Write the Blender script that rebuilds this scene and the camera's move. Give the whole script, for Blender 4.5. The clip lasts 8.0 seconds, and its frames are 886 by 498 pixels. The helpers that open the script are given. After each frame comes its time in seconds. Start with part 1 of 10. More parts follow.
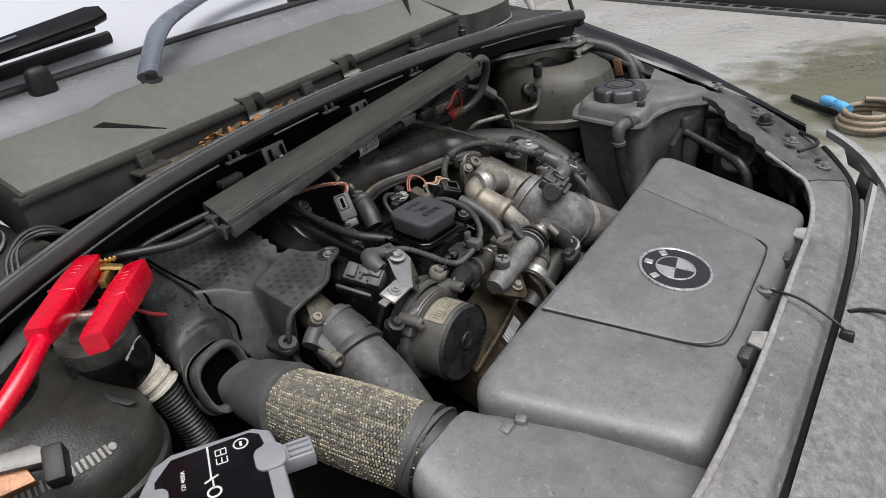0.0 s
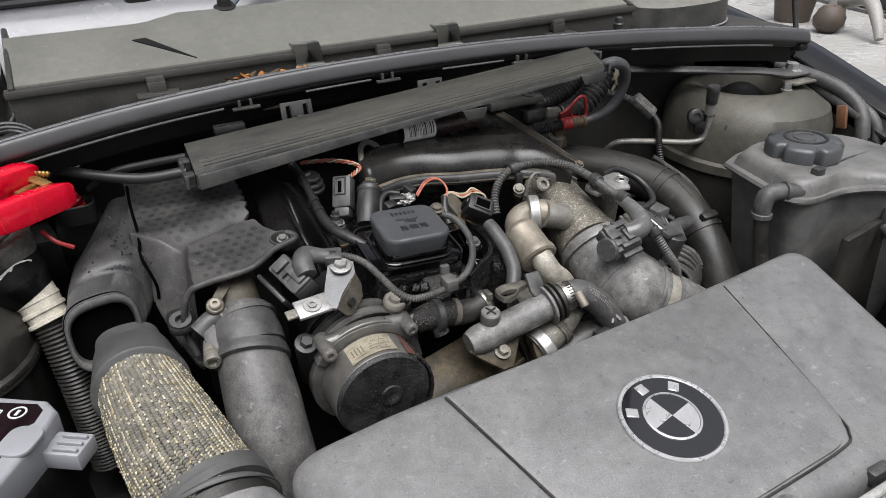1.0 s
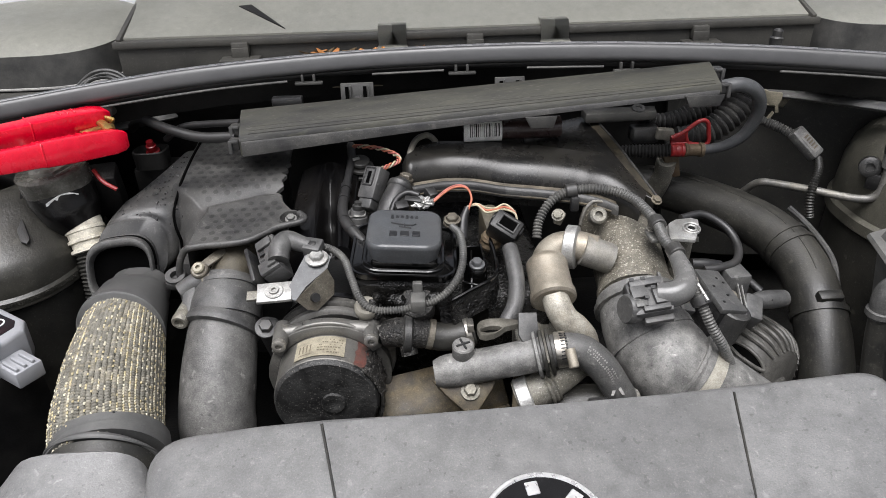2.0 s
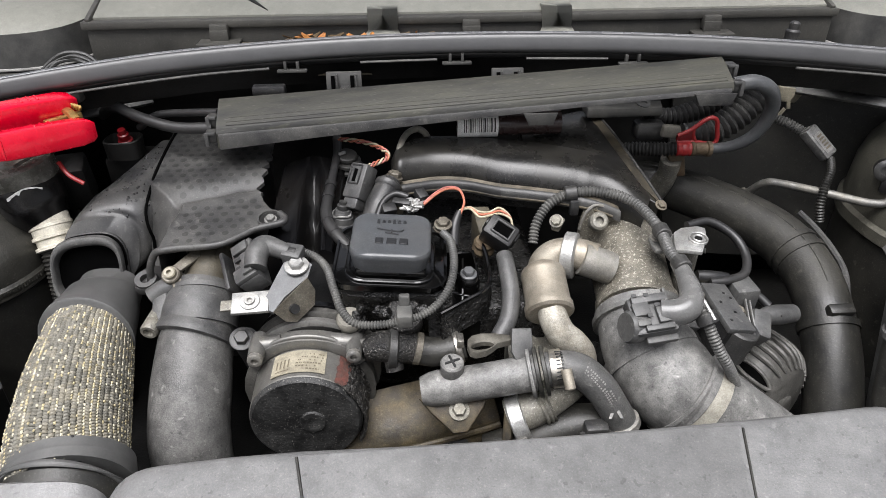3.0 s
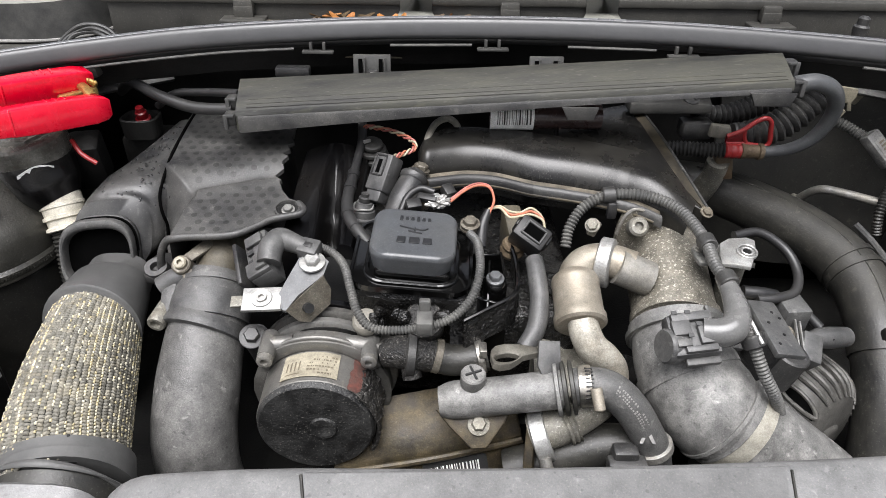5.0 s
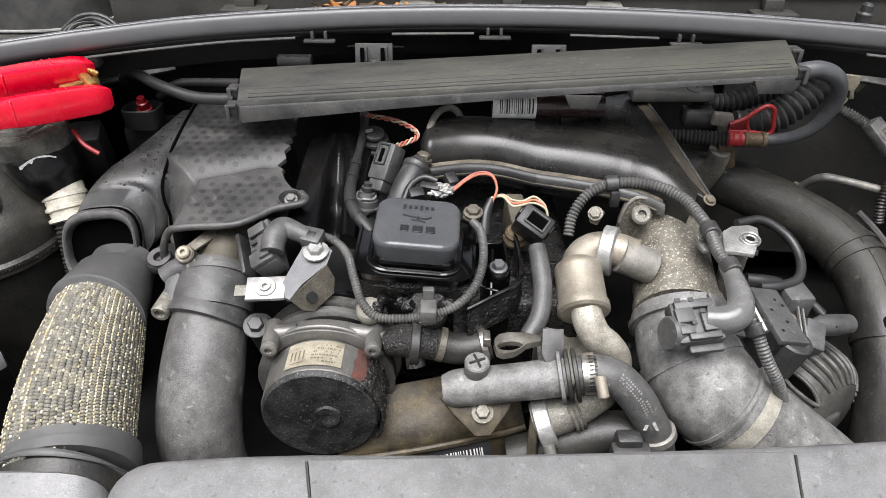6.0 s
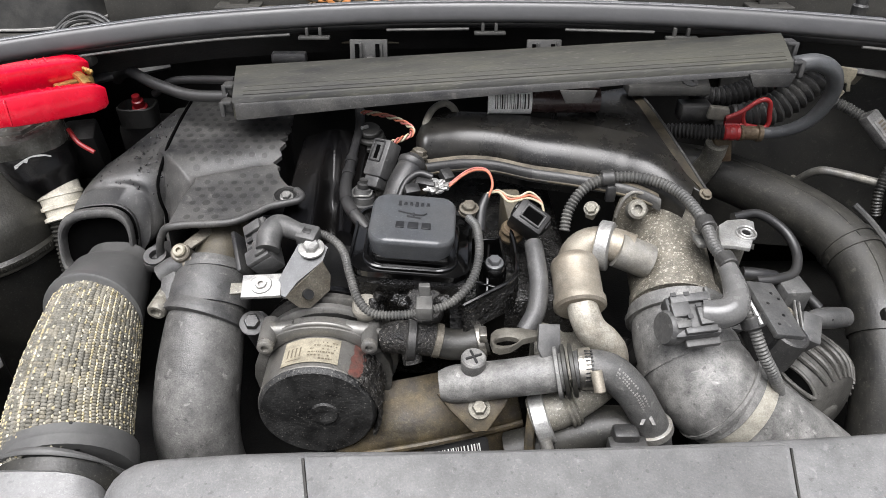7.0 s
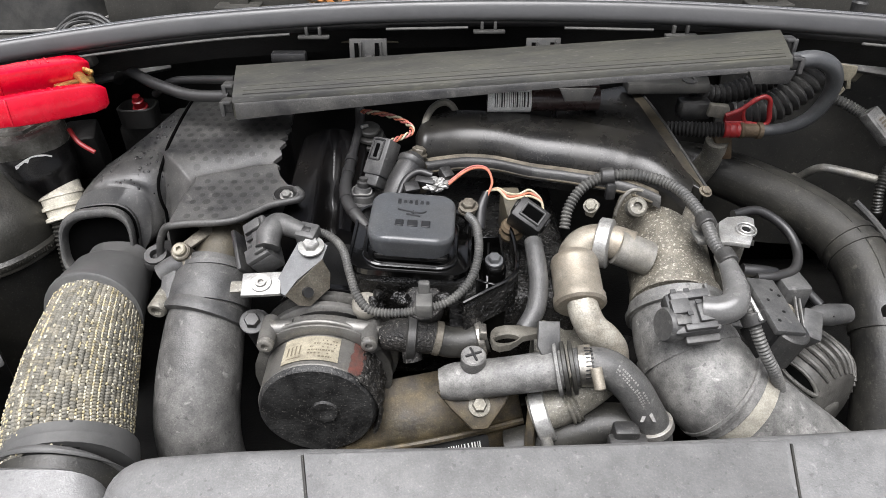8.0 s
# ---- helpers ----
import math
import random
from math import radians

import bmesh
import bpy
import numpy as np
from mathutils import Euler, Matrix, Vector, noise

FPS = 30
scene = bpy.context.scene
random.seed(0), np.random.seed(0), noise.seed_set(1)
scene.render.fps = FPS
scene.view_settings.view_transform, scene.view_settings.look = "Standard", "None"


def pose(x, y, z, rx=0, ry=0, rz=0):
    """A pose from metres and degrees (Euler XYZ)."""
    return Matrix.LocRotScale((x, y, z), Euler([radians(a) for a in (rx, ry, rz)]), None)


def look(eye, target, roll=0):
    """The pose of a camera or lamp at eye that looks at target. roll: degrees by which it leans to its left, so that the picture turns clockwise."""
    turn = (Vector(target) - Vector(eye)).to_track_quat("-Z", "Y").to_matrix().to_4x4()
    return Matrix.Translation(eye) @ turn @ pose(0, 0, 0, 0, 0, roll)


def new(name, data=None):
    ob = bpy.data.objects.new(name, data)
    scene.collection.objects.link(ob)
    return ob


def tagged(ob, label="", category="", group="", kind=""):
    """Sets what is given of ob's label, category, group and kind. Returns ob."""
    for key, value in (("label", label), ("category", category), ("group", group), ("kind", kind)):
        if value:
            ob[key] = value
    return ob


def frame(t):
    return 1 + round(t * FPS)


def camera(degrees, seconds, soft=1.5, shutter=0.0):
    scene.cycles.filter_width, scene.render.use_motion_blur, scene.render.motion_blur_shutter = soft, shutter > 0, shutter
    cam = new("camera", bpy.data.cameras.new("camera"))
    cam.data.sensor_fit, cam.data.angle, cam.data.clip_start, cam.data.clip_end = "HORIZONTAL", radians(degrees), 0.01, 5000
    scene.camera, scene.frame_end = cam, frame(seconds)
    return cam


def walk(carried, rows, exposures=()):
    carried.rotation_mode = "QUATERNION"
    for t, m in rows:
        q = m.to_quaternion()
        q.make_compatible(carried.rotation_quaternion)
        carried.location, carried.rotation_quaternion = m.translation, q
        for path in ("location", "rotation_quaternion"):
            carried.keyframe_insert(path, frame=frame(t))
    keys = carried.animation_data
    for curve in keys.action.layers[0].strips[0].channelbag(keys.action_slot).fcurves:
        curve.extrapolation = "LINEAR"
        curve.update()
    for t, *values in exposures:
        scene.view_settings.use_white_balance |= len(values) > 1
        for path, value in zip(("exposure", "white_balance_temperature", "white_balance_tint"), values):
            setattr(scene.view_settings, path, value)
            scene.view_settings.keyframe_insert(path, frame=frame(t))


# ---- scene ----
cam = camera(66.31, 8.0, soft=0.5)
PATH = [
    (0, (-0.6775, -0.7617, 1.2532), (0.6872, 0.3237, 0.2736), -8.04),
    (0.2, (-0.6250, -0.8230, 1.2520), (0.6140, 0.4350, 0.3120), -8.60),
    (0.5, (-0.5050, -0.8563, 1.2009), (0.6189, 0.5386, 0.3116), -5.90),
    (0.8, (-0.3870, -0.8440, 1.1850), (0.5350, 0.6550, 0.2350), -3.20),
    (1, (-0.3327, -0.8340, 1.1864), (0.4482, 0.7353, 0.2233), -2.11),
    (1.2, (-0.2768, -0.8310, 1.1748), (0.2962, 0.8286, 0.2170), -2.30),
    (2.3, (-0.0552, -0.8325, 1.1774), (-0.0114, 0.9011, 0.1810), -1.28),
    (2.5, (-0.0706, -0.8191, 1.1786), (0.0330, 0.9037, 0.1681), -1.65),
    (3, (-0.0719, -0.7791, 1.1820), (0.0183, 0.9165, 0.1252), -0.34),
    (3.5, (-0.0627, -0.7396, 1.1788), (-0.0431, 0.9551, 0.1168), -0.57),
    (4, (-0.0686, -0.7352, 1.1731), (-0.0415, 0.9389, 0.0793), 0.92),
    (4.5, (-0.0693, -0.7357, 1.1746), (-0.0522, 0.9361, 0.0769), 1.01),
    (6, (-0.0730, -0.7387, 1.1723), (-0.0585, 0.9171, 0.0506), 0.65),
    (6.5, (-0.0707, -0.7382, 1.1689), (-0.0583, 0.9120, 0.0390), 0.52),
    (7, (-0.0696, -0.7384, 1.1722), (-0.0549, 0.9108, 0.0408), 0.21),
    (7.5, (-0.0700, -0.7397, 1.1703), (-0.0607, 0.9125, 0.0434), 0.36),
    (8, (-0.0671, -0.7406, 1.1694), (-0.0603, 0.9122, 0.0432), -0.16),
]
walk(cam, [(t, look(eye, target, roll)) for t, eye, target, roll in PATH],
     exposures=[(0.0, 0.2, 6250, 12), (0.5, 0.22, 6250, 12), (1.0, 0.55, 6250, 12), (1.2, 0.62, 6250, 12), (2.4, 0.9, 6250, 12), (3.5, 1.0, 6250, 12), (5.0, 1.14, 6250, 12), (8.0, 1.13, 6250, 12)])

# ---- light: an overcast sky ----
world = bpy.data.worlds.new("sky")
scene.world = world
world.use_nodes = True
wn = world.node_tree.nodes
sky = wn.new("ShaderNodeTexSky")
sky.sky_type, sky.sun_disc = "NISHITA", False
sky.sun_elevation, sky.sun_rotation = radians(72), radians(200)
sky.air_density, sky.dust_density, sky.ozone_density = 1.0, 10.0, 1.0
hsv = wn.new("ShaderNodeHueSaturation")
hsv.inputs["Saturation"].default_value = 0.3
world.node_tree.links.new(sky.outputs["Color"], hsv.inputs["Color"])
world.node_tree.links.new(hsv.outputs["Color"], wn["Background"].inputs["Color"])
wn["Background"].inputs["Strength"].default_value = 0.085
sun = new("sun", bpy.data.lights.new("sun", "SUN"))
sun.data.energy, sun.data.angle, sun.data.color = 2.6, radians(55), (1.0, 0.98, 0.95)
sun.matrix_world = look((-0.5, -1.4, 5.3), (0, 0, 0.8))
scene.view_settings.exposure = 0.6


# ---- materials ----
def mat_make(name, base, rough=0.5, metal=0.0, second=None, scale=40.0, amount=0.5, dust=None, dust_amount=0.0,
             dust_scale=9.0, bump=0.15, bump_scale=400.0, coat=0.0, speck=0.0, stretch=(1, 1, 1), spec=0.5, grain=0.2, smudge=0.0,
             chips=0.0, scuff=0.0):
    """A worn surface: two noises of colour, dust in patches, light specks and fine relief."""
    deep = lambda c: tuple(v * min(1.0, (max(v, 1e-4) / 0.12) ** 0.38) for v in c)  # noqa: E731
    base, second, dust = deep(base), second and deep(second), dust and deep(dust)
    m = bpy.data.materials.new(name)
    m.use_nodes = True
    n, l = m.node_tree.nodes, m.node_tree.links
    b = n["Principled BSDF"]
    b.inputs["Roughness"].default_value = rough
    b.inputs["Metallic"].default_value = metal
    b.inputs["Coat Weight"].default_value = coat
    b.inputs["Specular IOR Level"].default_value = spec
    tc, mp = n.new("ShaderNodeTexCoord"), n.new("ShaderNodeMapping")
    mp.inputs["Scale"].default_value = stretch
    l.new(tc.outputs["Object"], mp.inputs["Vector"])

    def noise_at(s, detail=5.0, rough_n=0.6):
        t = n.new("ShaderNodeTexNoise")
        t.inputs["Scale"].default_value, t.inputs["Detail"].default_value = s, detail
        t.inputs["Roughness"].default_value = rough_n
        l.new(mp.outputs["Vector"], t.inputs["Vector"])
        return t.outputs["Fac"]

    def ramp(src, a, c, va=0.0, vb=1.0):
        r = n.new("ShaderNodeMapRange")
        r.inputs["From Min"].default_value, r.inputs["From Max"].default_value = a, c
        r.inputs["To Min"].default_value, r.inputs["To Max"].default_value = va, vb
        l.new(src, r.inputs["Value"])
        return r.outputs["Result"]

    def mix(fac, a, c):
        x = n.new("ShaderNodeMix")
        x.data_type = "RGBA"
        l.new(fac, x.inputs["Factor"])
        for sock, v in ((x.inputs[6], a), (x.inputs[7], c)):
            if isinstance(v, tuple):
                sock.default_value = (*v, 1)
            else:
                l.new(v, sock)
        return x.outputs[2]

    second = second or tuple(v * 0.7 for v in base)
    col = mix(ramp(noise_at(scale), 0.35, 0.65, 0.0, amount), base, second)
    rough_src = None
    if dust:
        d = ramp(noise_at(dust_scale, 8.0, 0.7), 0.38, 0.66, 0.0, dust_amount)
        col = mix(d, col, dust)
        rough_src = ramp(d, 0.0, 1.0, rough, 0.85)
    if speck:
        s = ramp(noise_at(620.0, 2.0, 0.5), 0.62, 0.70, 0.0, speck)
        col = mix(s, col, (0.5, 0.48, 0.43))
    if chips:
        # pale flakes a few millimetres across
        ch = ramp(noise_at(430.0, 3.0, 0.55), 0.58, 0.63, 0.0, chips)
        col = mix(ch, col, (0.42, 0.4, 0.34))
    if scuff:
        # short pale rubbed marks and dots of dried dirt
        t2 = n.new("ShaderNodeTexNoise")
        t2.inputs["Scale"].default_value, t2.inputs["Detail"].default_value, t2.inputs["Distortion"].default_value = 120.0, 4.0, 0.6
        l.new(mp.outputs["Vector"], t2.inputs["Vector"])
        col = mix(ramp(t2.outputs["Fac"], 0.64, 0.74, 0.0, scuff), col, tuple(min(0.6, v * 2.0 + 0.02) for v in (dust or base)))
        dk = ramp(noise_at(210.0, 2.0, 0.5), 0.66, 0.71, 0.0, scuff * 1.5)
        col = mix(dk, col, tuple(v * 0.35 for v in base))
    if smudge:
        # scattered dark finger marks and stains
        sm = ramp(noise_at(42.0, 3.0, 0.55), 0.62, 0.74, 0.0, smudge)
        col = mix(sm, col, tuple(v * 0.45 for v in base))
    if grain:
        # fine grit and blotches that lighten and darken the surface
        g1 = ramp(noise_at(760.0, 2.0, 0.6), 0.36, 0.64, 1.0 - grain * 0.5, 1.0 + grain * 0.5)
        g2 = ramp(noise_at(95.0, 6.0, 0.66), 0.3, 0.7, 1.0 - grain * 1.3, 1.0 + grain * 1.3)
        mm = n.new("ShaderNodeMath")
        mm.operation = "MULTIPLY"
        l.new(g1, mm.inputs[0])
        l.new(g2, mm.inputs[1])
        vm = n.new("ShaderNodeVectorMath")
        vm.operation = "SCALE"
        l.new(col, vm.inputs[0])
        l.new(mm.outputs[0], vm.inputs["Scale"])
        col = vm.outputs[0]
    l.new(col, b.inputs["Base Color"])
    if rough_src is None:
        rough_src = ramp(noise_at(scale * 2.3), 0.3, 0.7, max(0.02, rough - 0.08), min(1, rough + 0.1))
    l.new(rough_src, b.inputs["Roughness"])
    if bump:
        bp = n.new("ShaderNodeBump")
        bp.inputs["Strength"].default_value, bp.inputs["Distance"].default_value = min(1.0, bump * 1.5), 0.002
        l.new(noise_at(bump_scale, 3.0), bp.inputs["Height"])
        l.new(bp.outputs["Normal"], b.inputs["Normal"])
    return m


GREY_DUST = (0.26, 0.25, 0.225)
M = {}
M["lid"] = mat_make("lid_plastic", (0.128, 0.128, 0.127), 0.32, spec=0.75, second=(0.103, 0.103, 0.102), scale=30, amount=0.6, dust=(0.165, 0.164, 0.16), dust_amount=0.45, dust_scale=26, bump=0.10, bump_scale=700, speck=0.11, grain=0.13, smudge=0.35, scuff=0.30)
M["scuttle"] = mat_make("scuttle_plastic", (0.185, 0.185, 0.163), 0.42, second=(0.13, 0.13, 0.113), scale=9, amount=0.6, dust=(0.235, 0.232, 0.2), dust_amount=0.6, dust_scale=4, bump=0.1, bump_scale=1500, grain=0.07, speck=0.06, scuff=0.10)
# A darker colour than the scuttle's top, for front, ends, clips and shelf.
M["scuttle_front"] = mat_make("scuttle_plastic_darker", (0.052, 0.051, 0.048), 0.42, scale=30, dust=(0.085, 0.082, 0.072), dust_amount=0.5, dust_scale=8, speck=0.08, grain=0.1, bump=0.1)
M["black"] = mat_make("black_plastic", (0.016, 0.016, 0.017), 0.38, scale=50, dust=(0.06, 0.058, 0.053), dust_amount=0.4, dust_scale=13, bump=0.12, bump_scale=900, speck=0.05, grain=0.15)
M["black_dusty"] = mat_make("dusty_black_plastic", (0.027, 0.027, 0.028), 0.36, scale=60, dust=(0.09, 0.088, 0.081), dust_amount=0.55, dust_scale=15, bump=0.12, bump_scale=1100, speck=0.07, grain=0.2, spec=0.6, scuff=0.20)
M["black_gloss"] = mat_make("black_glossy_plastic", (0.008, 0.008, 0.009), 0.2, scale=30, dust=(0.05, 0.044, 0.035), dust_amount=0.12, dust_scale=18, bump=0.05, grain=0.1)
M["manifold"] = mat_make("manifold_plastic", (0.016, 0.016, 0.0163), 0.22, scale=7, second=(0.022, 0.021, 0.019), amount=0.5, dust=(0.075, 0.07, 0.058), dust_amount=0.22, dust_scale=12, bump=0.02, spec=0.38, grain=0.12, speck=0.05)
M["beam"] = mat_make("duct_cover_plastic", (0.033, 0.033, 0.031), 0.36, scale=40, second=(0.019, 0.019, 0.019), amount=0.7, dust=(0.082, 0.080, 0.055), dust_amount=0.52, dust_scale=22, stretch=(0.16, 1.3, 0.6), bump=0.06, bump_scale=900, speck=0.05, grain=0.16, scuff=0.15)
M["rubber"] = mat_make("rubber", (0.024, 0.024, 0.025), 0.34, scale=40, dust=(0.07, 0.068, 0.064), dust_amount=0.35, dust_scale=9, bump=0.05, grain=0.1, scuff=0.15)
M["seal"] = mat_make("seal_rubber", (0.052, 0.052, 0.053), 0.36, scale=25, dust=(0.06, 0.06, 0.06), dust_amount=0.3, dust_scale=7, bump=0.03, grain=0.08, spec=0.8)
M["hose"] = mat_make("grey_rubber_hose", (0.07, 0.07, 0.07), 0.38, scale=34, second=(0.052, 0.052, 0.051), amount=0.7, dust=(0.125, 0.122, 0.115), dust_amount=0.5, dust_scale=30, bump=0.15, bump_scale=900, speck=0.06, grain=0.22, smudge=0.4, scuff=0.35)
M["hose_dark"] = mat_make("dark_rubber_hose", (0.024, 0.024, 0.0228), 0.4, scale=40, dust=(0.076, 0.072, 0.060), dust_amount=0.42, dust_scale=18, bump=0.1, speck=0.06, grain=0.12, scuff=0.25)
M["cable"] = mat_make("corrugated_sleeve", (0.082, 0.082, 0.08), 0.36, scale=80, dust=(0.15, 0.145, 0.13), dust_amount=0.5, dust_scale=30, grain=0.15)
M["oily"] = mat_make("oily_black", (0.006, 0.006, 0.006), 0.16, scale=60, dust=(0.035, 0.033, 0.03), dust_amount=0.4, dust_scale=40, bump=1.0, bump_scale=330, speck=0.12, grain=0.3)
M["dark"] = mat_make("dark_body_paint", (0.010, 0.010, 0.0103), 0.42, scale=20, dust=(0.032, 0.031, 0.028), dust_amount=0.5, dust_scale=8, spec=0.3)
M["paint"] = mat_make("black_car_paint", (0.006, 0.007, 0.008), 0.12, scale=10, amount=0.3, bump=0.0, coat=0.6)
M["wing"] = mat_make("dusty_wing_paint", (0.07, 0.071, 0.073), 0.4, scale=20, dust=(0.16, 0.155, 0.142), dust_amount=0.6, dust_scale=8, speck=0.1, grain=0.12, scuff=0.30)
M["tower"] = mat_make("dusty_tower_paint", (0.078, 0.077, 0.067), 0.4, scale=14, second=(0.050, 0.049, 0.042), amount=0.7, dust=(0.120, 0.114, 0.094), dust_amount=0.6, dust_scale=6, speck=0.06, grain=0.12, scuff=0.20)
# Darker copy of the tower paint: the left side's shade put into colour.
M["tower_black"] = mat_make("shaded_tower_paint", (0.040, 0.0395, 0.036), 0.3, scale=14, second=(0.024, 0.0235, 0.021), amount=0.7, dust=(0.085, 0.081, 0.068), dust_amount=0.5, dust_scale=6, speck=0.06, grain=0.12, scuff=0.20)
M["carrier"] = mat_make("lock_carrier_plastic", (0.145, 0.145, 0.142), 0.42, scale=16, second=(0.085, 0.085, 0.082), amount=0.9, dust=(0.23, 0.228, 0.215), dust_amount=0.6, dust_scale=9, bump=0.15, bump_scale=900, speck=0.2, grain=0.18, smudge=0.7, scuff=0.40)
M["alu"] = mat_make("cast_aluminium", (0.25, 0.247, 0.237), 0.46, 0.6, scale=90, second=(0.16, 0.15, 0.13), amount=0.7, dust=(0.3, 0.28, 0.23), dust_amount=0.5, dust_scale=30, bump=0.15, bump_scale=700, speck=0.2, grain=0.15)
M["alu_dull"] = mat_make("dull_cast_aluminium", (0.17, 0.165, 0.148), 0.55, 0.4, scale=70, second=(0.10, 0.095, 0.08), amount=0.8, dust=(0.33, 0.31, 0.25), dust_amount=0.45, dust_scale=38, bump=0.2, bump_scale=500, speck=0.6, grain=0.2, scuff=0.30)
M["alu_grey"] = mat_make("grey_cast_metal", (0.21, 0.21, 0.205), 0.5, 0.5, scale=60, second=(0.11, 0.11, 0.105), amount=0.8, dust=(0.24, 0.23, 0.2), dust_amount=0.4, dust_scale=24, bump=0.12, bump_scale=600, speck=0.2)
M["steel"] = mat_make("bare_steel", (0.5, 0.48, 0.44), 0.33, 0.95, scale=60, second=(0.3, 0.27, 0.22), amount=0.7, bump=0.1)
M["zinc"] = mat_make("zinc_plated_steel", (0.42, 0.42, 0.41), 0.42, 0.6, scale=80, second=(0.27, 0.26, 0.235), amount=0.6, bump=0.15)
M["egr"] = mat_make("egr_pipe_steel", (0.29, 0.26, 0.21), 0.45, 0.5, scale=22, second=(0.19, 0.16, 0.12), amount=0.8, dust=(0.38, 0.36, 0.31), dust_amount=0.4, dust_scale=36, bump=0.06, bump_scale=700, speck=0.12, grain=0.18, smudge=0.4)
M["egr_dirty"] = mat_make("grimy_pale_pipe", (0.40, 0.38, 0.325), 0.42, 0.3, scale=45, second=(0.2, 0.165, 0.12), amount=0.8, dust=(0.48, 0.46, 0.4), dust_amount=0.4, dust_scale=60, bump=0.15, bump_scale=500, grain=0.25, smudge=0.8, speck=0.2, scuff=0.30)
M["dimple"] = mat_make("darker_dimple_plastic", (0.024, 0.024, 0.0245), 0.37, scale=60, dust=(0.072, 0.070, 0.066), dust_amount=0.5, dust_scale=15, bump=0.12, grain=0.2)
M["lug_metal"] = mat_make("dusty_dark_lug", (0.085, 0.081, 0.071), 0.5, 0.3, scale=60, second=(0.055, 0.05, 0.042), amount=0.9, dust=(0.2, 0.19, 0.16), dust_amount=0.45, dust_scale=40, bump=0.1, grain=0.2)
M["boot"] = mat_make("pale_dusty_rubber", (0.125, 0.124, 0.12), 0.38, scale=28, second=(0.075, 0.074, 0.07), amount=0.55, dust=(0.25, 0.245, 0.23), dust_amount=0.5, dust_scale=24, bump=0.15, bump_scale=900, speck=0.08, grain=0.25, smudge=0.5, scuff=0.40)
M["chipped"] = mat_make("chipped_brown_casting", (0.18, 0.168, 0.14), 0.42, 0.35, scale=16, second=(0.10, 0.09, 0.07), amount=0.9, dust=(0.24, 0.225, 0.185), dust_amount=0.4, dust_scale=14, bump=0.2, bump_scale=500, grain=0.3, smudge=0.5, chips=0.85)
M["manifold_grime"] = mat_make("grimy_manifold_lip", (0.028, 0.025, 0.02), 0.4, scale=26, second=(0.016, 0.015, 0.013), amount=0.9, dust=(0.15, 0.12, 0.08), dust_amount=0.55, dust_scale=18, bump=0.1, grain=0.25)
M["silencer"] = mat_make("dusty_silencer_plastic", (0.030, 0.030, 0.031), 0.33, scale=60, dust=(0.102, 0.100, 0.094), dust_amount=0.55, dust_scale=15, bump=0.12, bump_scale=1100, speck=0.07, grain=0.2, spec=0.6, scuff=0.25)
M["elbow"] = mat_make("mottled_grey_rubber", (0.088, 0.087, 0.085), 0.36, scale=30, second=(0.058, 0.057, 0.055), amount=0.95, dust=(0.165, 0.161, 0.152), dust_amount=0.5, dust_scale=22, bump=0.15, bump_scale=900, speck=0.10, grain=0.25, smudge=0.4, scuff=0.40)
M["cooler"] = mat_make("heat_stained_steel", (0.058, 0.050, 0.032), 0.46, 0.3, scale=60, second=(0.03, 0.027, 0.023), amount=1.0, dust=(0.125, 0.10, 0.062), dust_amount=0.5, dust_scale=26, bump=0.12, bump_scale=300, speck=0.06, grain=0.3, smudge=0.6)
M["pump"] = mat_make("pump_housing_metal", (0.17, 0.168, 0.16), 0.36, 0.5, scale=30, second=(0.10, 0.098, 0.092), amount=0.7, dust=(0.18, 0.165, 0.135), dust_amount=0.35, dust_scale=25, bump=0.06, speck=0.08, grain=0.1, scuff=0.25)
M["pump_face"] = mat_make("oily_pump_face", (0.018, 0.018, 0.018), 0.42, scale=60, dust=(0.06, 0.06, 0.058), dust_amount=0.6, dust_scale=45, bump=0.3, bump_scale=500, speck=0.2)
M["rust"] = mat_make("rusty_bracket", (0.15, 0.118, 0.085), 0.55, 0.3, scale=50, second=(0.085, 0.06, 0.04), amount=0.9, bump=0.2)
M["red_rust"] = mat_make("red_rust", (0.12, 0.052, 0.042), 0.7, 0.0, scale=160, second=(0.07, 0.055, 0.048), amount=0.9, bump=0.2)
M["leaf"] = mat_make("dull_leaves", (0.10, 0.075, 0.045), 0.6, scale=30, bump=0.0)
M["dry_leaf"] = mat_make("orange_dry_leaves", (0.34, 0.14, 0.04), 0.6, scale=40, second=(0.22, 0.08, 0.03), bump=0.0)
M["label"] = mat_make("stained_label", (0.29, 0.265, 0.20), 0.5, scale=60, second=(0.19, 0.17, 0.125), amount=0.9, bump=0.0, grain=0.2)
M["paper"] = mat_make("white_label", (0.75, 0.75, 0.73), 0.5, scale=60, second=(0.6, 0.6, 0.57), bump=0.0)
M["ink"] = mat_make("black_ink", (0.03, 0.03, 0.03), 0.5, bump=0.0)
M["ink_dim"] = mat_make("faded_print", (0.12, 0.105, 0.08), 0.5, bump=0.0)
M["pale_print"] = mat_make("pale_print", (0.62, 0.62, 0.6), 0.5, bump=0.0)
M["stamp"] = mat_make("stamped_metal", (0.30, 0.295, 0.275), 0.5, 0.3, scale=120, second=(0.25, 0.24, 0.22), bump=0.1)
M["red"] = mat_make("red_clamp_plastic", (0.66, 0.002, 0.036), 0.24, spec=0.7, scale=40, second=(0.52, 0.002, 0.022), amount=0.5, bump=0.03, grain=0.05)
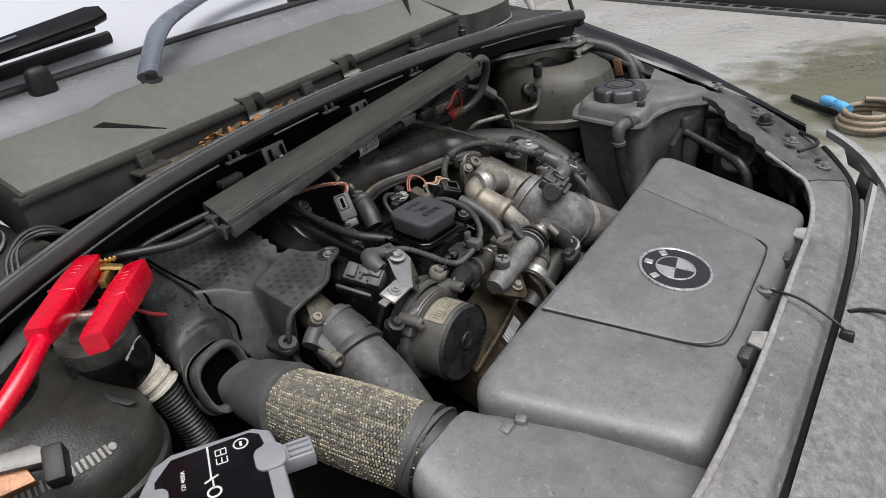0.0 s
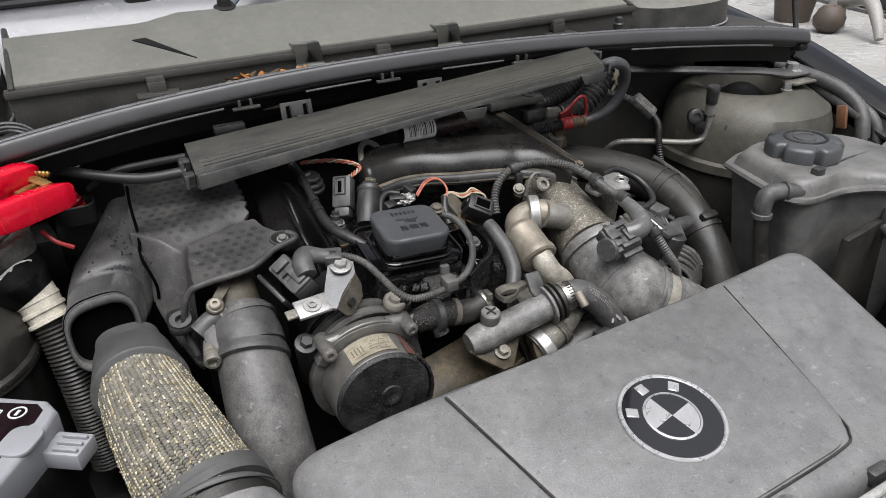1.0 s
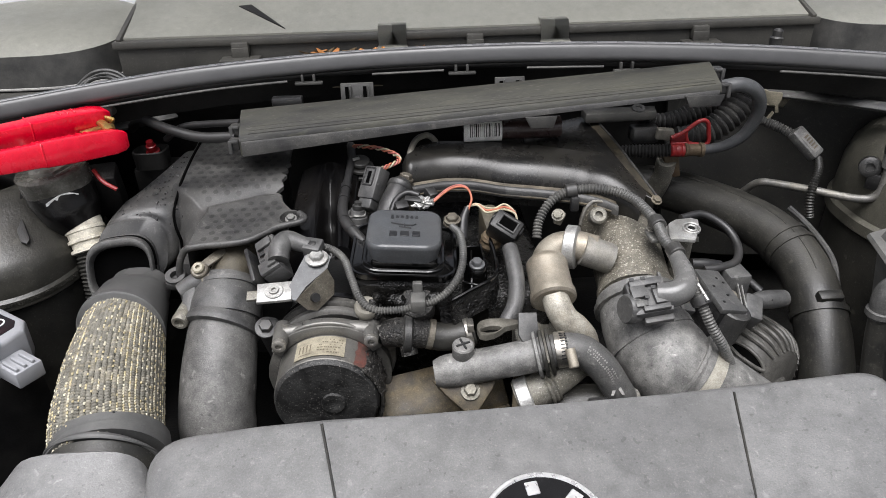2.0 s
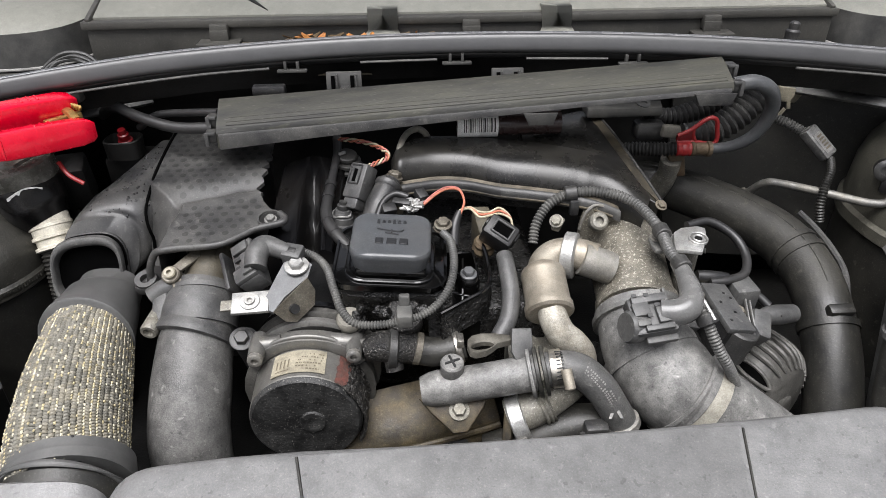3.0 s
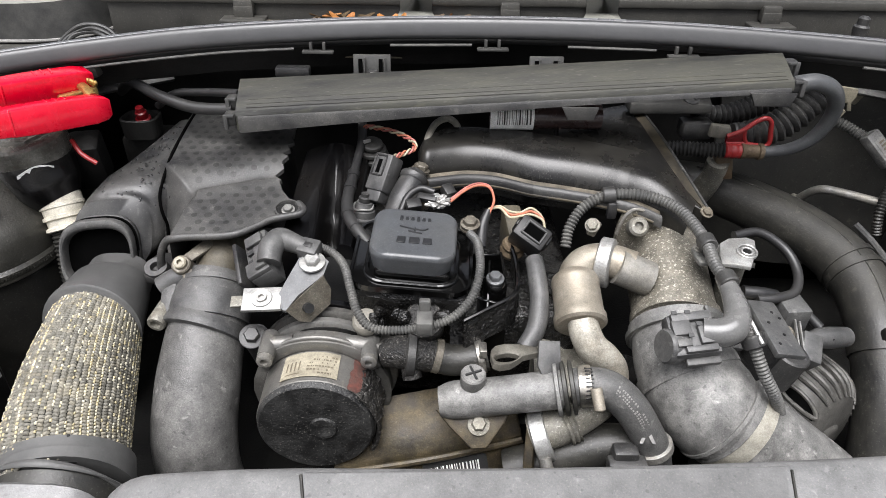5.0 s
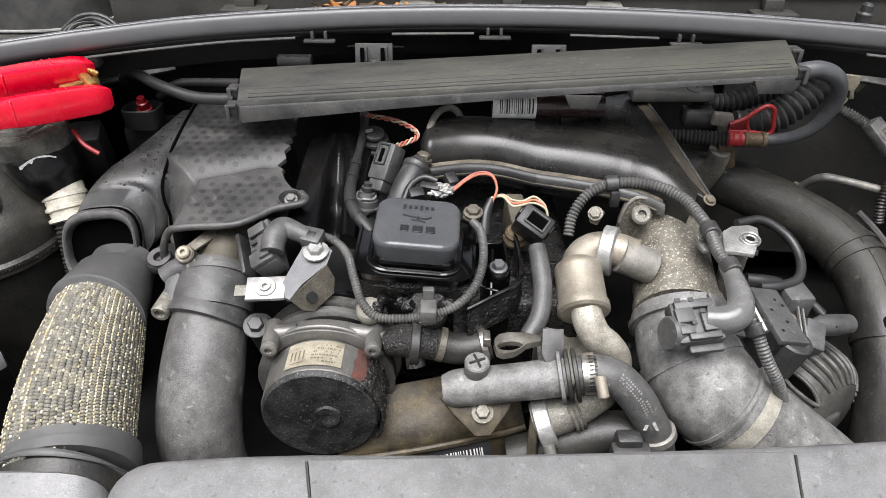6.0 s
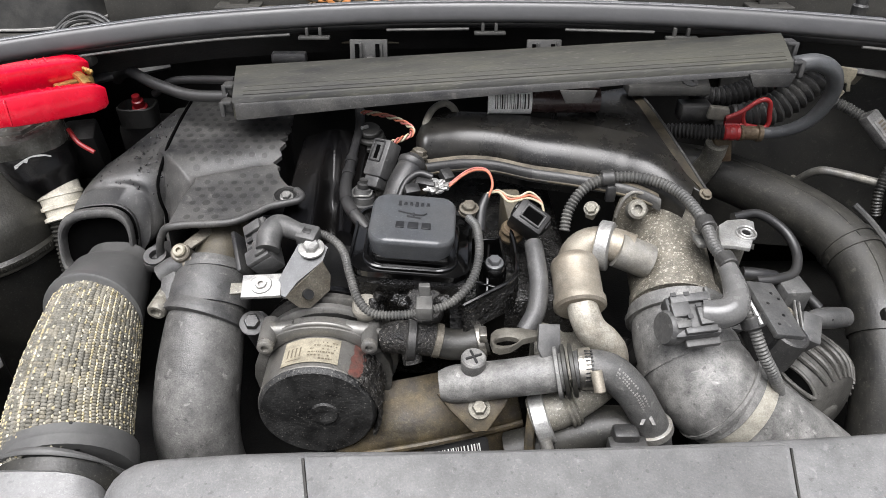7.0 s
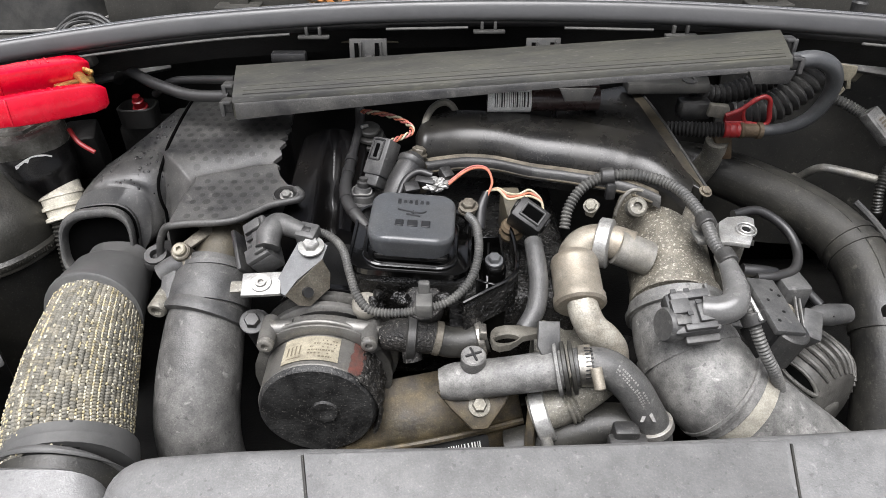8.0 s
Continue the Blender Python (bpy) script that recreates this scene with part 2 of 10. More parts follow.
M["red_clip"] = mat_make("red_connector_plastic", (0.27, 0.035, 0.035), 0.38, scale=60, second=(0.2, 0.012, 0.015), bump=0.03, grain=0.1)
M["brass"] = mat_make("brass", (0.62, 0.43, 0.16), 0.35, 0.9, scale=90, second=(0.25, 0.16, 0.06), amount=0.8)
M["copper"] = mat_make("copper", (0.3, 0.155, 0.095), 0.42, 0.5, scale=60, second=(0.2, 0.1, 0.06))
M["wire_orange"] = mat_make("orange_wire", (0.40, 0.13, 0.085), 0.45, bump=0.0)
M["wire_pale"] = mat_make("pale_wire", (0.4, 0.36, 0.25), 0.45, bump=0.0)
M["wire_red"] = mat_make("pink_wire", (0.36, 0.11, 0.095), 0.45, bump=0.0)
M["cream"] = mat_make("aged_white_plastic", (0.6, 0.57, 0.48), 0.5, scale=40, second=(0.42, 0.39, 0.31), amount=0.6, bump=0.1)
M["clear"] = mat_make("cloudy_plastic_cap", (0.14, 0.137, 0.122), 0.22, scale=60, second=(0.06, 0.058, 0.05), amount=0.8, bump=0.1)
M["js"] = mat_make("grey_device_plastic", (0.25, 0.255, 0.27), 0.42, scale=60, second=(0.21, 0.215, 0.225), amount=0.3, bump=0.03, grain=0.03)
M["js_panel"] = mat_make("black_display_panel", (0.014, 0.014, 0.016), 0.18, scale=20, bump=0.0)
M["yarn_pale"] = mat_make("pale_braid_yarn", (0.47, 0.44, 0.34), 0.6, scale=120, second=(0.36, 0.33, 0.24), amount=0.9, bump=0.0)
M["yarn_dark"] = mat_make("grey_braid_yarn", (0.155, 0.148, 0.125), 0.65, scale=120, second=(0.105, 0.10, 0.084), amount=0.9, bump=0.0)
M["yarn_gold"] = mat_make("gold_thread", (0.45, 0.39, 0.24), 0.45, 0.1, scale=120, second=(0.26, 0.22, 0.125), amount=0.8, bump=0.0)
M["bumper"] = mat_make("grimy_bumper", (0.16, 0.16, 0.155), 0.5, scale=130, second=(0.08, 0.08, 0.077), amount=0.7, dust=(0.23, 0.226, 0.215), dust_amount=0.7, dust_scale=110, bump=0.3, bump_scale=260, speck=0.2, grain=0.25)
M["strip"] = mat_make("grey_edge_rubber", (0.3, 0.295, 0.28), 0.5, scale=60, second=(0.2, 0.195, 0.185), amount=0.8, bump=0.1)
M["band"] = mat_make("dull_steel_band", (0.42, 0.4, 0.34), 0.45, 0.5, scale=50, second=(0.3, 0.28, 0.23), amount=0.7, bump=0.1)
M["alt"] = mat_make("dark_cast_housing", (0.062, 0.060, 0.056), 0.42, 0.2, scale=50, second=(0.045, 0.044, 0.041), amount=0.8, dust=(0.16, 0.155, 0.14), dust_amount=0.5, dust_scale=30, bump=0.12, scuff=0.30)
M["rail_tube"] = mat_make("brownish_black_tube", (0.05, 0.036, 0.034), 0.25, scale=30, bump=0.05)
M["grime"] = mat_make("olive_grime", (0.06, 0.055, 0.046), 0.45, scale=40, second=(0.032, 0.029, 0.022), amount=0.9, dust=(0.105, 0.093, 0.066), dust_amount=0.5, dust_scale=30, bump=0.15)
M["oil_gloss"] = mat_make("wet_oily_plastic", (0.004, 0.004, 0.0042), 0.10, scale=40, dust=(0.02, 0.019, 0.017), dust_amount=0.2, dust_scale=60, bump=0.04, bump_scale=300, grain=0.1, coat=0.4)
M["crust"] = mat_make("oily_dirt_crust", (0.014, 0.0135, 0.013), 0.45, scale=120, dust=(0.06, 0.056, 0.05), dust_amount=0.5, dust_scale=160, bump=1.0, bump_scale=420, speck=0.3, grain=0.3)
M["bracket_zinc"] = mat_make("dull_zinc_plate", (0.13, 0.134, 0.138), 0.38, 0.4, scale=40, second=(0.085, 0.085, 0.085), amount=0.8, bump=0.06, grain=0.12, speck=0.08, scuff=0.25)
M["bracket_side"] = mat_make("tarnished_plate", (0.135, 0.124, 0.105), 0.5, 0.35, scale=70, second=(0.10, 0.09, 0.075), amount=0.9, bump=0.15, speck=0.15, grain=0.25)
M["plug_grey"] = mat_make("dusty_plug_plastic", (0.068, 0.068, 0.068), 0.4, scale=60, second=(0.042, 0.042, 0.042), amount=0.8, dust=(0.125, 0.123, 0.117), dust_amount=0.5, dust_scale=40, bump=0.08, grain=0.18, scuff=0.3)
M["ledge_grime"] = mat_make("brown_caked_dirt", (0.10, 0.087, 0.066), 0.55, scale=30, second=(0.05, 0.044, 0.034), amount=0.9, dust=(0.17, 0.15, 0.115), dust_amount=0.5, dust_scale=24, bump=0.2, grain=0.25)
M["pale_ring"] = mat_make("pale_dirty_rubber", (0.22, 0.21, 0.18), 0.5, scale=60, second=(0.19, 0.175, 0.145), amount=0.8, bump=0.08, grain=0.15)
M["cap_mark"] = mat_make("moulded_mark", (0.026, 0.0265, 0.028), 0.4, bump=0.0, grain=0.05)
# Near black without gloss: the shade inside openings and grooves put into colour.
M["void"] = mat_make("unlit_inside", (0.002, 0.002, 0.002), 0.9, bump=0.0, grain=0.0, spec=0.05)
M["bay_paint"] = mat_make("dusty_bay_paint", (0.026, 0.026, 0.025), 0.4, scale=16, second=(0.014, 0.014, 0.0135), amount=0.8, dust=(0.06, 0.057, 0.047), dust_amount=0.5, dust_scale=7, bump=0.05, grain=0.12, speck=0.05, scuff=0.35)
# Paler and shinier than the seal: its top highlight put into the colour.
M["seal_crown"] = mat_make("pale_seal_glint", (0.13, 0.131, 0.134), 0.27, scale=25, second=(0.08, 0.082, 0.086), amount=0.6, bump=0.02, grain=0.08, spec=0.8)
M["rail_plastic"] = mat_make("dusty_rail_plastic", (0.05, 0.05, 0.049), 0.42, scale=50, second=(0.035, 0.035, 0.034), amount=0.7, dust=(0.10, 0.098, 0.09), dust_amount=0.5, dust_scale=30, bump=0.05, grain=0.12)
M["cuff_rubber"] = mat_make("smooth_grey_rubber", (0.078, 0.078, 0.077), 0.4, scale=20, second=(0.062, 0.062, 0.061), amount=0.5, dust=(0.105, 0.104, 0.10), dust_amount=0.4, dust_scale=12, bump=0.03, grain=0.08, scuff=0.12)
M["drop"] = mat_make("water_drops", (0.012, 0.012, 0.013), 0.06, scale=60, bump=0.0, coat=0.6, grain=0.0)
M["chalk"] = mat_make("dim_print", (0.24, 0.235, 0.22), 0.5, scale=90, second=(0.14, 0.135, 0.13), amount=0.9, bump=0.0)
M["boot_gloss"] = mat_make("shiny_grey_elbow", (0.115, 0.114, 0.111), 0.22, scale=40, second=(0.09, 0.09, 0.09), amount=0.8, bump=0.03, grain=0.12)
M["cap_rubber"] = mat_make("slate_cap_rubber", (0.068, 0.071, 0.075), 0.3, scale=40, second=(0.052, 0.054, 0.057), amount=0.7, dust=(0.10, 0.10, 0.097), dust_amount=0.4, dust_scale=20, bump=0.05, grain=0.12, speck=0.05, scuff=0.12)
M["res"] = mat_make("reservoir_plastic", (0.14, 0.139, 0.134), 0.36, scale=30, second=(0.06, 0.06, 0.059), amount=0.7, dust=(0.19, 0.186, 0.172), dust_amount=0.5, dust_scale=10, bump=0.06, grain=0.1, speck=0.05, scuff=0.20)
# Darker red: recess shade painted on the terminal cap; the lock base's own colour.
M["red_dark"] = mat_make("darkened_red", (0.13, 0.007, 0.012), 0.4, scale=60, bump=0.0, grain=0.1)
M["yarn_mid"] = mat_make("dull_braid_yarn", (0.225, 0.21, 0.17), 0.7, scale=120, second=(0.12, 0.11, 0.085), amount=0.9, bump=0.0)
M["asphalt"] = mat_make("wet_paving", (0.40, 0.395, 0.385), 0.16, scale=1.6, second=(0.30, 0.295, 0.28), amount=0.9, dust=(0.25, 0.242, 0.205), dust_amount=0.6, dust_scale=1.3, bump=0.03, bump_scale=22, grain=0.07)
M["wall_dark"] = mat_make("dark_rendered_wall", (0.085, 0.086, 0.09), 0.6, scale=6, bump=0.1, bump_scale=60, grain=0.1)
M["gravel"] = mat_make("pale_gravel", (0.5, 0.47, 0.4), 0.8, scale=8, second=(0.35, 0.32, 0.27), bump=0.5, bump_scale=40)
M["slot"] = mat_make("drain_grate", (0.12, 0.12, 0.118), 0.5, scale=20)
M["blue"] = mat_make("blue_plastic", (0.12, 0.42, 0.75), 0.4, bump=0.0)
M["tan"] = mat_make("tan_hose", (0.3, 0.24, 0.17), 0.5, bump=0.0)
M["grey_pipe"] = mat_make("grey_plastic_pipe", (0.3, 0.29, 0.27), 0.5, scale=10, bump=0.1)
M["brown"] = mat_make("brown_clay", (0.085, 0.07, 0.058), 0.6, scale=14, bump=0.1)
M["chrome"] = mat_make("badge_silver", (0.62, 0.62, 0.615), 0.3, 0.7, scale=60, second=(0.48, 0.48, 0.475), bump=0.02, grain=0.04)
M["badge_black"] = mat_make("badge_black", (0.02, 0.02, 0.021), 0.10, scale=60, bump=0.0, grain=0.05, coat=1.0, spec=0.9)
# Pale opaque base: the sky's reflection on the lens is put into colour.
M["headlamp"] = mat_make("headlamp_lens", (0.36, 0.365, 0.37), 0.16, 0.0, scale=12, second=(0.24, 0.245, 0.25), bump=0.0, coat=0.4, grain=0.06, dust=(0.3, 0.29, 0.27), dust_amount=0.4, dust_scale=20)
M["wet_trim"] = mat_make("wet_cowl_trim", (0.215, 0.218, 0.225), 0.22, scale=8, second=(0.165, 0.168, 0.173), amount=0.6, bump=0.0, grain=0.04)
M["wiper_grey"] = mat_make("wiper_arm_metal", (0.19, 0.215, 0.25), 0.25, 0.2, scale=12, second=(0.14, 0.155, 0.18), bump=0.0, grain=0.03)
glass = bpy.data.materials.new("windscreen_glass")
glass.use_nodes = True
gb = glass.node_tree.nodes["Principled BSDF"]
# pale base: the white sky mirrored in the screen is painted into it
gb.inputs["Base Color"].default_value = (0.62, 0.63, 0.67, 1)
gb.inputs["Roughness"].default_value, gb.inputs["IOR"].default_value = 0.12, 1.55
gb.inputs["Coat Weight"].default_value = 1.0
M["glass"] = glass


# ---- helpers for shapes ----
BASE = {}


def thing(name, at, label="", category="", group="", kind=""):
    """An empty at the base of a thing, which parents its parts."""
    ob = new(name)
    ob.empty_display_size = 0.02
    ob.location = at
    BASE[ob] = Vector(at)
    return tagged(ob, label, category, group, kind)


def part(name, bm, material, parent=None, label="", sharp=38, **tags):
    """Links a bmesh, given in world places, as one mesh under a thing or a part, or alone."""
    base = BASE.get(parent, Vector((0, 0, 0)))
    bmesh.ops.remove_doubles(bm, verts=bm.verts, dist=1e-6)
    bmesh.ops.recalc_face_normals(bm, faces=bm.faces)
    for f in bm.faces:
        f.smooth = True
    for e in bm.edges:
        if len(e.link_faces) == 2 and e.calc_face_angle(0) > radians(sharp):
            e.smooth = False
    if parent is None:
        lo = Vector((sum(v.co.x for v in bm.verts) / len(bm.verts), sum(v.co.y for v in bm.verts) / len(bm.verts), min(v.co.z for v in bm.verts)))
        base = lo
    bmesh.ops.translate(bm, verts=bm.verts, vec=-base)
    me = bpy.data.meshes.new(name)
    bm.to_mesh(me)
    bm.free()
    for m in material if isinstance(material, (list, tuple)) else [material]:
        me.materials.append(M[m])
    ob = new(name, me)
    if parent is None:
        ob.location = base
    else:
        ob.parent = parent
    BASE[ob] = base
    return tagged(ob, label, **tags)


def axes(origin, z, x=(1, 0, 0)):
    """A frame at origin with the given z direction, and x as near as may be to the hint."""
    z = Vector(z).normalized()
    x = Vector(x) - z * z.dot(Vector(x))
    if x.length < 1e-4:
        x = Vector((0, 1, 0)) - z * z.y
    x.normalize()
    m = Matrix((x, z.cross(x), z)).transposed().to_4x4()
    m.translation = Vector(origin)
    return m


def lathe(bm, origin, axis, profile, seg=24, lobes=0, lobe=0.0, hint=(1, 0, 0)):
    """A turned shape: (height, radius) along the axis; lobes: a scalloped rim."""
    m = axes(origin, axis, hint)
    rings = []
    for h, r in profile:
        ring = []
        for i in range(seg):
            a = 2 * math.pi * i / seg
            rr = r * (1 + lobe * math.cos(lobes * a)) if lobes else r
            ring.append(bm.verts.new(m @ Vector((rr * math.cos(a), rr * math.sin(a), h))))
        rings.append(ring)
    for a, b in zip(rings, rings[1:]):
        for i in range(seg):
            bm.faces.new((a[i], a[(i + 1) % seg], b[(i + 1) % seg], b[i]))
    for ring in (rings[0], rings[-1]):
        if len(ring) > 2:
            bm.faces.new(ring)
    return bm


def spline(pts, n):
    """Catmull-Rom through the points, n steps a span."""
    p = [Vector(q) for q in pts]
    p = [2 * p[0] - p[1]] + p + [2 * p[-1] - p[-2]]
    out = []
    for i in range(1, len(p) - 2):
        a, b, c, d = p[i - 1], p[i], p[i + 1], p[i + 2]
        for k in range(n):
            t = k / n
            out.append(0.5 * (2 * b + (c - a) * t + (2 * a - 5 * b + 4 * c - d) * t * t + (3 * b - a - 3 * c + d) * t ** 3))
    return out + [p[-2]]


def even(path, step):
    """The path again in equal steps."""
    ln = [0.0]
    for a, b in zip(path, path[1:]):
        ln.append(ln[-1] + (b - a).length)
    n = max(2, int(round(ln[-1] / step)))
    out, j = [], 0
    for i in range(n + 1):
        s = ln[-1] * i / n
        while j < len(ln) - 2 and ln[j + 1] < s:
            j += 1
        t = (s - ln[j]) / max(1e-9, ln[j + 1] - ln[j])
        out.append(path[j].lerp(path[j + 1], t))
    return out


def sweep_frames(path, hint=(0, 0, 1)):
    """A frame (side, up) at each point of a path, carried along without twist."""
    out, up = [], Vector(hint)
    for i, p in enumerate(path):
        d = (path[min(i + 1, len(path) - 1)] - path[max(i - 1, 0)]).normalized()
        up = up - d * up.dot(d)
        if up.length < 1e-5:
            up = Vector((1, 0, 0)) - d * d.x
        up.normalize()
        out.append((p, d.cross(up), up.copy()))
    return out


def tube(bm, pts, r, seg=16, n=8, rib=None, caps=True, flat=1.0, hint=(0, 0, 1), hollow=0.0):
    """A hose through the points. r: one radius or one a point. rib: (pitch, depth) of a corrugated sleeve. flat: height over width."""
    path = spline(pts, n) if len(pts) > 2 else [Vector(q) for q in pts]
    radii = r if isinstance(r, (list, tuple)) else [r] * len(pts)
    if rib:
        path = even(path, rib[0] / 4)
    elif len(pts) == 2:
        path = even(path, (path[1] - path[0]).length / 4)
    m = len(path) - 1
    rings = []
    for i, (p, s, u) in enumerate(sweep_frames(path, hint)):
        f = i / m * (len(radii) - 1)
        j = min(int(f), len(radii) - 2) if len(radii) > 1 else 0
        rr = radii[j] + (radii[min(j + 1, len(radii) - 1)] - radii[j]) * (f - j)
        if rib:
            rr += rib[1] * (0.5, 1, 0.5, -0.6)[i % 4] * 0.5
        rings.append([bm.verts.new(p + s * rr * math.cos(2 * math.pi * k / seg) + u * rr * flat * math.sin(2 * math.pi * k / seg)) for k in range(seg)])
    for a, b in zip(rings, rings[1:]):
        for k in range(seg):
            bm.faces.new((a[k], a[(k + 1) % seg], b[(k + 1) % seg], b[k]))
    if caps:
        bm.faces.new(rings[0])
        bm.faces.new(rings[-1])
    return bm


def box(bm, size, m, bev=0.0, seg=2, taper=None):
    """A box of that size, centred on the frame m, with rounded edges. taper: scale of its top."""
    if not isinstance(m, Matrix):
        m = Matrix.Translation(m)
    t = bmesh.new()
    bmesh.ops.create_cube(t, size=1)
    for v in t.verts:
        k = taper if taper and v.co.z > 0 else (1, 1)
        v.co = Vector((v.co.x * size[0] * k[0], v.co.y * size[1] * k[1], v.co.z * size[2]))
    if bev:
        bmesh.ops.bevel(t, geom=list(t.edges), offset=bev, segments=seg, profile=0.5, affect="EDGES", clamp_overlap=True)
    join(bm, t, m)
    return bm


def join(bm, t, m=None):
    """Adds the bmesh t to bm, and frees it."""
    if m is not None:
        bmesh.ops.transform(t, matrix=m, verts=t.verts)
    made = {v: bm.verts.new(v.co) for v in t.verts}
    for f in t.faces:
        bm.faces.new([made[v] for v in f.verts]).material_index = f.material_index
    t.free()


def prism(bm, outline, depth, m, bev=0.0, seg=2):
    """A plate: the outline in the frame's x, y, and its thickness along z, with rounded edges."""
    t = bmesh.new()
    lo = [t.verts.new((x, y, 0)) for x, y in outline]
    hi = [t.verts.new((x, y, depth)) for x, y in outline]
    k = len(lo)
    t.faces.new(lo[::-1])
    t.faces.new(hi)
    for i in range(k):
        t.faces.new((lo[i], lo[(i + 1) % k], hi[(i + 1) % k], hi[i]))
    bmesh.ops.recalc_face_normals(t, faces=t.faces)
    if bev:
        es = [e for e in t.edges if e.calc_face_angle(0) > 0.3 and (e.verts[0].co.z == e.verts[1].co.z)]
        bmesh.ops.bevel(t, geom=es, offset=bev, segments=seg, profile=0.5, affect="EDGES", clamp_overlap=True)
    join(bm, t, m)
    return bm


def rounded(w, h, r, n=5, cx=0.0, cy=0.0):
    """The outline of a rounded rectangle."""
    out = []
    for sx, sy, a0 in ((1, 1, 0), (-1, 1, 90), (-1, -1, 180), (1, -1, 270)):
        for i in range(n + 1):
            a = radians(a0 + 90 * i / n)
            out.append((cx + sx * (w / 2 - r) + r * math.cos(a), cy + sy * (h / 2 - r) + r * math.sin(a)))
    return out


def sheet(bm, f, nu, nv, thick=0.0, down=(0, 0, -1)):
    """A surface f(u, v) over the unit square; thick: with a back side, that far along down."""
    g = [[bm.verts.new(f(i / nu, j / nv)) for j in range(nv + 1)] for i in range(nu + 1)]
    for i in range(nu):
        for j in range(nv):
            bm.faces.new((g[i][j], g[i + 1][j], g[i + 1][j + 1], g[i][j + 1]))
    if thick:
        d = Vector(down) * thick
        h = [[bm.verts.new(v.co + d) for v in row] for row in g]
        for i in range(nu):
            for j in range(nv):
                bm.faces.new((h[i][j], h[i][j + 1], h[i + 1][j + 1], h[i + 1][j]))
        rim = [(i, 0) for i in range(nu)] + [(nu, j) for j in range(nv)] + [(i, nv) for i in range(nu, 0, -1)] + [(0, j) for j in range(nv, 0, -1)]
        for (a, b), (c, d2) in zip(rim, rim[1:] + rim[:1]):
            bm.faces.new((g[a][b], g[c][d2], h[c][d2], h[a][b]))
    return bm


def skin(bm, rows, caps=True):
    """Faces between closed rings of places."""
    rows = [[bm.verts.new(p) for p in row] for row in rows]
    m = len(rows[0])
    for a, b in zip(rows, rows[1:]):
        for i in range(m):
            bm.faces.new((a[i], a[(i + 1) % m], b[(i + 1) % m], b[i]))
    if caps:
        bm.faces.new(rows[0])
        bm.faces.new(rows[-1])
    return bm


def slab(bm, pts, d, bev=0.0, seg=2):
    """A plate whose face has those corners, as thick as the vector d, with rounded edges."""
    t = bmesh.new()
    hi = [t.verts.new(p) for p in pts]
    lo = [t.verts.new(Vector(p) + Vector(d)) for p in pts]
    t.faces.new(hi)
    t.faces.new(lo[::-1])
    for i in range(len(hi)):
        j = (i + 1) % len(hi)
        t.faces.new((hi[j], hi[i], lo[i], lo[j]))
    bmesh.ops.recalc_face_normals(t, faces=t.faces)
    if bev:
        bmesh.ops.bevel(t, geom=list(t.edges), offset=bev, segments=seg, profile=0.5, affect="EDGES", clamp_overlap=True)
    join(bm, t)
    return bm


def oval(c, side, up, w, h, e=0.7, n=32):
    """A rounded rectangular ring round c: half width w along side, half height h along up; e: 1 an ellipse, less squarer."""
    c, side, up = Vector(c), Vector(side).normalized(), Vector(up).normalized()
    return [c + side * w * math.copysign(abs(math.cos(a)) ** e, math.cos(a)) + up * h * math.copysign(abs(math.sin(a)) ** e, math.sin(a)) for a in (2 * math.pi * i / n for i in range(n))]


def lumpy(bm, amount, scale, seed=0.0):
    """Uneven caked dirt: moves each point along its normal."""
    bm.normal_update()
    for v in bm.verts:
        q = v.co * scale + Vector((seed, 0, 0))
        v.co += v.normal * amount * (noise.noise(q) + 0.6 * noise.noise(q * 2.7))
    return bm


def hexbolt(bm, at, axis, r, h, washer=0.0):
    """A bolt's hexagon head, on a washer."""
    if washer:
        lathe(bm, at, axis, [(0, washer), (h * 0.25, washer), (h * 0.3, washer * 0.9)], 20)
    lathe(bm, at, axis, [(0, r), (h * 0.85, r), (h, r * 0.85)], 6)
    return bm


def smooth01(t):
    t = min(1, max(0, t))
    return t * t * (3 - 2 * t)


def between(x, xs, ys):
    """The height at x of the line through the points (xs, ys)."""
    for a, b, c, d in zip(xs, xs[1:], ys, ys[1:]):
        if x <= b:
            return c + (d - c) * max(0, (x - a) / (b - a))
    return ys[-1]


# ---- the setting: paving, wall, drain ----
bm = bmesh.new()
sheet(bm, lambda u, v: Vector((-60 + 120 * u, -60 + 120 * v, 0.004 * math.sin(37 * u) * math.cos(29 * v))), 60, 60)
part("ground", bm, "asphalt", None, "wet grey concrete paving with pale puddles and moss", kind="structure", category="ground")

# a mossy stretch of the paving, and ripples on its puddles
gn, gl = M["asphalt"].node_tree.nodes, M["asphalt"].node_tree.links
gb2 = gn["Principled BSDF"]
pos = gn.new("ShaderNodeTexCoord")
mapn = gn.new("ShaderNodeMapping")
mapn.inputs["Location"].default_value, mapn.inputs["Scale"].default_value = (-3.35 / 0.95, 0.50 / 0.62, 0), (1 / 0.95, 1 / 0.62, 1)
dist = gn.new("ShaderNodeVectorMath")
dist.operation = "LENGTH"
rag = gn.new("ShaderNodeTexNoise")
rag.inputs["Scale"].default_value, rag.inputs["Detail"].default_value = 6.0, 8.0
edge = gn.new("ShaderNodeMath")
edge.operation = "MULTIPLY_ADD"
edge.inputs[1].default_value = 1.6
fade = gn.new("ShaderNodeMapRange")
fade.inputs["From Min"].default_value, fade.inputs["From Max"].default_value = 2.05, 1.45
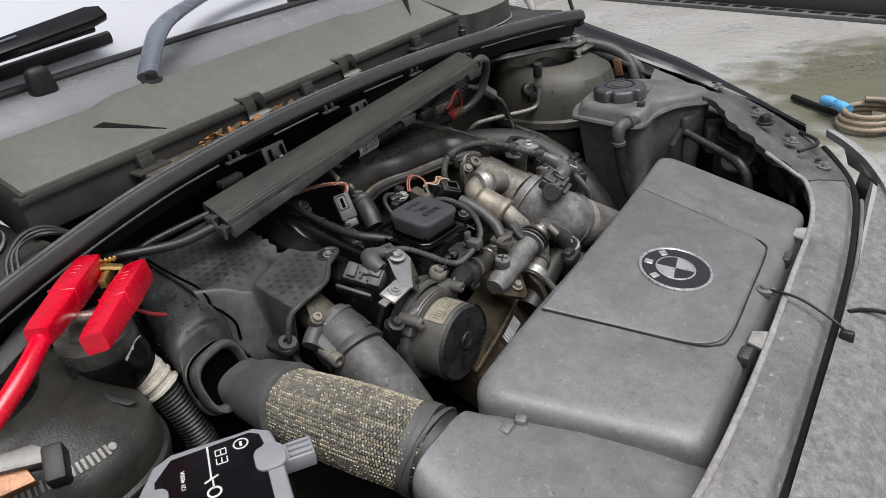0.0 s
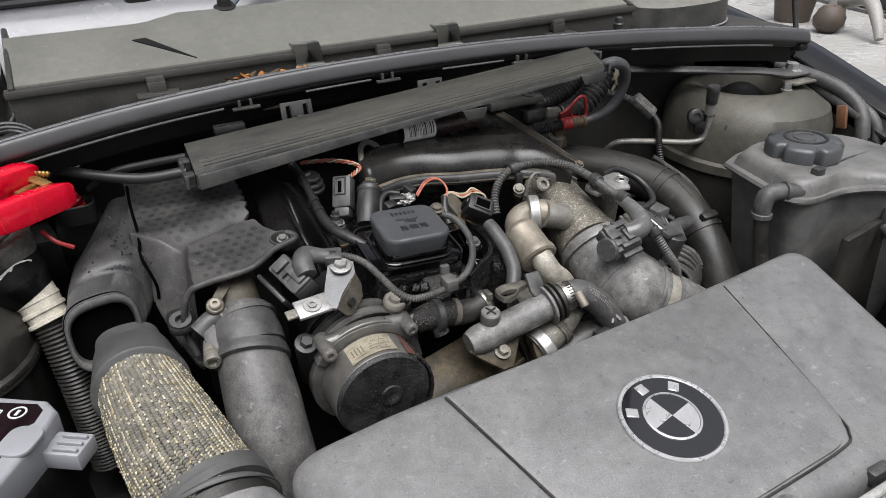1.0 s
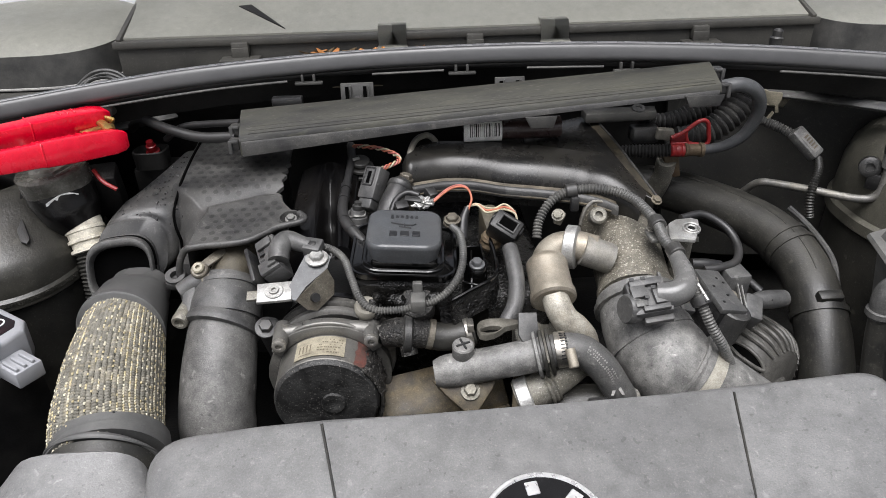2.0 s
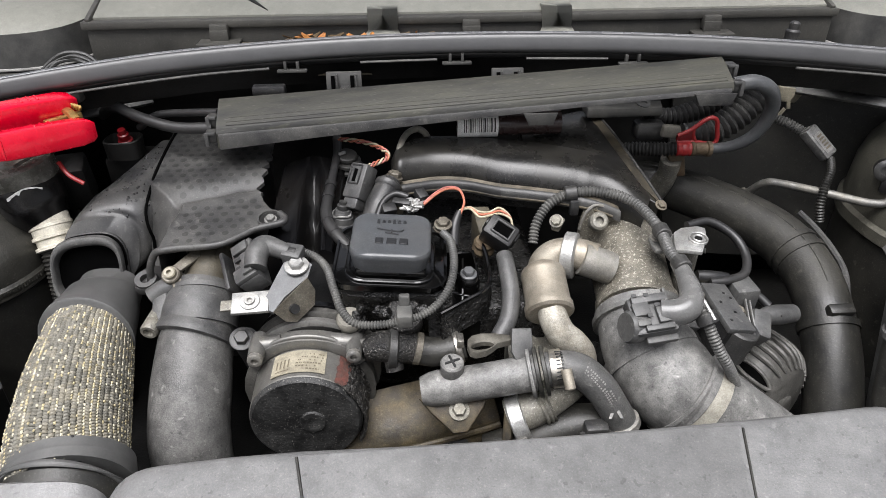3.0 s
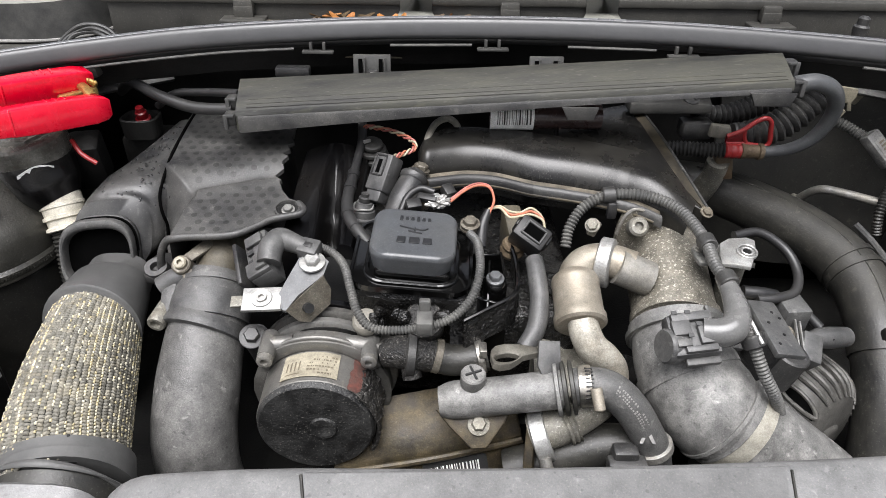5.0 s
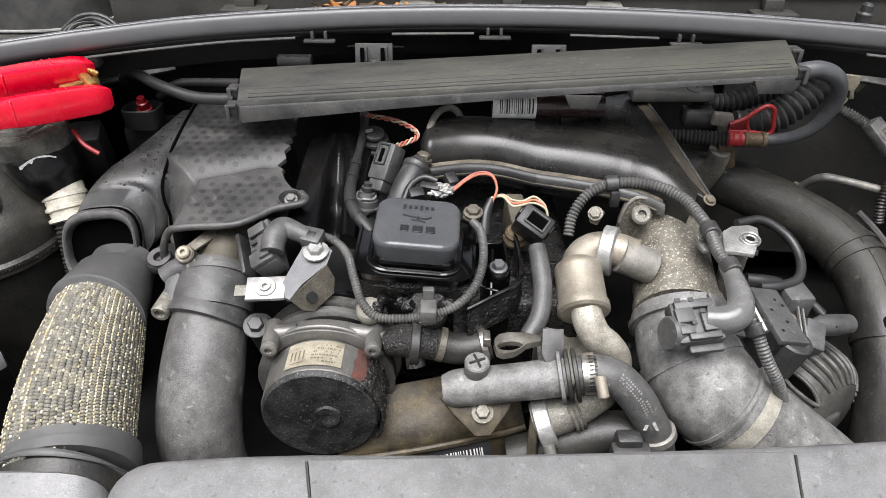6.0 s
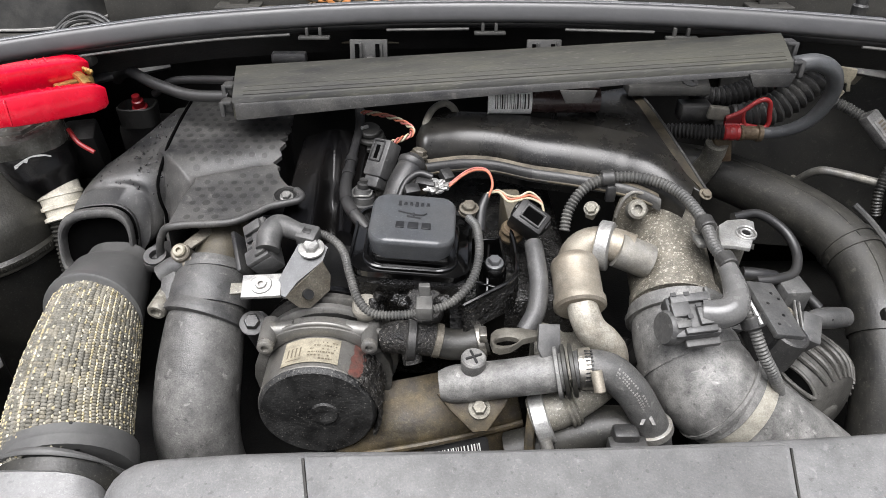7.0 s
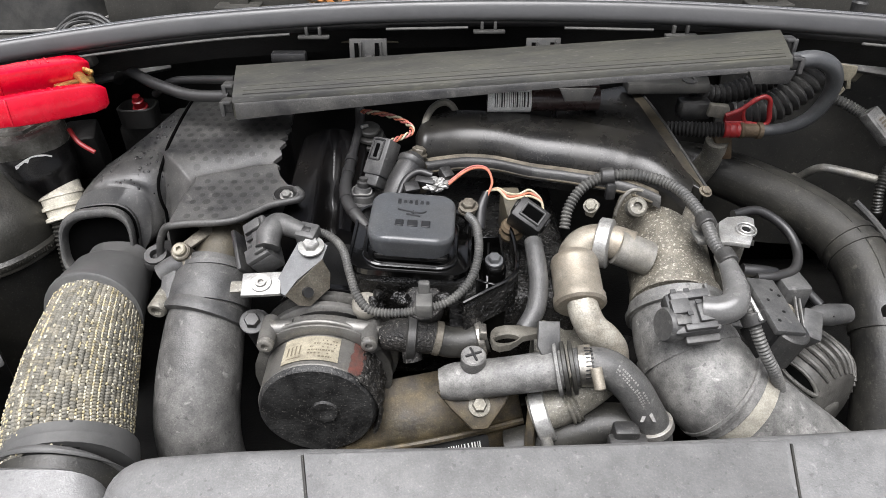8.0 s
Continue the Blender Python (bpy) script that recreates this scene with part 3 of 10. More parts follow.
fade.inputs["To Min"].default_value, fade.inputs["To Max"].default_value = 0.0, 0.85
gl.new(pos.outputs["Object"], mapn.inputs["Vector"])
gl.new(mapn.outputs["Vector"], dist.inputs[0])
gl.new(pos.outputs["Object"], rag.inputs["Vector"])
gl.new(rag.outputs["Fac"], edge.inputs[0])
gl.new(dist.outputs["Value"], edge.inputs[2])
gl.new(edge.outputs[0], fade.inputs["Value"])
mossy = gn.new("ShaderNodeMix")
mossy.data_type = "RGBA"
mossy.inputs[7].default_value = (0.085, 0.083, 0.040, 1)
gl.new(gb2.inputs["Base Color"].links[0].from_socket, mossy.inputs[6])
gl.new(fade.outputs["Result"], mossy.inputs["Factor"])
gl.new(mossy.outputs[2], gb2.inputs["Base Color"])
ripple = gn.new("ShaderNodeTexNoise")
ripple.inputs["Scale"].default_value, ripple.inputs["Detail"].default_value = 14.0, 4.0
wave = gn.new("ShaderNodeBump")
wave.inputs["Strength"].default_value, wave.inputs["Distance"].default_value = 0.6, 0.018
gl.new(pos.outputs["Object"], ripple.inputs["Vector"])
gl.new(ripple.outputs["Fac"], wave.inputs["Height"])
gl.new(gb2.inputs["Normal"].links[0].from_socket, wave.inputs["Normal"])
gl.new(wave.outputs["Normal"], gb2.inputs["Normal"])

WALL_A, WALL_B = Vector((4.02, -2.4, 0)), Vector((6.9, 5.8, 0))
wdir = (WALL_B - WALL_A).normalized()
wall_m = axes((WALL_A + WALL_B) / 2, (0, 0, 1), wdir)
bm = bmesh.new()
box(bm, ((WALL_B - WALL_A).length, 0.16, 0.30), wall_m @ Matrix.Translation((0, -0.16, 0.15)), 0.008)
part("wall_low", bm, "wall_dark", None, "low dark grey rendered garden wall", kind="structure", category="wall")
bm = bmesh.new()
box(bm, ((WALL_B - WALL_A).length, 8.0, 0.24), wall_m @ Matrix.Translation((0, -4.26, 0.12)))
part("terrace", bm, "gravel", None, "pale sandy gravel bed behind the low wall", kind="structure", category="ground")
drain = thing("drain_channel", wall_m @ Vector((0, 0.02, 0)), "slotted drain channel along the foot of the wall", "drain")
bm = bmesh.new()
box(bm, ((WALL_B - WALL_A).length, 0.13, 0.03), wall_m @ Matrix.Translation((0, 0.0, 0.011)), 0.003)
part("channel", bm, "slot", drain)
slot_mesh = None
for i in range(54):
    x = -3.9 + i * 0.15
    if slot_mesh is None:
        bm = bmesh.new()
        box(bm, (0.10, 0.05, 0.006), wall_m @ Matrix.Translation((x, 0.0, 0.028)), 0.001, 1)
        slot = part("slot", bm, "dark", drain)
        slot_mesh, first_x = slot.data, x
    else:
        slot = new("slot", slot_mesh)
        slot.parent = drain
        slot.location = wdir * (x - first_x)

# ---- the car's body round the engine bay ----
body = thing("car_body", (0, -0.3, 0), "black car body with dusty engine bay and open bonnet", "car", kind="")


def wing_edge(v, side):
    """The upper edge of a front wing, v from the windscreen forward."""
    xs = between(v, (0, 0.35, 0.6, 0.8, 1), (0.745, 0.72, 0.70, 0.645, 0.53))
    ys = between(v, (0, 0.35, 0.6, 0.8, 1), (0.35, -0.08, -0.335, -0.50, -0.65))
    zs = between(v, (0, 0.35, 0.6, 0.8, 1), (0.985, 0.917, 0.842, 0.797, 0.778))
    return Vector((side * xs, ys, zs))


for side in (1, -1):
    bm = bmesh.new()

    def wing(u, v, side=side):
        p = wing_edge(v * 0.93, side)
        prof = ((-0.024, -0.004), (-0.006, 0.005), (0.012, 0.008), (0.034, 0.006), (0.052, -0.006), (0.062, -0.05), (0.066, -0.2), (0.07, -0.4), (0.06, -0.62))
        k = u * (len(prof) - 1)
        i = min(int(k), len(prof) - 2)
        dx = prof[i][0] + (prof[i + 1][0] - prof[i][0]) * (k - i)
        dz = prof[i][1] + (prof[i + 1][1] - prof[i][1]) * (k - i)
        k2 = 1 - 0.75 * smooth01((v - 0.55) / 0.45)
        return p + Vector((side * dx * k2, 0, dz * (1 - 0.55 * smooth01((v - 0.7) / 0.3))))
    sheet(bm, wing, 32, 30, 0.003, (-side * 0.7, 0, -0.7))
    part("front_wing", bm, "paint", body, "glossy black front wing")
    # gutter beside the bonnet, with its rubber lip
    bm = bmesh.new()
    sheet(bm, lambda u, v: wing_edge(0.56 + 0.42 * v, side) + Vector((-side * (0.026 + 0.03 * u), 0, -0.012 - 0.02 * u)), 4, 20, 0.006)
    part("wing_flange", bm, "wing", body, "dusty inner wing flange")
    bm = bmesh.new()
    sheet(bm, lambda u, v: wing_edge(0.57 * v, side) + Vector((-side * (0.022 + 0.016 * u), 0, -0.008 - 0.016 * smooth01(u * 1.5))), 6, 24, 0.004)
    part("wing_gutter", bm, "black", body, "black gutter along the wing")
    bm = bmesh.new()
    tube(bm, [wing_edge(v, side) + Vector((-side * 0.040, 0, -0.0225)) for v in (0.30, 0.36, 0.42, 0.47, 0.52)], 0.0022, 8, 4)
    part("gutter_edge", bm, "strip", body, "pale bare edge of the gutter")
    bm = bmesh.new()
    sheet(bm, lambda u, v: wing_edge(v, side) + Vector((-side * (0.055 + 0.02 * u), 0, -0.03 - 0.22 * u)), 4, 30, 0.006)
    part("inner_wing", bm, "bay_paint", body, "black inner wing panel")
    bm = bmesh.new()
    tube(bm, [wing_edge(v, side) + Vector((-side * 0.052, 0, -0.012)) for v in (0.27, 0.35, 0.45, 0.52)], 0.008, 10)
    part("wing_seal", bm, "hose", body, "black rubber sealing strip")

# firewall, sides, floor and radiator end of the bay
bm = bmesh.new()
box(bm, (1.40, 0.012, 0.80), Matrix.Translation((0, 0.075, 0.53)))
part("firewall", bm, "dark", body, "black bulkhead behind the engine")
for side in (1, -1):
    bm = bmesh.new()
    box(bm, (0.012, 0.52, 0.50), Matrix.Translation((side * 0.665, -0.185, 0.45)))
    part("bay_side", bm, "bay_paint", body)
bm = bmesh.new()
box(bm, (1.28, 0.02, 0.52), Matrix.Translation((0, -0.70, 0.45)))
part("radiator_panel", bm, "dark", body)
bm = bmesh.new()
box(bm, (1.34, 0.78, 0.012), Matrix.Translation((0, -0.31, 0.20)))
part("undertray", bm, "dark", body)
for side in (1,):
    bm = bmesh.new()
    sheet(bm, lambda u, v: Vector((side * (0.27 + 0.29 * u), 0.060 - 0.055 * v - 0.06 * u * u, 0.945 - 0.26 * v + 0.012 * math.sin(5 * u + 3 * v))), 16, 16, 0.006, (0, 1, 0))
    part("bulkhead_side", bm, "bay_paint", body, "dusty dark side panel of the bulkhead")
# four block feet of the body: wheels out of sight, as plain tyres
for side in (1, -1):
    wheel = part("wheel", lathe(bmesh.new(), (side * 0.58, -0.25, 0.30), (side, 0, 0), [(0, 0.20), (0, 0.29), (0.02, 0.305), (0.16, 0.305), (0.18, 0.29), (0.18, 0.20)], 40), "rubber", body, "black tyre")

# scuttle: the bonnet's rear seal rests on a rail across the bay
bm = bmesh.new()


SEAL = [(-0.62, -0.143, 0.949), (-0.50, -0.100, 0.959), (-0.40, -0.075, 0.968), (-0.30, -0.060, 0.976), (-0.15, -0.054, 0.984), (0, -0.060, 0.988),
        (0.15, -0.073, 0.988), (0.30, -0.094, 0.984), (0.40, -0.113, 0.979), (0.50, -0.137, 0.973), (0.56, -0.154, 0.968), (0.605, -0.168, 0.962)]


def rail_y(x):
    return between(x, [p[0] for p in SEAL], [p[1] for p in SEAL])


def rail_z(x):
    return between(x, [p[0] for p in SEAL], [p[2] for p in SEAL])


sheet(bm, lambda u, v: Vector((-0.62 + 1.22 * u, rail_y(-0.62 + 1.22 * u) + 0.004 + 0.012 * v, rail_z(-0.62 + 1.22 * u) - 0.012 - 0.028 * v)), 60, 4, 0.006, (0, 1, 0))
part("rail_panel", bm, "dark", body, "black panel under the bonnet seal")
seal = thing("bonnet_seal", (0, -0.06, 0.97), "black rubber bonnet seal across the bulkhead", "seal")
part("seal_bulb", skin(bmesh.new(), [oval(p, (0, 0.94, -0.33), (0, 0.33, 0.94), 0.0095, 0.0100, 0.55, 40) for p in spline(SEAL, 6)]), "seal", seal, sharp=80)
bm = bmesh.new()
tube(bm, [(x, y + 0.002, z - 0.0105) for x, y, z in SEAL], 0.0045, 10, 8, flat=1.2)
part("seal_foot", bm, "rubber", seal)
# bead added along the seal's top to draw its highlight as a pale stripe
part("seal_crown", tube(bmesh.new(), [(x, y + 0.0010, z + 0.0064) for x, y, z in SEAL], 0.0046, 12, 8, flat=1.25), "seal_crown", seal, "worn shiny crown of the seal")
for x0, x1 in ((-0.62, -0.216), (-0.120, -0.039), (0.055, 0.140), (0.33, 0.55)):
    xs = [x0 + (x1 - x0) * k / 6 for k in range(7)]
    part("seal_lip", tube(bmesh.new(), [(x, rail_y(x) - 0.0075, rail_z(x) - 0.0135) for x in xs], 0.0014, 8, 3), "cable", seal, "thin worn grey lip under the seal")

# scuttle panel with its filter cover
scuttle = thing("scuttle_cover", (0, 0.05, 0.96), "greenish grey plastic cabin filter cover over the bulkhead", "engine cover")


def scuttle_z(x, y):
    return 1.006 + 0.36 * max(0, min(y, 0.10)) - 0.9 * max(0, y - 0.10) ** 1.2 + 0.012 * smooth01((y - 0.03) / 0.05) * smooth01((0.27 - abs(x)) / 0.05) * 0.6


bm = bmesh.new()
sheet(bm, lambda u, v: Vector(((-0.417 + 0.834 * u), 0.003 + (0.115 + 0.075 * smooth01((abs(-0.417 + 0.834 * u) - 0.2) / 0.08)) * v, scuttle_z(-0.417 + 0.834 * u, 0.003 + (0.115 + 0.075 * smooth01((abs(-0.417 + 0.834 * u) - 0.2) / 0.08)) * v))), 90, 24, 0.03)
part("cover_top", bm, "scuttle", scuttle)
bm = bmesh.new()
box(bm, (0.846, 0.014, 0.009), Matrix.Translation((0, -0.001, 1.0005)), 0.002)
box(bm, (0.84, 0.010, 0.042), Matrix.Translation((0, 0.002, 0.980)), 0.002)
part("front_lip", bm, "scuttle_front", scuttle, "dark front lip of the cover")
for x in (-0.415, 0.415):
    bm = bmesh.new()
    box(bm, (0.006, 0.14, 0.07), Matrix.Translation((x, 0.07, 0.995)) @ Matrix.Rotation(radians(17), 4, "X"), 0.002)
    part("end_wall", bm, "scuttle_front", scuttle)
# dark wedge-shaped slits on top
for sx in (-1, 1):
    bm = bmesh.new()
    a, b = Vector((sx * 0.285, 0.062, 0)), Vector((sx * 0.223, 0.010, 0))
    c = Vector((sx * 0.270, 0.064, 0))
    if sx > 0:
        a, b, c = (p + Vector((0.11, 0.03, 0)) for p in (a, b, c))
    tri3 = [bm.verts.new((p.x, p.y, scuttle_z(p.x, p.y) + h)) for h in (-0.004, 0.0012) for p in (a, b, c)]
    bm.faces.new(tri3[:3]); bm.faces.new(tri3[3:])
    for i in range(3):
        bm.faces.new((tri3[i], tri3[(i + 1) % 3], tri3[3 + (i + 1) % 3], tri3[3 + i]))
    part("slit", bm, "dark", scuttle, "dark wedge-shaped slit")


def clip(x):
    m = Matrix.Translation((x, -0.010, 0))
    bm = bmesh.new()
    box(bm, (0.020, 0.014, 0.016), m @ Matrix.Translation((0, 0.003, 0.993)), 0.002)
    box(bm, (0.046, 0.022, 0.004), m @ Matrix.Translation((0, -0.006, 0.982)), 0.0012)
    box(bm, (0.020, 0.004, 0.014), m @ Matrix.Translation((0, -0.003, 0.988)), 0.001)
    part("clip", bm, "scuttle_front", scuttle)


for x in (-0.275, 0.002, 0.275):
    clip(x)
for x in (-0.096, 0.098):
    bm = bmesh.new()
    prof = [(0.012, 1.0135), (-0.004, 1.0125), (-0.0095, 1.007), (-0.011, 0.992), (-0.016, 0.986), (-0.034, 0.9845)]
    for (a, b), (c, d) in zip(prof, prof[1:]):
        q = [(-0.0165 + (0.004 if b < 0.99 else 0), a, b), (0.0165 - (0.004 if b < 0.99 else 0), a, b), (0.0165 + (0.004 if d < 0.988 else 0), c, d), (-0.0165 - (0.004 if d < 0.988 else 0), c, d)]
        vs = [bm.verts.new((x + px, py, pz)) for px, py, pz in q] + [bm.verts.new((x + px, py + 0.001, pz - 0.003)) for px, py, pz in q]
        for f in ((0, 1, 2, 3), (7, 6, 5, 4), (0, 4, 5, 1), (1, 5, 6, 2), (2, 6, 7, 3), (3, 7, 4, 0)):
            bm.faces.new([vs[i] for i in f])
    part("strap", bm, "scuttle", scuttle, "dusty plastic strap")
# dry leaves caught between the seal and the cover
litter = thing("leaf_litter", (-0.14, -0.026, 0.951), "dry brown and orange leaves caught behind the seal", "leaves")
bm = bmesh.new()
box(bm, (0.30, 0.034, 0.030), Matrix.Translation((-0.14, -0.026, 0.966)), 0.002)
part("dirt_bed", bm, "ledge_grime", litter, "dark dirt under the leaves")
rnd = random.Random(52)
for k in range(34):
    x = -0.20 + 0.16 * rnd.random() ** 1.3
    m = Matrix.Translation((x, -0.026 + rnd.uniform(-0.012, 0.014), 0.983 + rnd.uniform(0, 0.006))) @ Euler((rnd.uniform(-0.6, 0.6), rnd.uniform(-0.6, 0.6), rnd.uniform(0, 6.28))).to_matrix().to_4x4()
    w, ln = rnd.uniform(0.0025, 0.005), rnd.uniform(0.006, 0.012)
    bm = bmesh.new()
    sheet(bm, lambda u, v: m @ Vector(((u - 0.5) * ln * 2, (v - 0.5) * 2 * w * math.sin(math.pi * (0.08 + 0.84 * u)), 0.004 * (u - 0.5) ** 2 + 0.002 * abs(v - 0.5))), 5, 2, 0.0004)
    part("leaf", bm, rnd.choice(("leaf", "leaf", "dry_leaf")), litter)
# locating pin beside the seal
pin = thing("locating_pin", (0.342, -0.05, 0.975), "ribbed black locating pin on a small bracket", "pin")
part("bracket", prism(bmesh.new(), rounded(0.062, 0.03, 0.004), 0.004, Matrix.Translation((0.345, -0.055, 0.977)) @ Matrix.Rotation(radians(-12), 4, "Z"), 0.001), "black", pin)
part("stud", lathe(bmesh.new(), (0.342, -0.062, 0.979), (0.05, 0, 1), [(0, 0.011), (0.004, 0.009), (0.006, 0.0065), (0.016, 0.0075), (0.018, 0.0055), (0.024, 0.0055), (0.026, 0.003)], 14), "black_dusty", pin)

# side covers beside the filter cover
for side in (1, -1):
    bm = bmesh.new()

    def dome(u, v, side=side):
        a, r = 2 * math.pi * u, v
        x = side * 0.550 + 0.122 * r * math.copysign(abs(math.cos(a)) ** 0.7, math.cos(a))
        y = 0.095 + 0.098 * r * math.copysign(abs(math.sin(a)) ** 0.7, math.sin(a))
        return Vector((x, y, 1.012 + 0.16 * (y - 0.05) - 0.012 * r ** 6))
    sheet(bm, dome, 40, 14)
    side_cover = part("side_cover", bm, "scuttle", None, "grey plastic side cover beside the filter housing", category="engine cover", group="side covers")
    foot = [Vector((dome(k / 40, 1.0).x, dome(k / 40, 1.0).y, 0.954 + 0.10 * max(0, dome(k / 40, 1.0).y))) for k in range(41)]
    # the upright side is coloured darker than the top, the rim paler
    bm = bmesh.new()
    sheet(bm, lambda u, v: dome(u, 1.0).lerp(foot[round(40 * u)], v) + Vector((0, -0.004 * v, 0)), 40, 6, 0.002, (0, 1, 0))
    part("skirt", bm, "rail_plastic", side_cover, "glossy dark side of the cover")
    part("rim", tube(bmesh.new(), [p + Vector((0, -0.005, 0)) for p in foot], 0.0018, 8, 1), "strip", side_cover, "pale worn rim")
    bm = bmesh.new()
    box(bm, (0.30, 0.30, 0.012), Matrix.Translation((side * 0.56, 0.07, 0.945)), 0.004)
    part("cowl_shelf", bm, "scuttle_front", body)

# cowl trim, windscreen and wipers
bm = bmesh.new()
sheet(bm, lambda u, v: Vector((-0.72 + 1.44 * u, 0.12 + 0.14 * v, 0.985 + 0.055 * smooth01(v * 1.6) + 0.02 * v)), 30, 16, 0.006)
part("cowl_trim", bm, "wet_trim", body, "wet grey cowl trim below the windscreen")
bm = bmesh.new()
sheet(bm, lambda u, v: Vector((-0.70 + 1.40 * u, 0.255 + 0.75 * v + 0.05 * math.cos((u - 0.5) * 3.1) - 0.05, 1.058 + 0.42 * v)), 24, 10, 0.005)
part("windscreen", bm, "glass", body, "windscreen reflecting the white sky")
bm = bmesh.new()
tube(bm, [(-0.70 + 0.1 * i, 0.25 + 0.05 * math.cos((i / 14 - 0.5) * 3.1) - 0.05, 1.061) for i in range(15)], 0.006, 8, 3)
part("screen_seal", bm, "seal", body, "black windscreen edge seal")

wiper = thing("windscreen_wiper", (-0.16, 0.11, 1.03), "grey cranked windscreen wiper with black slotted blade", "wiper")
part("arm", tube(bmesh.new(), [(-0.160, 0.122, 1.050), (-0.124, 0.150, 1.074), (-0.082, 0.180, 1.095), (-0.026, 0.215, 1.104), (0.06, 0.262, 1.110)], [0.0145, 0.0145, 0.0155, 0.015, 0.013], 14, 8, flat=0.6), "wiper_grey", wiper)
part("pivot_cap", lathe(bmesh.new(), (-0.165, 0.106, 1.038), (0, -0.2, 1), [(0, 0.015), (0.012, 0.014), (0.014, 0.009), (0.022, 0.008), (0.023, 0.004)], 16), "black", wiper)
part("blade_holder", tube(bmesh.new(), [(0.05, 0.258, 1.110), (0.14, 0.275, 1.116), (0.32, 0.28, 1.114)], 0.011, 10, 6, flat=0.8), "black_gloss", wiper)
blade = part("blade", tube(bmesh.new(), [(-0.62, 0.205, 1.090), (-0.35, 0.250, 1.100), (-0.13, 0.275, 1.106)], 0.0075, 8, 6, flat=0.8), "black_gloss", wiper, "black slotted wiper blade")
bl_m = axes((-0.245, 0.242, 1.112), (0, -0.5, 0.86), (1, 0.16, 0.0))
bm = bmesh.new()
prism(bm, [(-0.30, -0.012), (0.10, -0.016), (0.125, -0.012), (0.13, 0.008), (0.11, 0.016), (-0.30, 0.012)], 0.014, bl_m, 0.003)
part("holder", bm, "black_gloss", blade)
for i in range(3):
    bm = bmesh.new()
    box(bm, (0.045, 0.004, 0.003), bl_m @ Matrix.Translation((-0.15 + 0.06 * i, 0.004, 0.0145)), 0.0008, 1)
    part("slot_edge", bm, "wiper_grey", blade)
bm = bmesh.new()
tube(bm, [(-0.62, 0.20, 1.072), (-0.35, 0.258, 1.080), (-0.10, 0.290, 1.086)], 0.006, 8, 6, flat=1.6)
part("rubber", bm, "rubber", blade)

for x, y, z in ((-0.257, 0.215, 1.050), (0.259, 0.250, 1.052)):
    bm = bmesh.new()
    box(bm, (0.038, 0.026, 0.04), Matrix.Translation((x, y, z + 0.018)), 0.011, 3, (0.8, 0.7))
    part("washer_nozzle", bm, "black", None, "black washer jet housing on the cowl", category="nozzle", group="washer jets")

# raised bonnet, standing behind the bay
bm = bmesh.new()
sheet(bm, lambda u, v: Vector((-0.70 + 1.40 * u, 0.10 - 0.30 * v, 1.22 + 0.80 * v + 0.03 * math.sin(math.pi * u))), 16, 10, 0.02, (0, 1, 0.3))
part("bonnet", bm, "dark", body, "raised black bonnet")
for side in (1, -1):
    part("gas_strut", tube(bmesh.new(), [(side * 0.60, -0.16, 0.955), (side * 0.63, 0.02, 1.45)], 0.0038, 10), "black", body, "bonnet gas strut")
    bm = bmesh.new()
    box(bm, (0.02, 0.03, 0.014), Matrix.Translation((side * 0.602, -0.16, 0.948)) @ Matrix.Rotation(radians(-8), 4, "X"), 0.006)
    part("strut_mount", bm, "dark", body)

# ---- lock carrier at the front ----
carrier = thing("lock_carrier", (0, -0.70, 0.72), "dusty grey plastic lock carrier across the front", "front panel")


EDGE = [(-0.50, -0.60, 0.795), (-0.42, -0.64, 0.798), (-0.34, -0.668, 0.80), (-0.25, -0.678, 0.80), (-0.10, -0.680, 0.80), (0.05, -0.676, 0.80), (0.20, -0.671, 0.80), (0.302, -0.647, 0.80), (0.331, -0.619, 0.806), (0.413, -0.530, 0.822), (0.506, -0.448, 0.842), (0.59, -0.34, 0.858)]
FRONT = [(-0.55, -0.66, 0.775), (-0.45, -0.70, 0.778), (-0.36, -0.72, 0.78), (-0.25, -0.7245, 0.782), (-0.10, -0.7245, 0.782), (0.05, -0.7225, 0.782), (0.20, -0.716, 0.782), (0.34, -0.700, 0.784), (0.43, -0.670, 0.787), (0.535, -0.605, 0.795), (0.61, -0.50, 0.815), (0.665, -0.35, 0.846)]
edge_s, front_s = spline(EDGE, 8), spline(FRONT, 8)


def carrier_at(u, v):
    """A place on the carrier's top: u across the car, v from the bay forward."""
    i = round(u * (len(edge_s) - 1))
    a, b = edge_s[i], front_s[i]
    p = a.lerp(b, v)
    side = smooth01((a.x - 0.30) / 0.06)
    return p + Vector((0, 0, 0.004 * math.sin(math.pi * v) - 0.010 * smooth01((v - 0.82) / 0.18) - side * (0.010 * smooth01((v - 0.30) / 0.08) - 0.008 * smooth01((v - 0.72) / 0.08))))


bm = bmesh.new()
n_all, n_cut, n_end = len(edge_s) - 1, 58, len(edge_s) - 6
sheet(bm, lambda u, v: carrier_at(u * n_cut / n_all, v), n_cut, 26, 0.022)
part("top_panel", bm, "carrier", carrier, sharp=30)
bm = bmesh.new()
rnd = random.Random(8)
notch = [0.04 + 0.04 * math.sin(0.9 * i) + 0.025 * math.sin(2.3 * i + 1) + rnd.uniform(0, 0.012) for i in range(n_all + 1)]
sheet(bm, lambda u, v: carrier_at((n_cut + u * (n_end - n_cut)) / n_all, max(v, notch[n_cut + round(u * (n_end - n_cut))])) + Vector((0, 0, 0.002)), n_end - n_cut, 26, 0.012)
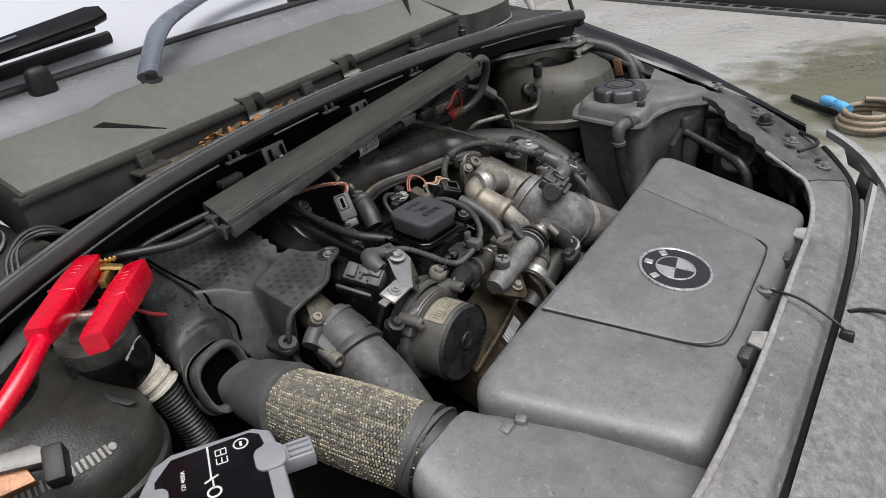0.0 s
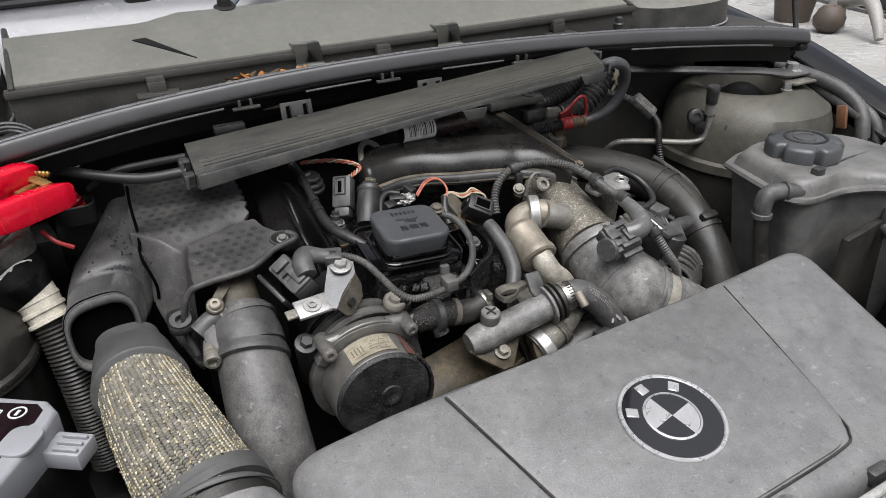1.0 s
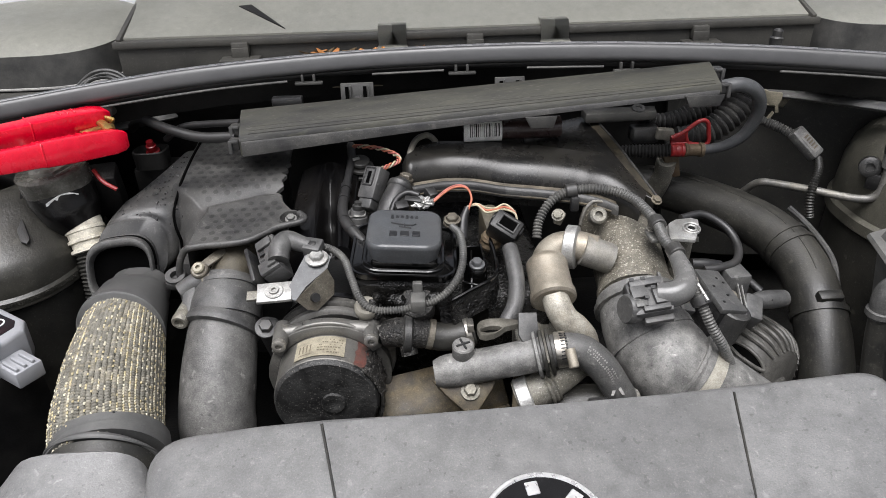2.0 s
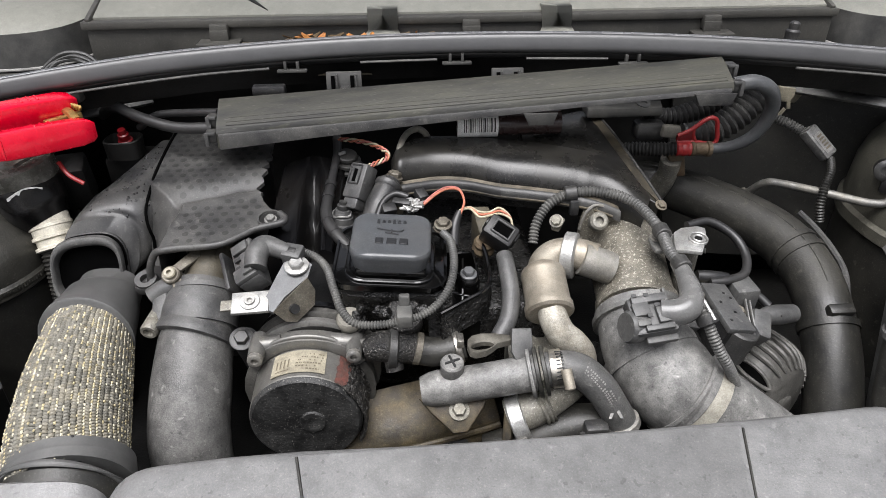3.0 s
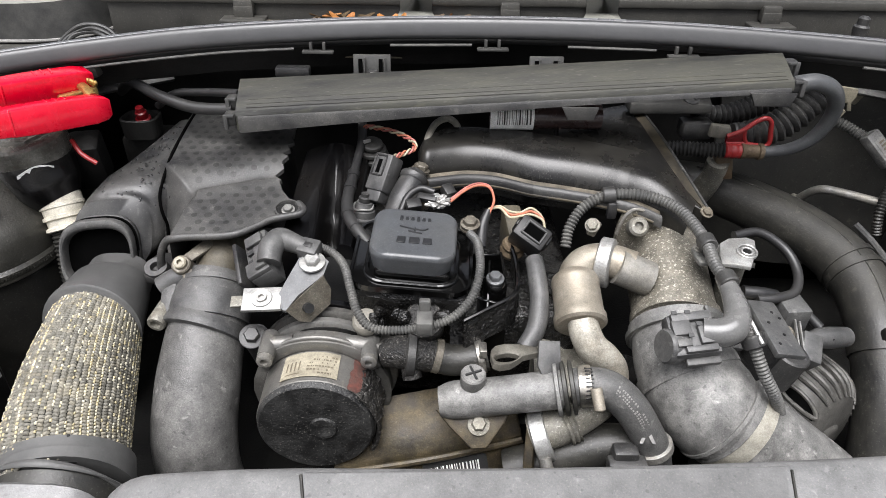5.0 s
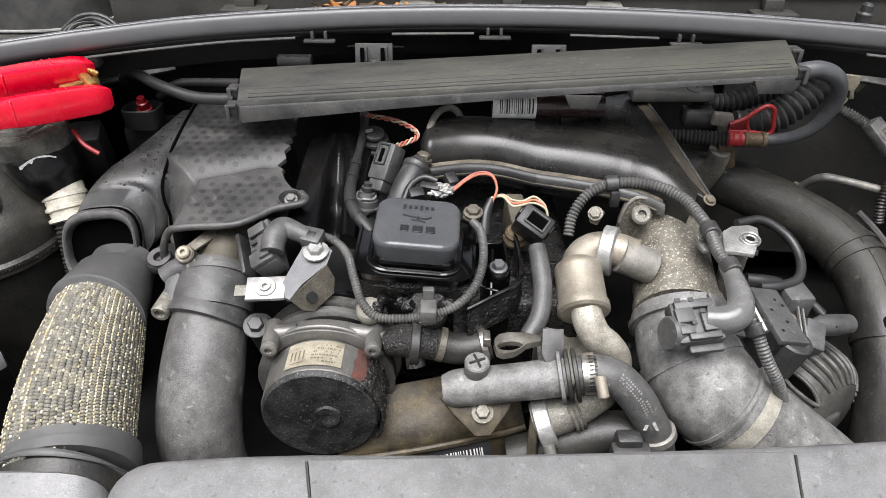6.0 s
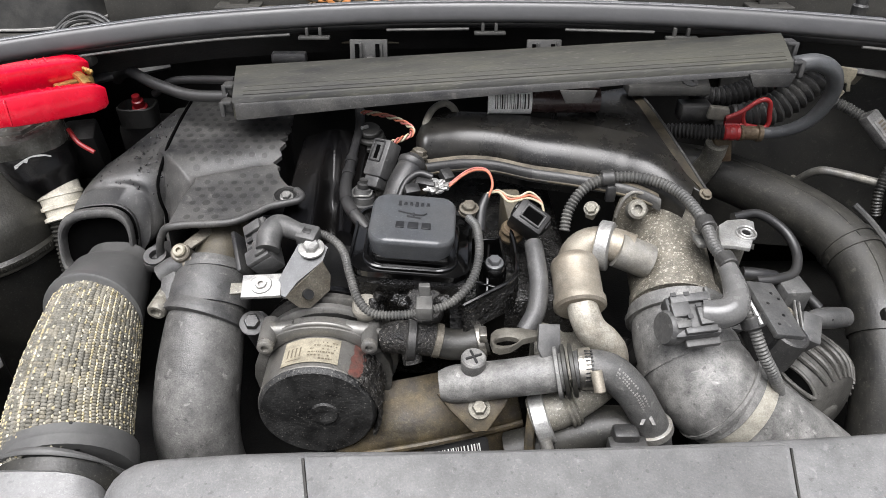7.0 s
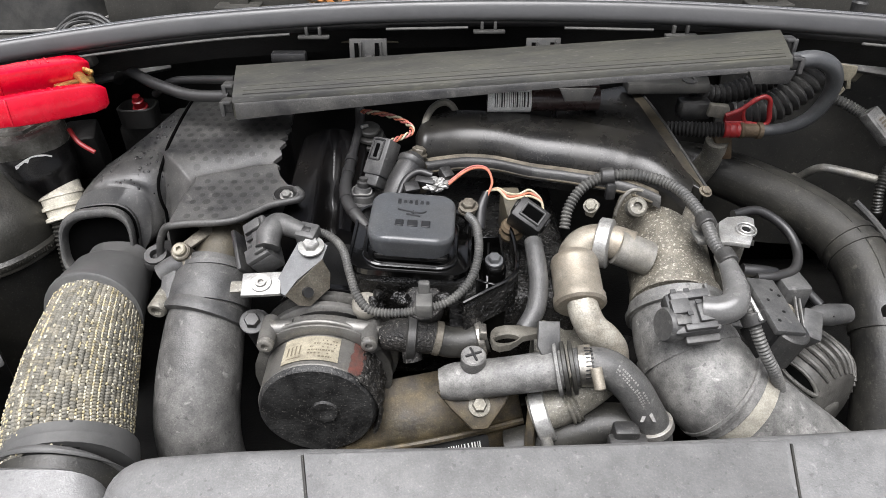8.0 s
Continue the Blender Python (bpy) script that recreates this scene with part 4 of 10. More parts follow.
part("wing_support", bm, "wing", carrier, "dusty dark wing support with an uneven edge", sharp=30)
bm = bmesh.new()
sheet(bm, lambda u, v: Vector((-0.45 + 0.85 * u, -0.7315 - 0.16 * v + 0.03 * max(0, (-0.45 + 0.85 * u) - 0.15) ** 1.2, 0.781 - 0.02 * v - 0.16 * v * v)), 60, 24, 0.02)
bumper = part("bumper_top", bm, "bumper", carrier, "grimy rough grey bumper top panel")
bm = bmesh.new()
tube(bm, [(0.04, -0.735, 0.781), (0.052, -0.750, 0.780), (0.058, -0.775, 0.777), (0.056, -0.81, 0.768), (0.05, -0.84, 0.752)], 0.0025, 8, 6)
part("joint_line", bm, "dark", bumper, "dark curved joint")
bm = bmesh.new()
tube(bm, [p + Vector((0, 0.0015, 0.003)) for p in edge_s[8:-20]], 0.0034, 8, 1, flat=0.75)
part("edge_strip", bm, "strip", carrier, "pale grey rubber edge strip")
bm = bmesh.new()
tube(bm, [p + Vector((0, -0.004, -0.010)) for p in front_s[8:70]], 0.0045, 8, 1)
part("gap_seal", bm, "dark", carrier, "black gap behind the bumper")
bm = bmesh.new()
tube(bm, [p + Vector((0, -0.010, -0.005)) for p in front_s[8:56]], 0.0025, 8, 1)
part("bumper_edge", bm, "carrier", carrier)
for x, y in ((0.160, -0.670), (-0.075, -0.676)):
    part("tab", prism(bmesh.new(), [(-0.016, 0.0), (0.016, 0.0), (0.010, 0.016), (-0.010, 0.016)], 0.004, Matrix.Translation((x, y, 0.799)), 0.0012), "strip", carrier, "pale plastic tab")
for x, y, z in ((0.44, -0.60, 0.808), (0.52, -0.53, 0.822), (0.60, -0.44, 0.836), (0.38, -0.655, 0.797)):
    part("fixing", hexbolt(bmesh.new(), (x, y, z), (0.1, -0.1, 1), 0.006, 0.008, 0.0095), "alu_grey", carrier)
    part("fixing_hole", lathe(bmesh.new(), (x + 0.022, y + 0.012, z + 0.001), (0, 0, 1), [(0, 0.0045), (0.0025, 0.0045)], 14), "ink", carrier)
part("wire", tube(bmesh.new(), [(0.40, -0.615, 0.81), (0.43, -0.635, 0.812), (0.47, -0.625, 0.806), (0.50, -0.600, 0.803)], 0.003, 8), "black", carrier, "thin black wire")
bracket = thing("catch_bracket", (0.01, -0.67, 0.80), "thin black bracket rod over the lock carrier", "bracket")
bm = bmesh.new()
tube(bm, [(0.012, -0.655, 0.806), (0.004, -0.69, 0.808), (-0.006, -0.725, 0.797), (-0.008, -0.742, 0.784)], 0.0016, 8, 6)
part("rod", bm, "black", bracket)
bm = bmesh.new()
lathe(bm, (0.013, -0.655, 0.801), (0, 0, 1), [(0, 0.010), (0.005, 0.010), (0.006, 0.006), (0.009, 0.005)], 16)
part("eye", bm, "alu_grey", bracket)
bm = bmesh.new()
box(bm, (0.009, 0.014, 0.018), Matrix.Translation((-0.008, -0.740, 0.780)), 0.003)
part("foot", bm, "black", bracket)
# rubber buffers and headlamps
for side in (1, -1):
    bm = bmesh.new()
    hexbolt(bm, (side * 0.475, -0.55, 0.822), (0, 0, 1), 0.010, 0.014, 0.014)
    part("buffer", bm, "rubber", body, "rubber bonnet buffer")
    lamp_top = spline([(side * x, y, z) for x, y, z in ((0.22, -0.765, 0.772), (0.33, -0.742, 0.779), (0.43, -0.704, 0.784), (0.50, -0.664, 0.786), (0.54, -0.630, 0.789))], 6)
    bm = bmesh.new()

    def lens(u, v, side=side, lamp_top=lamp_top):
        p = lamp_top[round(v * (len(lamp_top) - 1))]
        out = Vector((side * 0.55, -0.83, 0))
        return p + out * (0.004 + 0.045 * u) + Vector((0, 0, 0.006 - 0.006 * u - 0.05 * u ** 3))
    sheet(bm, lens, 12, len(lamp_top) - 1, 0.012)
    part("headlamp", bm, "headlamp", body, "clear headlamp lens")


# ---- engine block below everything ----
engine = thing("engine_block", (0, -0.25, 0.21), "oily dark engine block under the hoses", "engine")
bm = bmesh.new()
box(bm, (0.34, 0.25, 0.46), Matrix.Translation((0.02, -0.165, 0.45)), 0.02)
part("block", bm, "dark", engine)
bm = bmesh.new()
box(bm, (0.20, 0.22, 0.09), Matrix.Translation((-0.05, -0.19, 0.775)), 0.012)
part("cylinder_head", bm, "oily", engine)
bm = bmesh.new()
box(bm, (1.26, 0.70, 0.03), Matrix.Translation((0, -0.30, 0.60)), 0.01)
part("lower_clutter", bm, "dark", engine)

# ---- air filter lid ----
lid = thing("air_filter_housing", (0, -0.55, 0.70), "dusty grey plastic air filter housing at the front of the bay", "air filter housing")


def lid_z(x, y):
    return 0.8312 + 0.022 * x + 0.15 * (y + 0.47) - 0.13 * max(0, -0.175 - x)


def lid_outline():
    c = [(0.276, -0.447), (-0.288, -0.452), (-0.232, -0.664), (0.222, -0.660)]
    out = []
    for i in range(4):
        p, a, b = Vector(c[i]), Vector(c[i - 1]), Vector(c[(i + 1) % 4])
        r = (0.03, 0.036, 0.02, 0.022)[i]
        a, b = p + (a - p).normalized() * r, p + (b - p).normalized() * r
        for k in range(8):
            t = k / 7
            out.append((1 - t) ** 2 * a + 2 * t * (1 - t) * p + t * t * b)
        q = Vector(c[(i + 1) % 4])
        for k in range(1, 10):
            out.append(b.lerp(q + (p - q).normalized() * (0.03, 0.036, 0.02, 0.022)[(i + 1) % 4], k / 10))
    return out


bm = bmesh.new()
rim, mid = lid_outline(), Vector((0.0, -0.55))
rings = []
R = 0.013
for drop, inset in [(0.09, -0.004), (0.05, -0.002), (R, 0.0)] + [(R * (1 - math.sin(radians(a))), R * (1 - math.cos(radians(a)))) for a in (20, 40, 60, 78)] + [(0, R + 0.004), (0, 0.035), (0, 0.06), (0, 0.085)]:
    ring = []
    for p in rim:
        d = (mid - p)
        p = p - Vector((0, 0.007 * (1 - (p.x / 0.26) ** 2) * smooth01((p.y + 0.55) / 0.09)))
        q = p + Vector((d.x * inset / 0.2, d.y * inset / 0.11)) if inset > 0 else p + d * inset
        ring.append(bm.verts.new((q.x, q.y, lid_z(q.x, q.y) - drop)))
    rings.append(ring)
k = len(rim)
for a, b in zip(rings, rings[1:]):
    for i in range(k):
        bm.faces.new((a[i], a[(i + 1) % k], b[(i + 1) % k], b[i]))
bm.faces.new(rings[-1])
part("lid", bm, "lid", lid)


def plan_plate(corners, radii, lift, thick, inset=0.0015):
    """A plate that follows the lid's top, with rounded corners in plan."""
    bm = bmesh.new()
    out = []
    for i, p in enumerate(corners):
        p, a, b = Vector(p), Vector(corners[i - 1]), Vector(corners[(i + 1) % len(corners)])
        a, b = p + (a - p).normalized() * radii[i], p + (b - p).normalized() * radii[i]
        for s in range(9):
            t = s / 8
            out.append((1 - t) ** 2 * a + 2 * t * (1 - t) * p + t * t * b)
    c = sum(out, Vector((0, 0))) / len(out)
    lo = [bm.verts.new((q.x, q.y, lid_z(q.x, q.y) + lift - thick)) for q in out]
    md = [bm.verts.new((q.x, q.y, lid_z(q.x, q.y) + lift - 0.001)) for q in out]
    hi = [bm.verts.new((*(q + (c - q).normalized() * inset), lid_z(q.x, q.y) + lift)) for q in out]
    m = len(out)
    for a, b in ((lo, md), (md, hi)):
        for i in range(m):
            bm.faces.new((a[i], a[(i + 1) % m], b[(i + 1) % m], b[i]))
    bm.faces.new(hi)
    bm.faces.new(lo[::-1])
    return bm


part("raised_panel", plan_plate([(0.146, -0.464), (-0.152, -0.466), (-0.112, -0.643), (0.106, -0.637)], (0.002, 0.002, 0.04, 0.03), 0.0032, 0.008, 0.003), "lid", lid)
for x, y in ((0.10, -0.655), (-0.10, -0.658)):
    bm = bmesh.new()
    box(bm, (0.022, 0.012, 0.014), Matrix.Translation((x, y - 0.004, 0.795)), 0.003)
    part("clip", bm, "black_dusty", lid)
# round badge, drawn as plain shapes
badge = thing("round_badge", (-0.008, -0.562, 0.82), "round silver and black enamel badge on the filter housing", "badge")
nrm = Vector((0, -0.165, 1)).normalized()
bc = Vector((-0.008, -0.562, lid_z(-0.008, -0.562) + 0.0024))
bmx = axes(bc, nrm)
part("ring", lathe(bmesh.new(), bc, nrm, [(0, 0.0415), (0.002, 0.0415), (0.0028, 0.0408), (0.0028, 0.0388), (0.002, 0.038), (0, 0.038)], 48), "chrome", badge)
part("black_field", lathe(bmesh.new(), bc, nrm, [(0, 0.0385), (0.0018, 0.0385)], 48), "badge_black", badge)
part("inner_ring", lathe(bmesh.new(), bc, nrm, [(0, 0.0225), (0.0026, 0.0225), (0.0028, 0.022), (0.0028, 0.0208), (0, 0.0208)], 40), "chrome", badge)
for i in range(4):
    bm = bmesh.new()
    prism(bm, [(0, 0)] + [(0.0205 * math.cos(radians(90 * i + 12 + a)), 0.0205 * math.sin(radians(90 * i + 12 + a))) for a in range(0, 91, 10)], 0.0023, bmx)
    part("quarter", bm, "chrome" if i % 2 else "badge_black", badge)
for i, a in enumerate((150, 98, 46)):
    bm = bmesh.new()
    box(bm, (0.0085, 0.0095, 0.0012), bmx @ Matrix.Rotation(radians(a - 90), 4, "Z") @ Matrix.Translation((0, 0.0305, 0.0020)), 0.0006, 1)
    part("mark", bm, "chrome", badge)
# intake duct from the filter housing to the braided hose
duct = thing("intake_duct", (-0.34, -0.5, 0.70), "dusty grey plastic intake duct beside the filter housing", "air duct")
bm = bmesh.new()
D = [(-0.338, -0.456, 0.768, 0.044, 0.038), (-0.337, -0.459, 0.767, 0.050, 0.041), (-0.336, -0.474, 0.761, 0.058, 0.042), (-0.328, -0.505, 0.754, 0.072, 0.040), (-0.318, -0.56, 0.750, 0.088, 0.040), (-0.312, -0.62, 0.742, 0.092, 0.040), (-0.310, -0.668, 0.735, 0.09, 0.038)]
rings = []
for x, y, z, w, h in D:
    rings.append([bm.verts.new((x + w * math.copysign(abs(math.cos(a)) ** 0.55, math.cos(a)), y, z + h * math.copysign(abs(math.sin(a)) ** 0.55, math.sin(a)))) for a in (2 * math.pi * i / 28 for i in range(28))])
for a, b in zip(rings, rings[1:]):
    for i in range(28):
        bm.faces.new((a[i], a[(i + 1) % 28], b[(i + 1) % 28], b[i]))
bm.faces.new(rings[0]); bm.faces.new(rings[-1])
part("duct_body", bm, "lid", duct)
bm = bmesh.new()
for i in range(5):
    box(bm, (0.016, 0.012, 0.01), Matrix.Translation((-0.292 + 0.018 * i, -0.500 - 0.006 * (i % 2), 0.792)) @ Matrix.Rotation(0.3 * i, 4, "Z"), 0.003)
part("moulded_ribs", bm, "lid", duct)

# ---- braided hose ----
HOSE = [Vector(p) for p in ((-0.366, -0.266, 0.797), (-0.362, -0.30, 0.792), (-0.353, -0.35, 0.786), (-0.342, -0.40, 0.777), (-0.331, -0.434, 0.768))]
hose = thing("braided_hose", (-0.365, -0.33, 0.74), "woven gold and grey braided intake hose", "hose")
part("sleeve", tube(bmesh.new(), HOSE, [0.0325, 0.0355, 0.0385, 0.0405, 0.0400], 24, 8), "ink", hose, "dark fabric under the braid")


bm = bmesh.new()
tube(bm, [(x, y, lid_z(x, y) + 0.0012) for x, y in ((0.147, -0.466), (0.127, -0.55), (0.110, -0.615), (0.103, -0.632), (0.085, -0.6395), (0, -0.6425), (-0.085, -0.644), (-0.108, -0.634), (-0.120, -0.61), (-0.136, -0.54), (-0.153, -0.467))], 0.0010, 6, 6)
part("panel_groove", bm, "hose_dark", lid, "dark groove round the raised panel")


def braid(seed):
    """Columns of small grey knots along the hose, with gold and pale threads between them."""
    rnd = random.Random(seed)
    path = even(spline(HOSE, 10), 0.0014)
    fr = sweep_frames(path)
    rad = lambda f: 0.0335 + 0.0075 * math.sin(min(1, f * 1.15 + 0.02) * math.pi * 0.6) + 0.0015 * f  # noqa: E731
    meshes = {"yarn_pale": bmesh.new(), "yarn_gold": bmesh.new(), "yarn_mid": bmesh.new(), "yarn_dark": bmesh.new()}

    def knot(kind, i, a, turn, hw, hl, hh, lift):
        p, s, u = fr[i]
        n = s * math.cos(a) + u * math.sin(a)
        side = u * math.cos(a) - s * math.sin(a)
        d = ((fr[min(i + 2, len(fr) - 1)][0] - fr[max(0, i - 1)][0]).normalized() + side * turn).normalized()
        c, t = p + n * (rad(i / (len(fr) - 1)) + lift), n.cross(d)
        b = meshes[kind]
        top = [b.verts.new(c + d * x * hl * 0.6 + t * y * hw * 0.55 + n * hh) for x, y in ((-1, -1), (1, -1), (1, 1), (-1, 1))]
        low = [b.verts.new(c + d * x * hl + t * y * hw - n * hh * 0.5) for x, y in ((-1, -1), (1, -1), (1, 1), (-1, 1))]
        b.faces.new(top)
        for k2 in range(4):
            b.faces.new((low[k2], low[(k2 + 1) % 4], top[(k2 + 1) % 4], top[k2]))
    rows = 58
    for j in range(rows):
        a = 2 * math.pi * j / rows
        if math.sin(a) < -0.5:
            continue
        bright = rnd.choice((0.25, 0.45, 0.7, 0.9))
        for i in range(j % 2, len(fr) - 2, 2):
            w = rnd.uniform(-0.004, 0.004)
            worn = noise.noise(Vector((j * 0.4, fr[i][0].y * 60, seed))) * 0.15 + rnd.uniform(-0.2, 0.2) + 0.30 * (bright - 0.4)
            knot("yarn_mid" if worn > 0.06 else "yarn_dark", i, a + w, (0.30 if j % 2 else -0.30) + rnd.uniform(-0.08, 0.08), 0.00222, 0.00125, 0.0011, 0.0004 + rnd.uniform(-0.0001, 0.0002))
            if rnd.random() < bright:
                knot("yarn_gold" if rnd.random() < 0.5 else "yarn_pale", i, a + math.pi / rows + w, rnd.uniform(-0.5, 0.5), rnd.uniform(0.0006, 0.0010), rnd.uniform(0.0009, 0.0013), 0.0007, 0.0011 + rnd.uniform(0, 0.0005))
    return meshes


for kind, b in braid(4).items():
    part("braid", b, kind, hose, sharp=80, kind="stuff")
cuff = [(0.050, -0.004, 0.0295, 0.0225, 0.8), (0.034, -0.004, 0.0305, 0.0245, 0.8), (0.030, -0.003, 0.0325, 0.0270, 0.82), (0.018, -0.001, 0.0350, 0.0320, 0.9), (0.002, 0.0, 0.0375, 0.0362, 1), (-0.010, 0.001, 0.0395, 0.0390, 1), (-0.019, 0.0015, 0.0402, 0.0398, 1), (-0.020, 0.0015, 0.0415, 0.0411, 1), (-0.0245, 0.0015, 0.0418, 0.0414, 1), (-0.026, 0.0015, 0.0400, 0.0396, 1)]
part("upper_cuff", skin(bmesh.new(), [oval(HOSE[0] + Vector((-0.003 * y / 0.05, y, z + 0.1 * y)), (1, 0, 0), (0, 0.15, 1), w, h, e, 36) for y, z, w, h, e in cuff]), "cuff_rubber", hose, "smooth grey rubber cuff")
collar = [HOSE[-1] + Vector((-0.004, 0.020, 0.005)), HOSE[-1] + Vector((-0.002, 0.010, 0.002)), HOSE[-1] + Vector((0, 0.000, 0.0))]
part("lower_cuff", tube(bmesh.new(), collar, [0.0450, 0.0462, 0.0462], 40, 6), "cuff_rubber", hose, "smooth grey rubber cuff")
part("cuff_bead", tube(bmesh.new(), [HOSE[-1] + Vector((0, 0.002, 0.0005)), HOSE[-1] + Vector((0, -0.001, -0.0005)), HOSE[-1] + Vector((0, -0.004, -0.001))], [0.0455, 0.0480, 0.0455], 40, 4), "cuff_rubber", hose)
part("cuff_tail", tube(bmesh.new(), [HOSE[-1] + Vector((0, -0.002, -0.0005)), HOSE[-1] + Vector((0.001, -0.020, -0.006)), HOSE[-1] + Vector((0.002, -0.036, -0.012))], [0.0440, 0.0425, 0.0380], 36, 6), "hose_dark", hose)
part("mould_dot", lathe(bmesh.new(), HOSE[-1] + Vector((0.012, 0.010, 0.0455)), (0.2, 0, 1), [(-0.001, 0.0014), (0.0008, 0.0010)], 8), "rubber", hose)

# ---- intake silencer and its open neck ----
silencer = thing("intake_silencer", (-0.27, -0.16, 0.72), "black dimpled plastic intake silencer with a broken edge", "air duct")
rnd = random.Random(2)


LOBE = [(-0.293, -0.183), (-0.300, -0.209), (-0.302, -0.240), (-0.303, -0.265), (-0.18, -0.265), (-0.18, -0.158), (-0.24, -0.166)]
SEAM = [(-0.336, -0.039), (-0.337, -0.066), (-0.338, -0.091), (-0.340, -0.120), (-0.342, -0.133), (-0.342, -0.150), (-0.340, -0.166), (-0.335, -0.183), (-0.329, -0.199), (-0.320, -0.216)]
LIP = [(-0.198, -0.200), (-0.192, -0.208), (-0.193, -0.214), (-0.200, -0.217), (-0.218, -0.223), (-0.229, -0.232), (-0.245, -0.243), (-0.263, -0.246), (-0.282, -0.247), (-0.294, -0.249)]
PLATE = [(-0.336, -0.03), (-0.221, -0.03), (-0.221, -0.075)]
PLATE += [(-0.223 - 0.004 * smooth01(i / 9) + 0.0055 * (i % 2) + rnd.uniform(-0.0026, 0.0026), -0.080 - 0.0066 * i + rnd.uniform(-0.0016, 0.0016)) for i in range(14)]
PLATE += [(-0.216, -0.180), (-0.208, -0.192)] + LIP + [(-0.303, -0.247), (-0.312, -0.233)] + SEAM[::-1]


def inside(poly, x, y):
    """How far (x, y) lies inside the outline (minus: outside)."""
    hit_in, far = False, 9.0
    for (ax, ay), (bx, by) in zip(poly, poly[1:] + poly[:1]):
        if (ay > y) != (by > y) and x < (bx - ax) * (y - ay) / (by - ay) + ax:
            hit_in = not hit_in
        t = max(0, min(1, ((x - ax) * (bx - ax) + (y - ay) * (by - ay)) / ((bx - ax) ** 2 + (by - ay) ** 2)))
        far = min(far, math.hypot(x - ax - t * (bx - ax), y - ay - t * (by - ay)))
    return far if hit_in else -far


def nearest(poly, x, y):
    """The point of the outline nearest to (x, y)."""
    best = None
    for (ax, ay), (bx, by) in zip(poly, poly[1:] + poly[:1]):
        t = max(0, min(1, ((x - ax) * (bx - ax) + (y - ay) * (by - ay)) / ((bx - ax) ** 2 + (by - ay) ** 2)))
        q = (ax + t * (bx - ax), ay + t * (by - ay))
        d = math.hypot(x - q[0], y - q[1])
        if best is None or d < best[0]:
            best = (d, q)
    return best[1]


def sil_z(x, y):
    """The silencer's moulded top: a sloping plate whose near corner falls away beside a flat lobe."""
    z = 0.889 + 0.15 * (y + 0.059)
    f = max(0, -0.707 * (x + 0.293) - 0.707 * (y + 0.183))
    up = smooth01((inside(LOBE, x, y) + 0.007) / 0.009)
    out = max(0, -inside(LOBE, x, y))
    z -= 0.0085 * smooth01(out / 0.007) * math.exp(-((out - 0.010) / 0.016) ** 2) * (1 if y > -0.21 else 0)
    crease = 0.0014 * smooth01(1 - abs(inside(LOBE, x, y)) / 0.018)
    return z - min(0.10, 2.4 * f * f / (f + 0.005)) * (1 - up) + crease * (1 - smooth01(f / 0.006))


def moulded(poly, step, depth):
    """A plate of that outline on the silencer's top, with a torn or smooth rim."""
    b = bmesh.new()
    x0, x1, y0, y1 = min(p[0] for p in poly), max(p[0] for p in poly), min(p[1] for p in poly), max(p[1] for p in poly)
    got = {}
    ni, nj = int((x1 - x0) / step) + 1, int((y1 - y0) / step) + 1

    def v(i, j, low):
        if (i, j, low) not in got:
            x, y = x0 + i * step, y0 + j * step
            if inside(poly, x, y) < 0:
                x, y = nearest(poly, x, y)
            got[i, j, low] = b.verts.new((x, y, sil_z(x, y) - (depth if low else 0)))
        return got[i, j, low]
    cells = {(i, j) for i in range(ni) for j in range(nj) if inside(poly, x0 + (i + 0.5) * step, y0 + (j + 0.5) * step) > 0}
    for i, j in cells:
        b.faces.new((v(i, j, 0), v(i + 1, j, 0), v(i + 1, j + 1, 0), v(i, j + 1, 0)))
        b.faces.new((v(i, j, 1), v(i, j + 1, 1), v(i + 1, j + 1, 1), v(i + 1, j, 1)))
        for di, dj, p, q in ((-1, 0, (0, 0), (0, 1)), (1, 0, (1, 1), (1, 0)), (0, -1, (1, 0), (0, 0)), (0, 1, (0, 1), (1, 1))):
            if (i + di, j + dj) not in cells:
                b.faces.new((v(i + p[0], j + p[1], 0), v(i + p[0], j + p[1], 1), v(i + q[0], j + q[1], 1), v(i + q[0], j + q[1], 0)))
    return b


part("top_plate", moulded(PLATE, 0.0012, 0.004), "silencer", silencer, sharp=50)
# each dimple is a disc just above the plate, coloured darker than it
bm = bmesh.new()
rnd = random.Random(8)
for row in range(24):
    for c in range(14):
        x, y = -0.336 + 0.0122 * c + (0.0061 if row % 2 else 0), -0.045 - 0.0096 * row
        on_back = inside(LOBE, x, y) < -0.020 and -0.707 * (x + 0.293) - 0.707 * (y + 0.183) < -0.010
        if inside(PLATE, x, y) < 0.007 or not (on_back or inside(LOBE, x, y) > 0.009) or math.hypot(x + 0.206, y + 0.209) < 0.019:
            continue
        r = rnd.uniform(0.0027, 0.0036)
        mid = bm.verts.new((x, y, sil_z(x, y) + 0.00035))
        rim = [bm.verts.new((x + r * math.cos(q), y + r * math.sin(q), sil_z(x + r * math.cos(q), y + r * math.sin(q)) + 0.00015)) for q in (2 * math.pi * i / 12 for i in range(12))]
        for i in range(12):
            bm.faces.new((mid, rim[i], rim[(i + 1) % 12]))
part("relief", bm, "dimple", silencer, "rows of round dimples", kind="stuff")
rimp = [(x, y, sil_z(x, y + 0.003) - 0.0004) for x, y in LIP] + [(-0.302, -0.248, 0.858), (-0.307, -0.246, 0.852), (-0.312, -0.245, 0.842), (-0.315, -0.245, 0.828), (-0.316, -0.246, 0.808), (-0.312, -0.252, 0.788)]
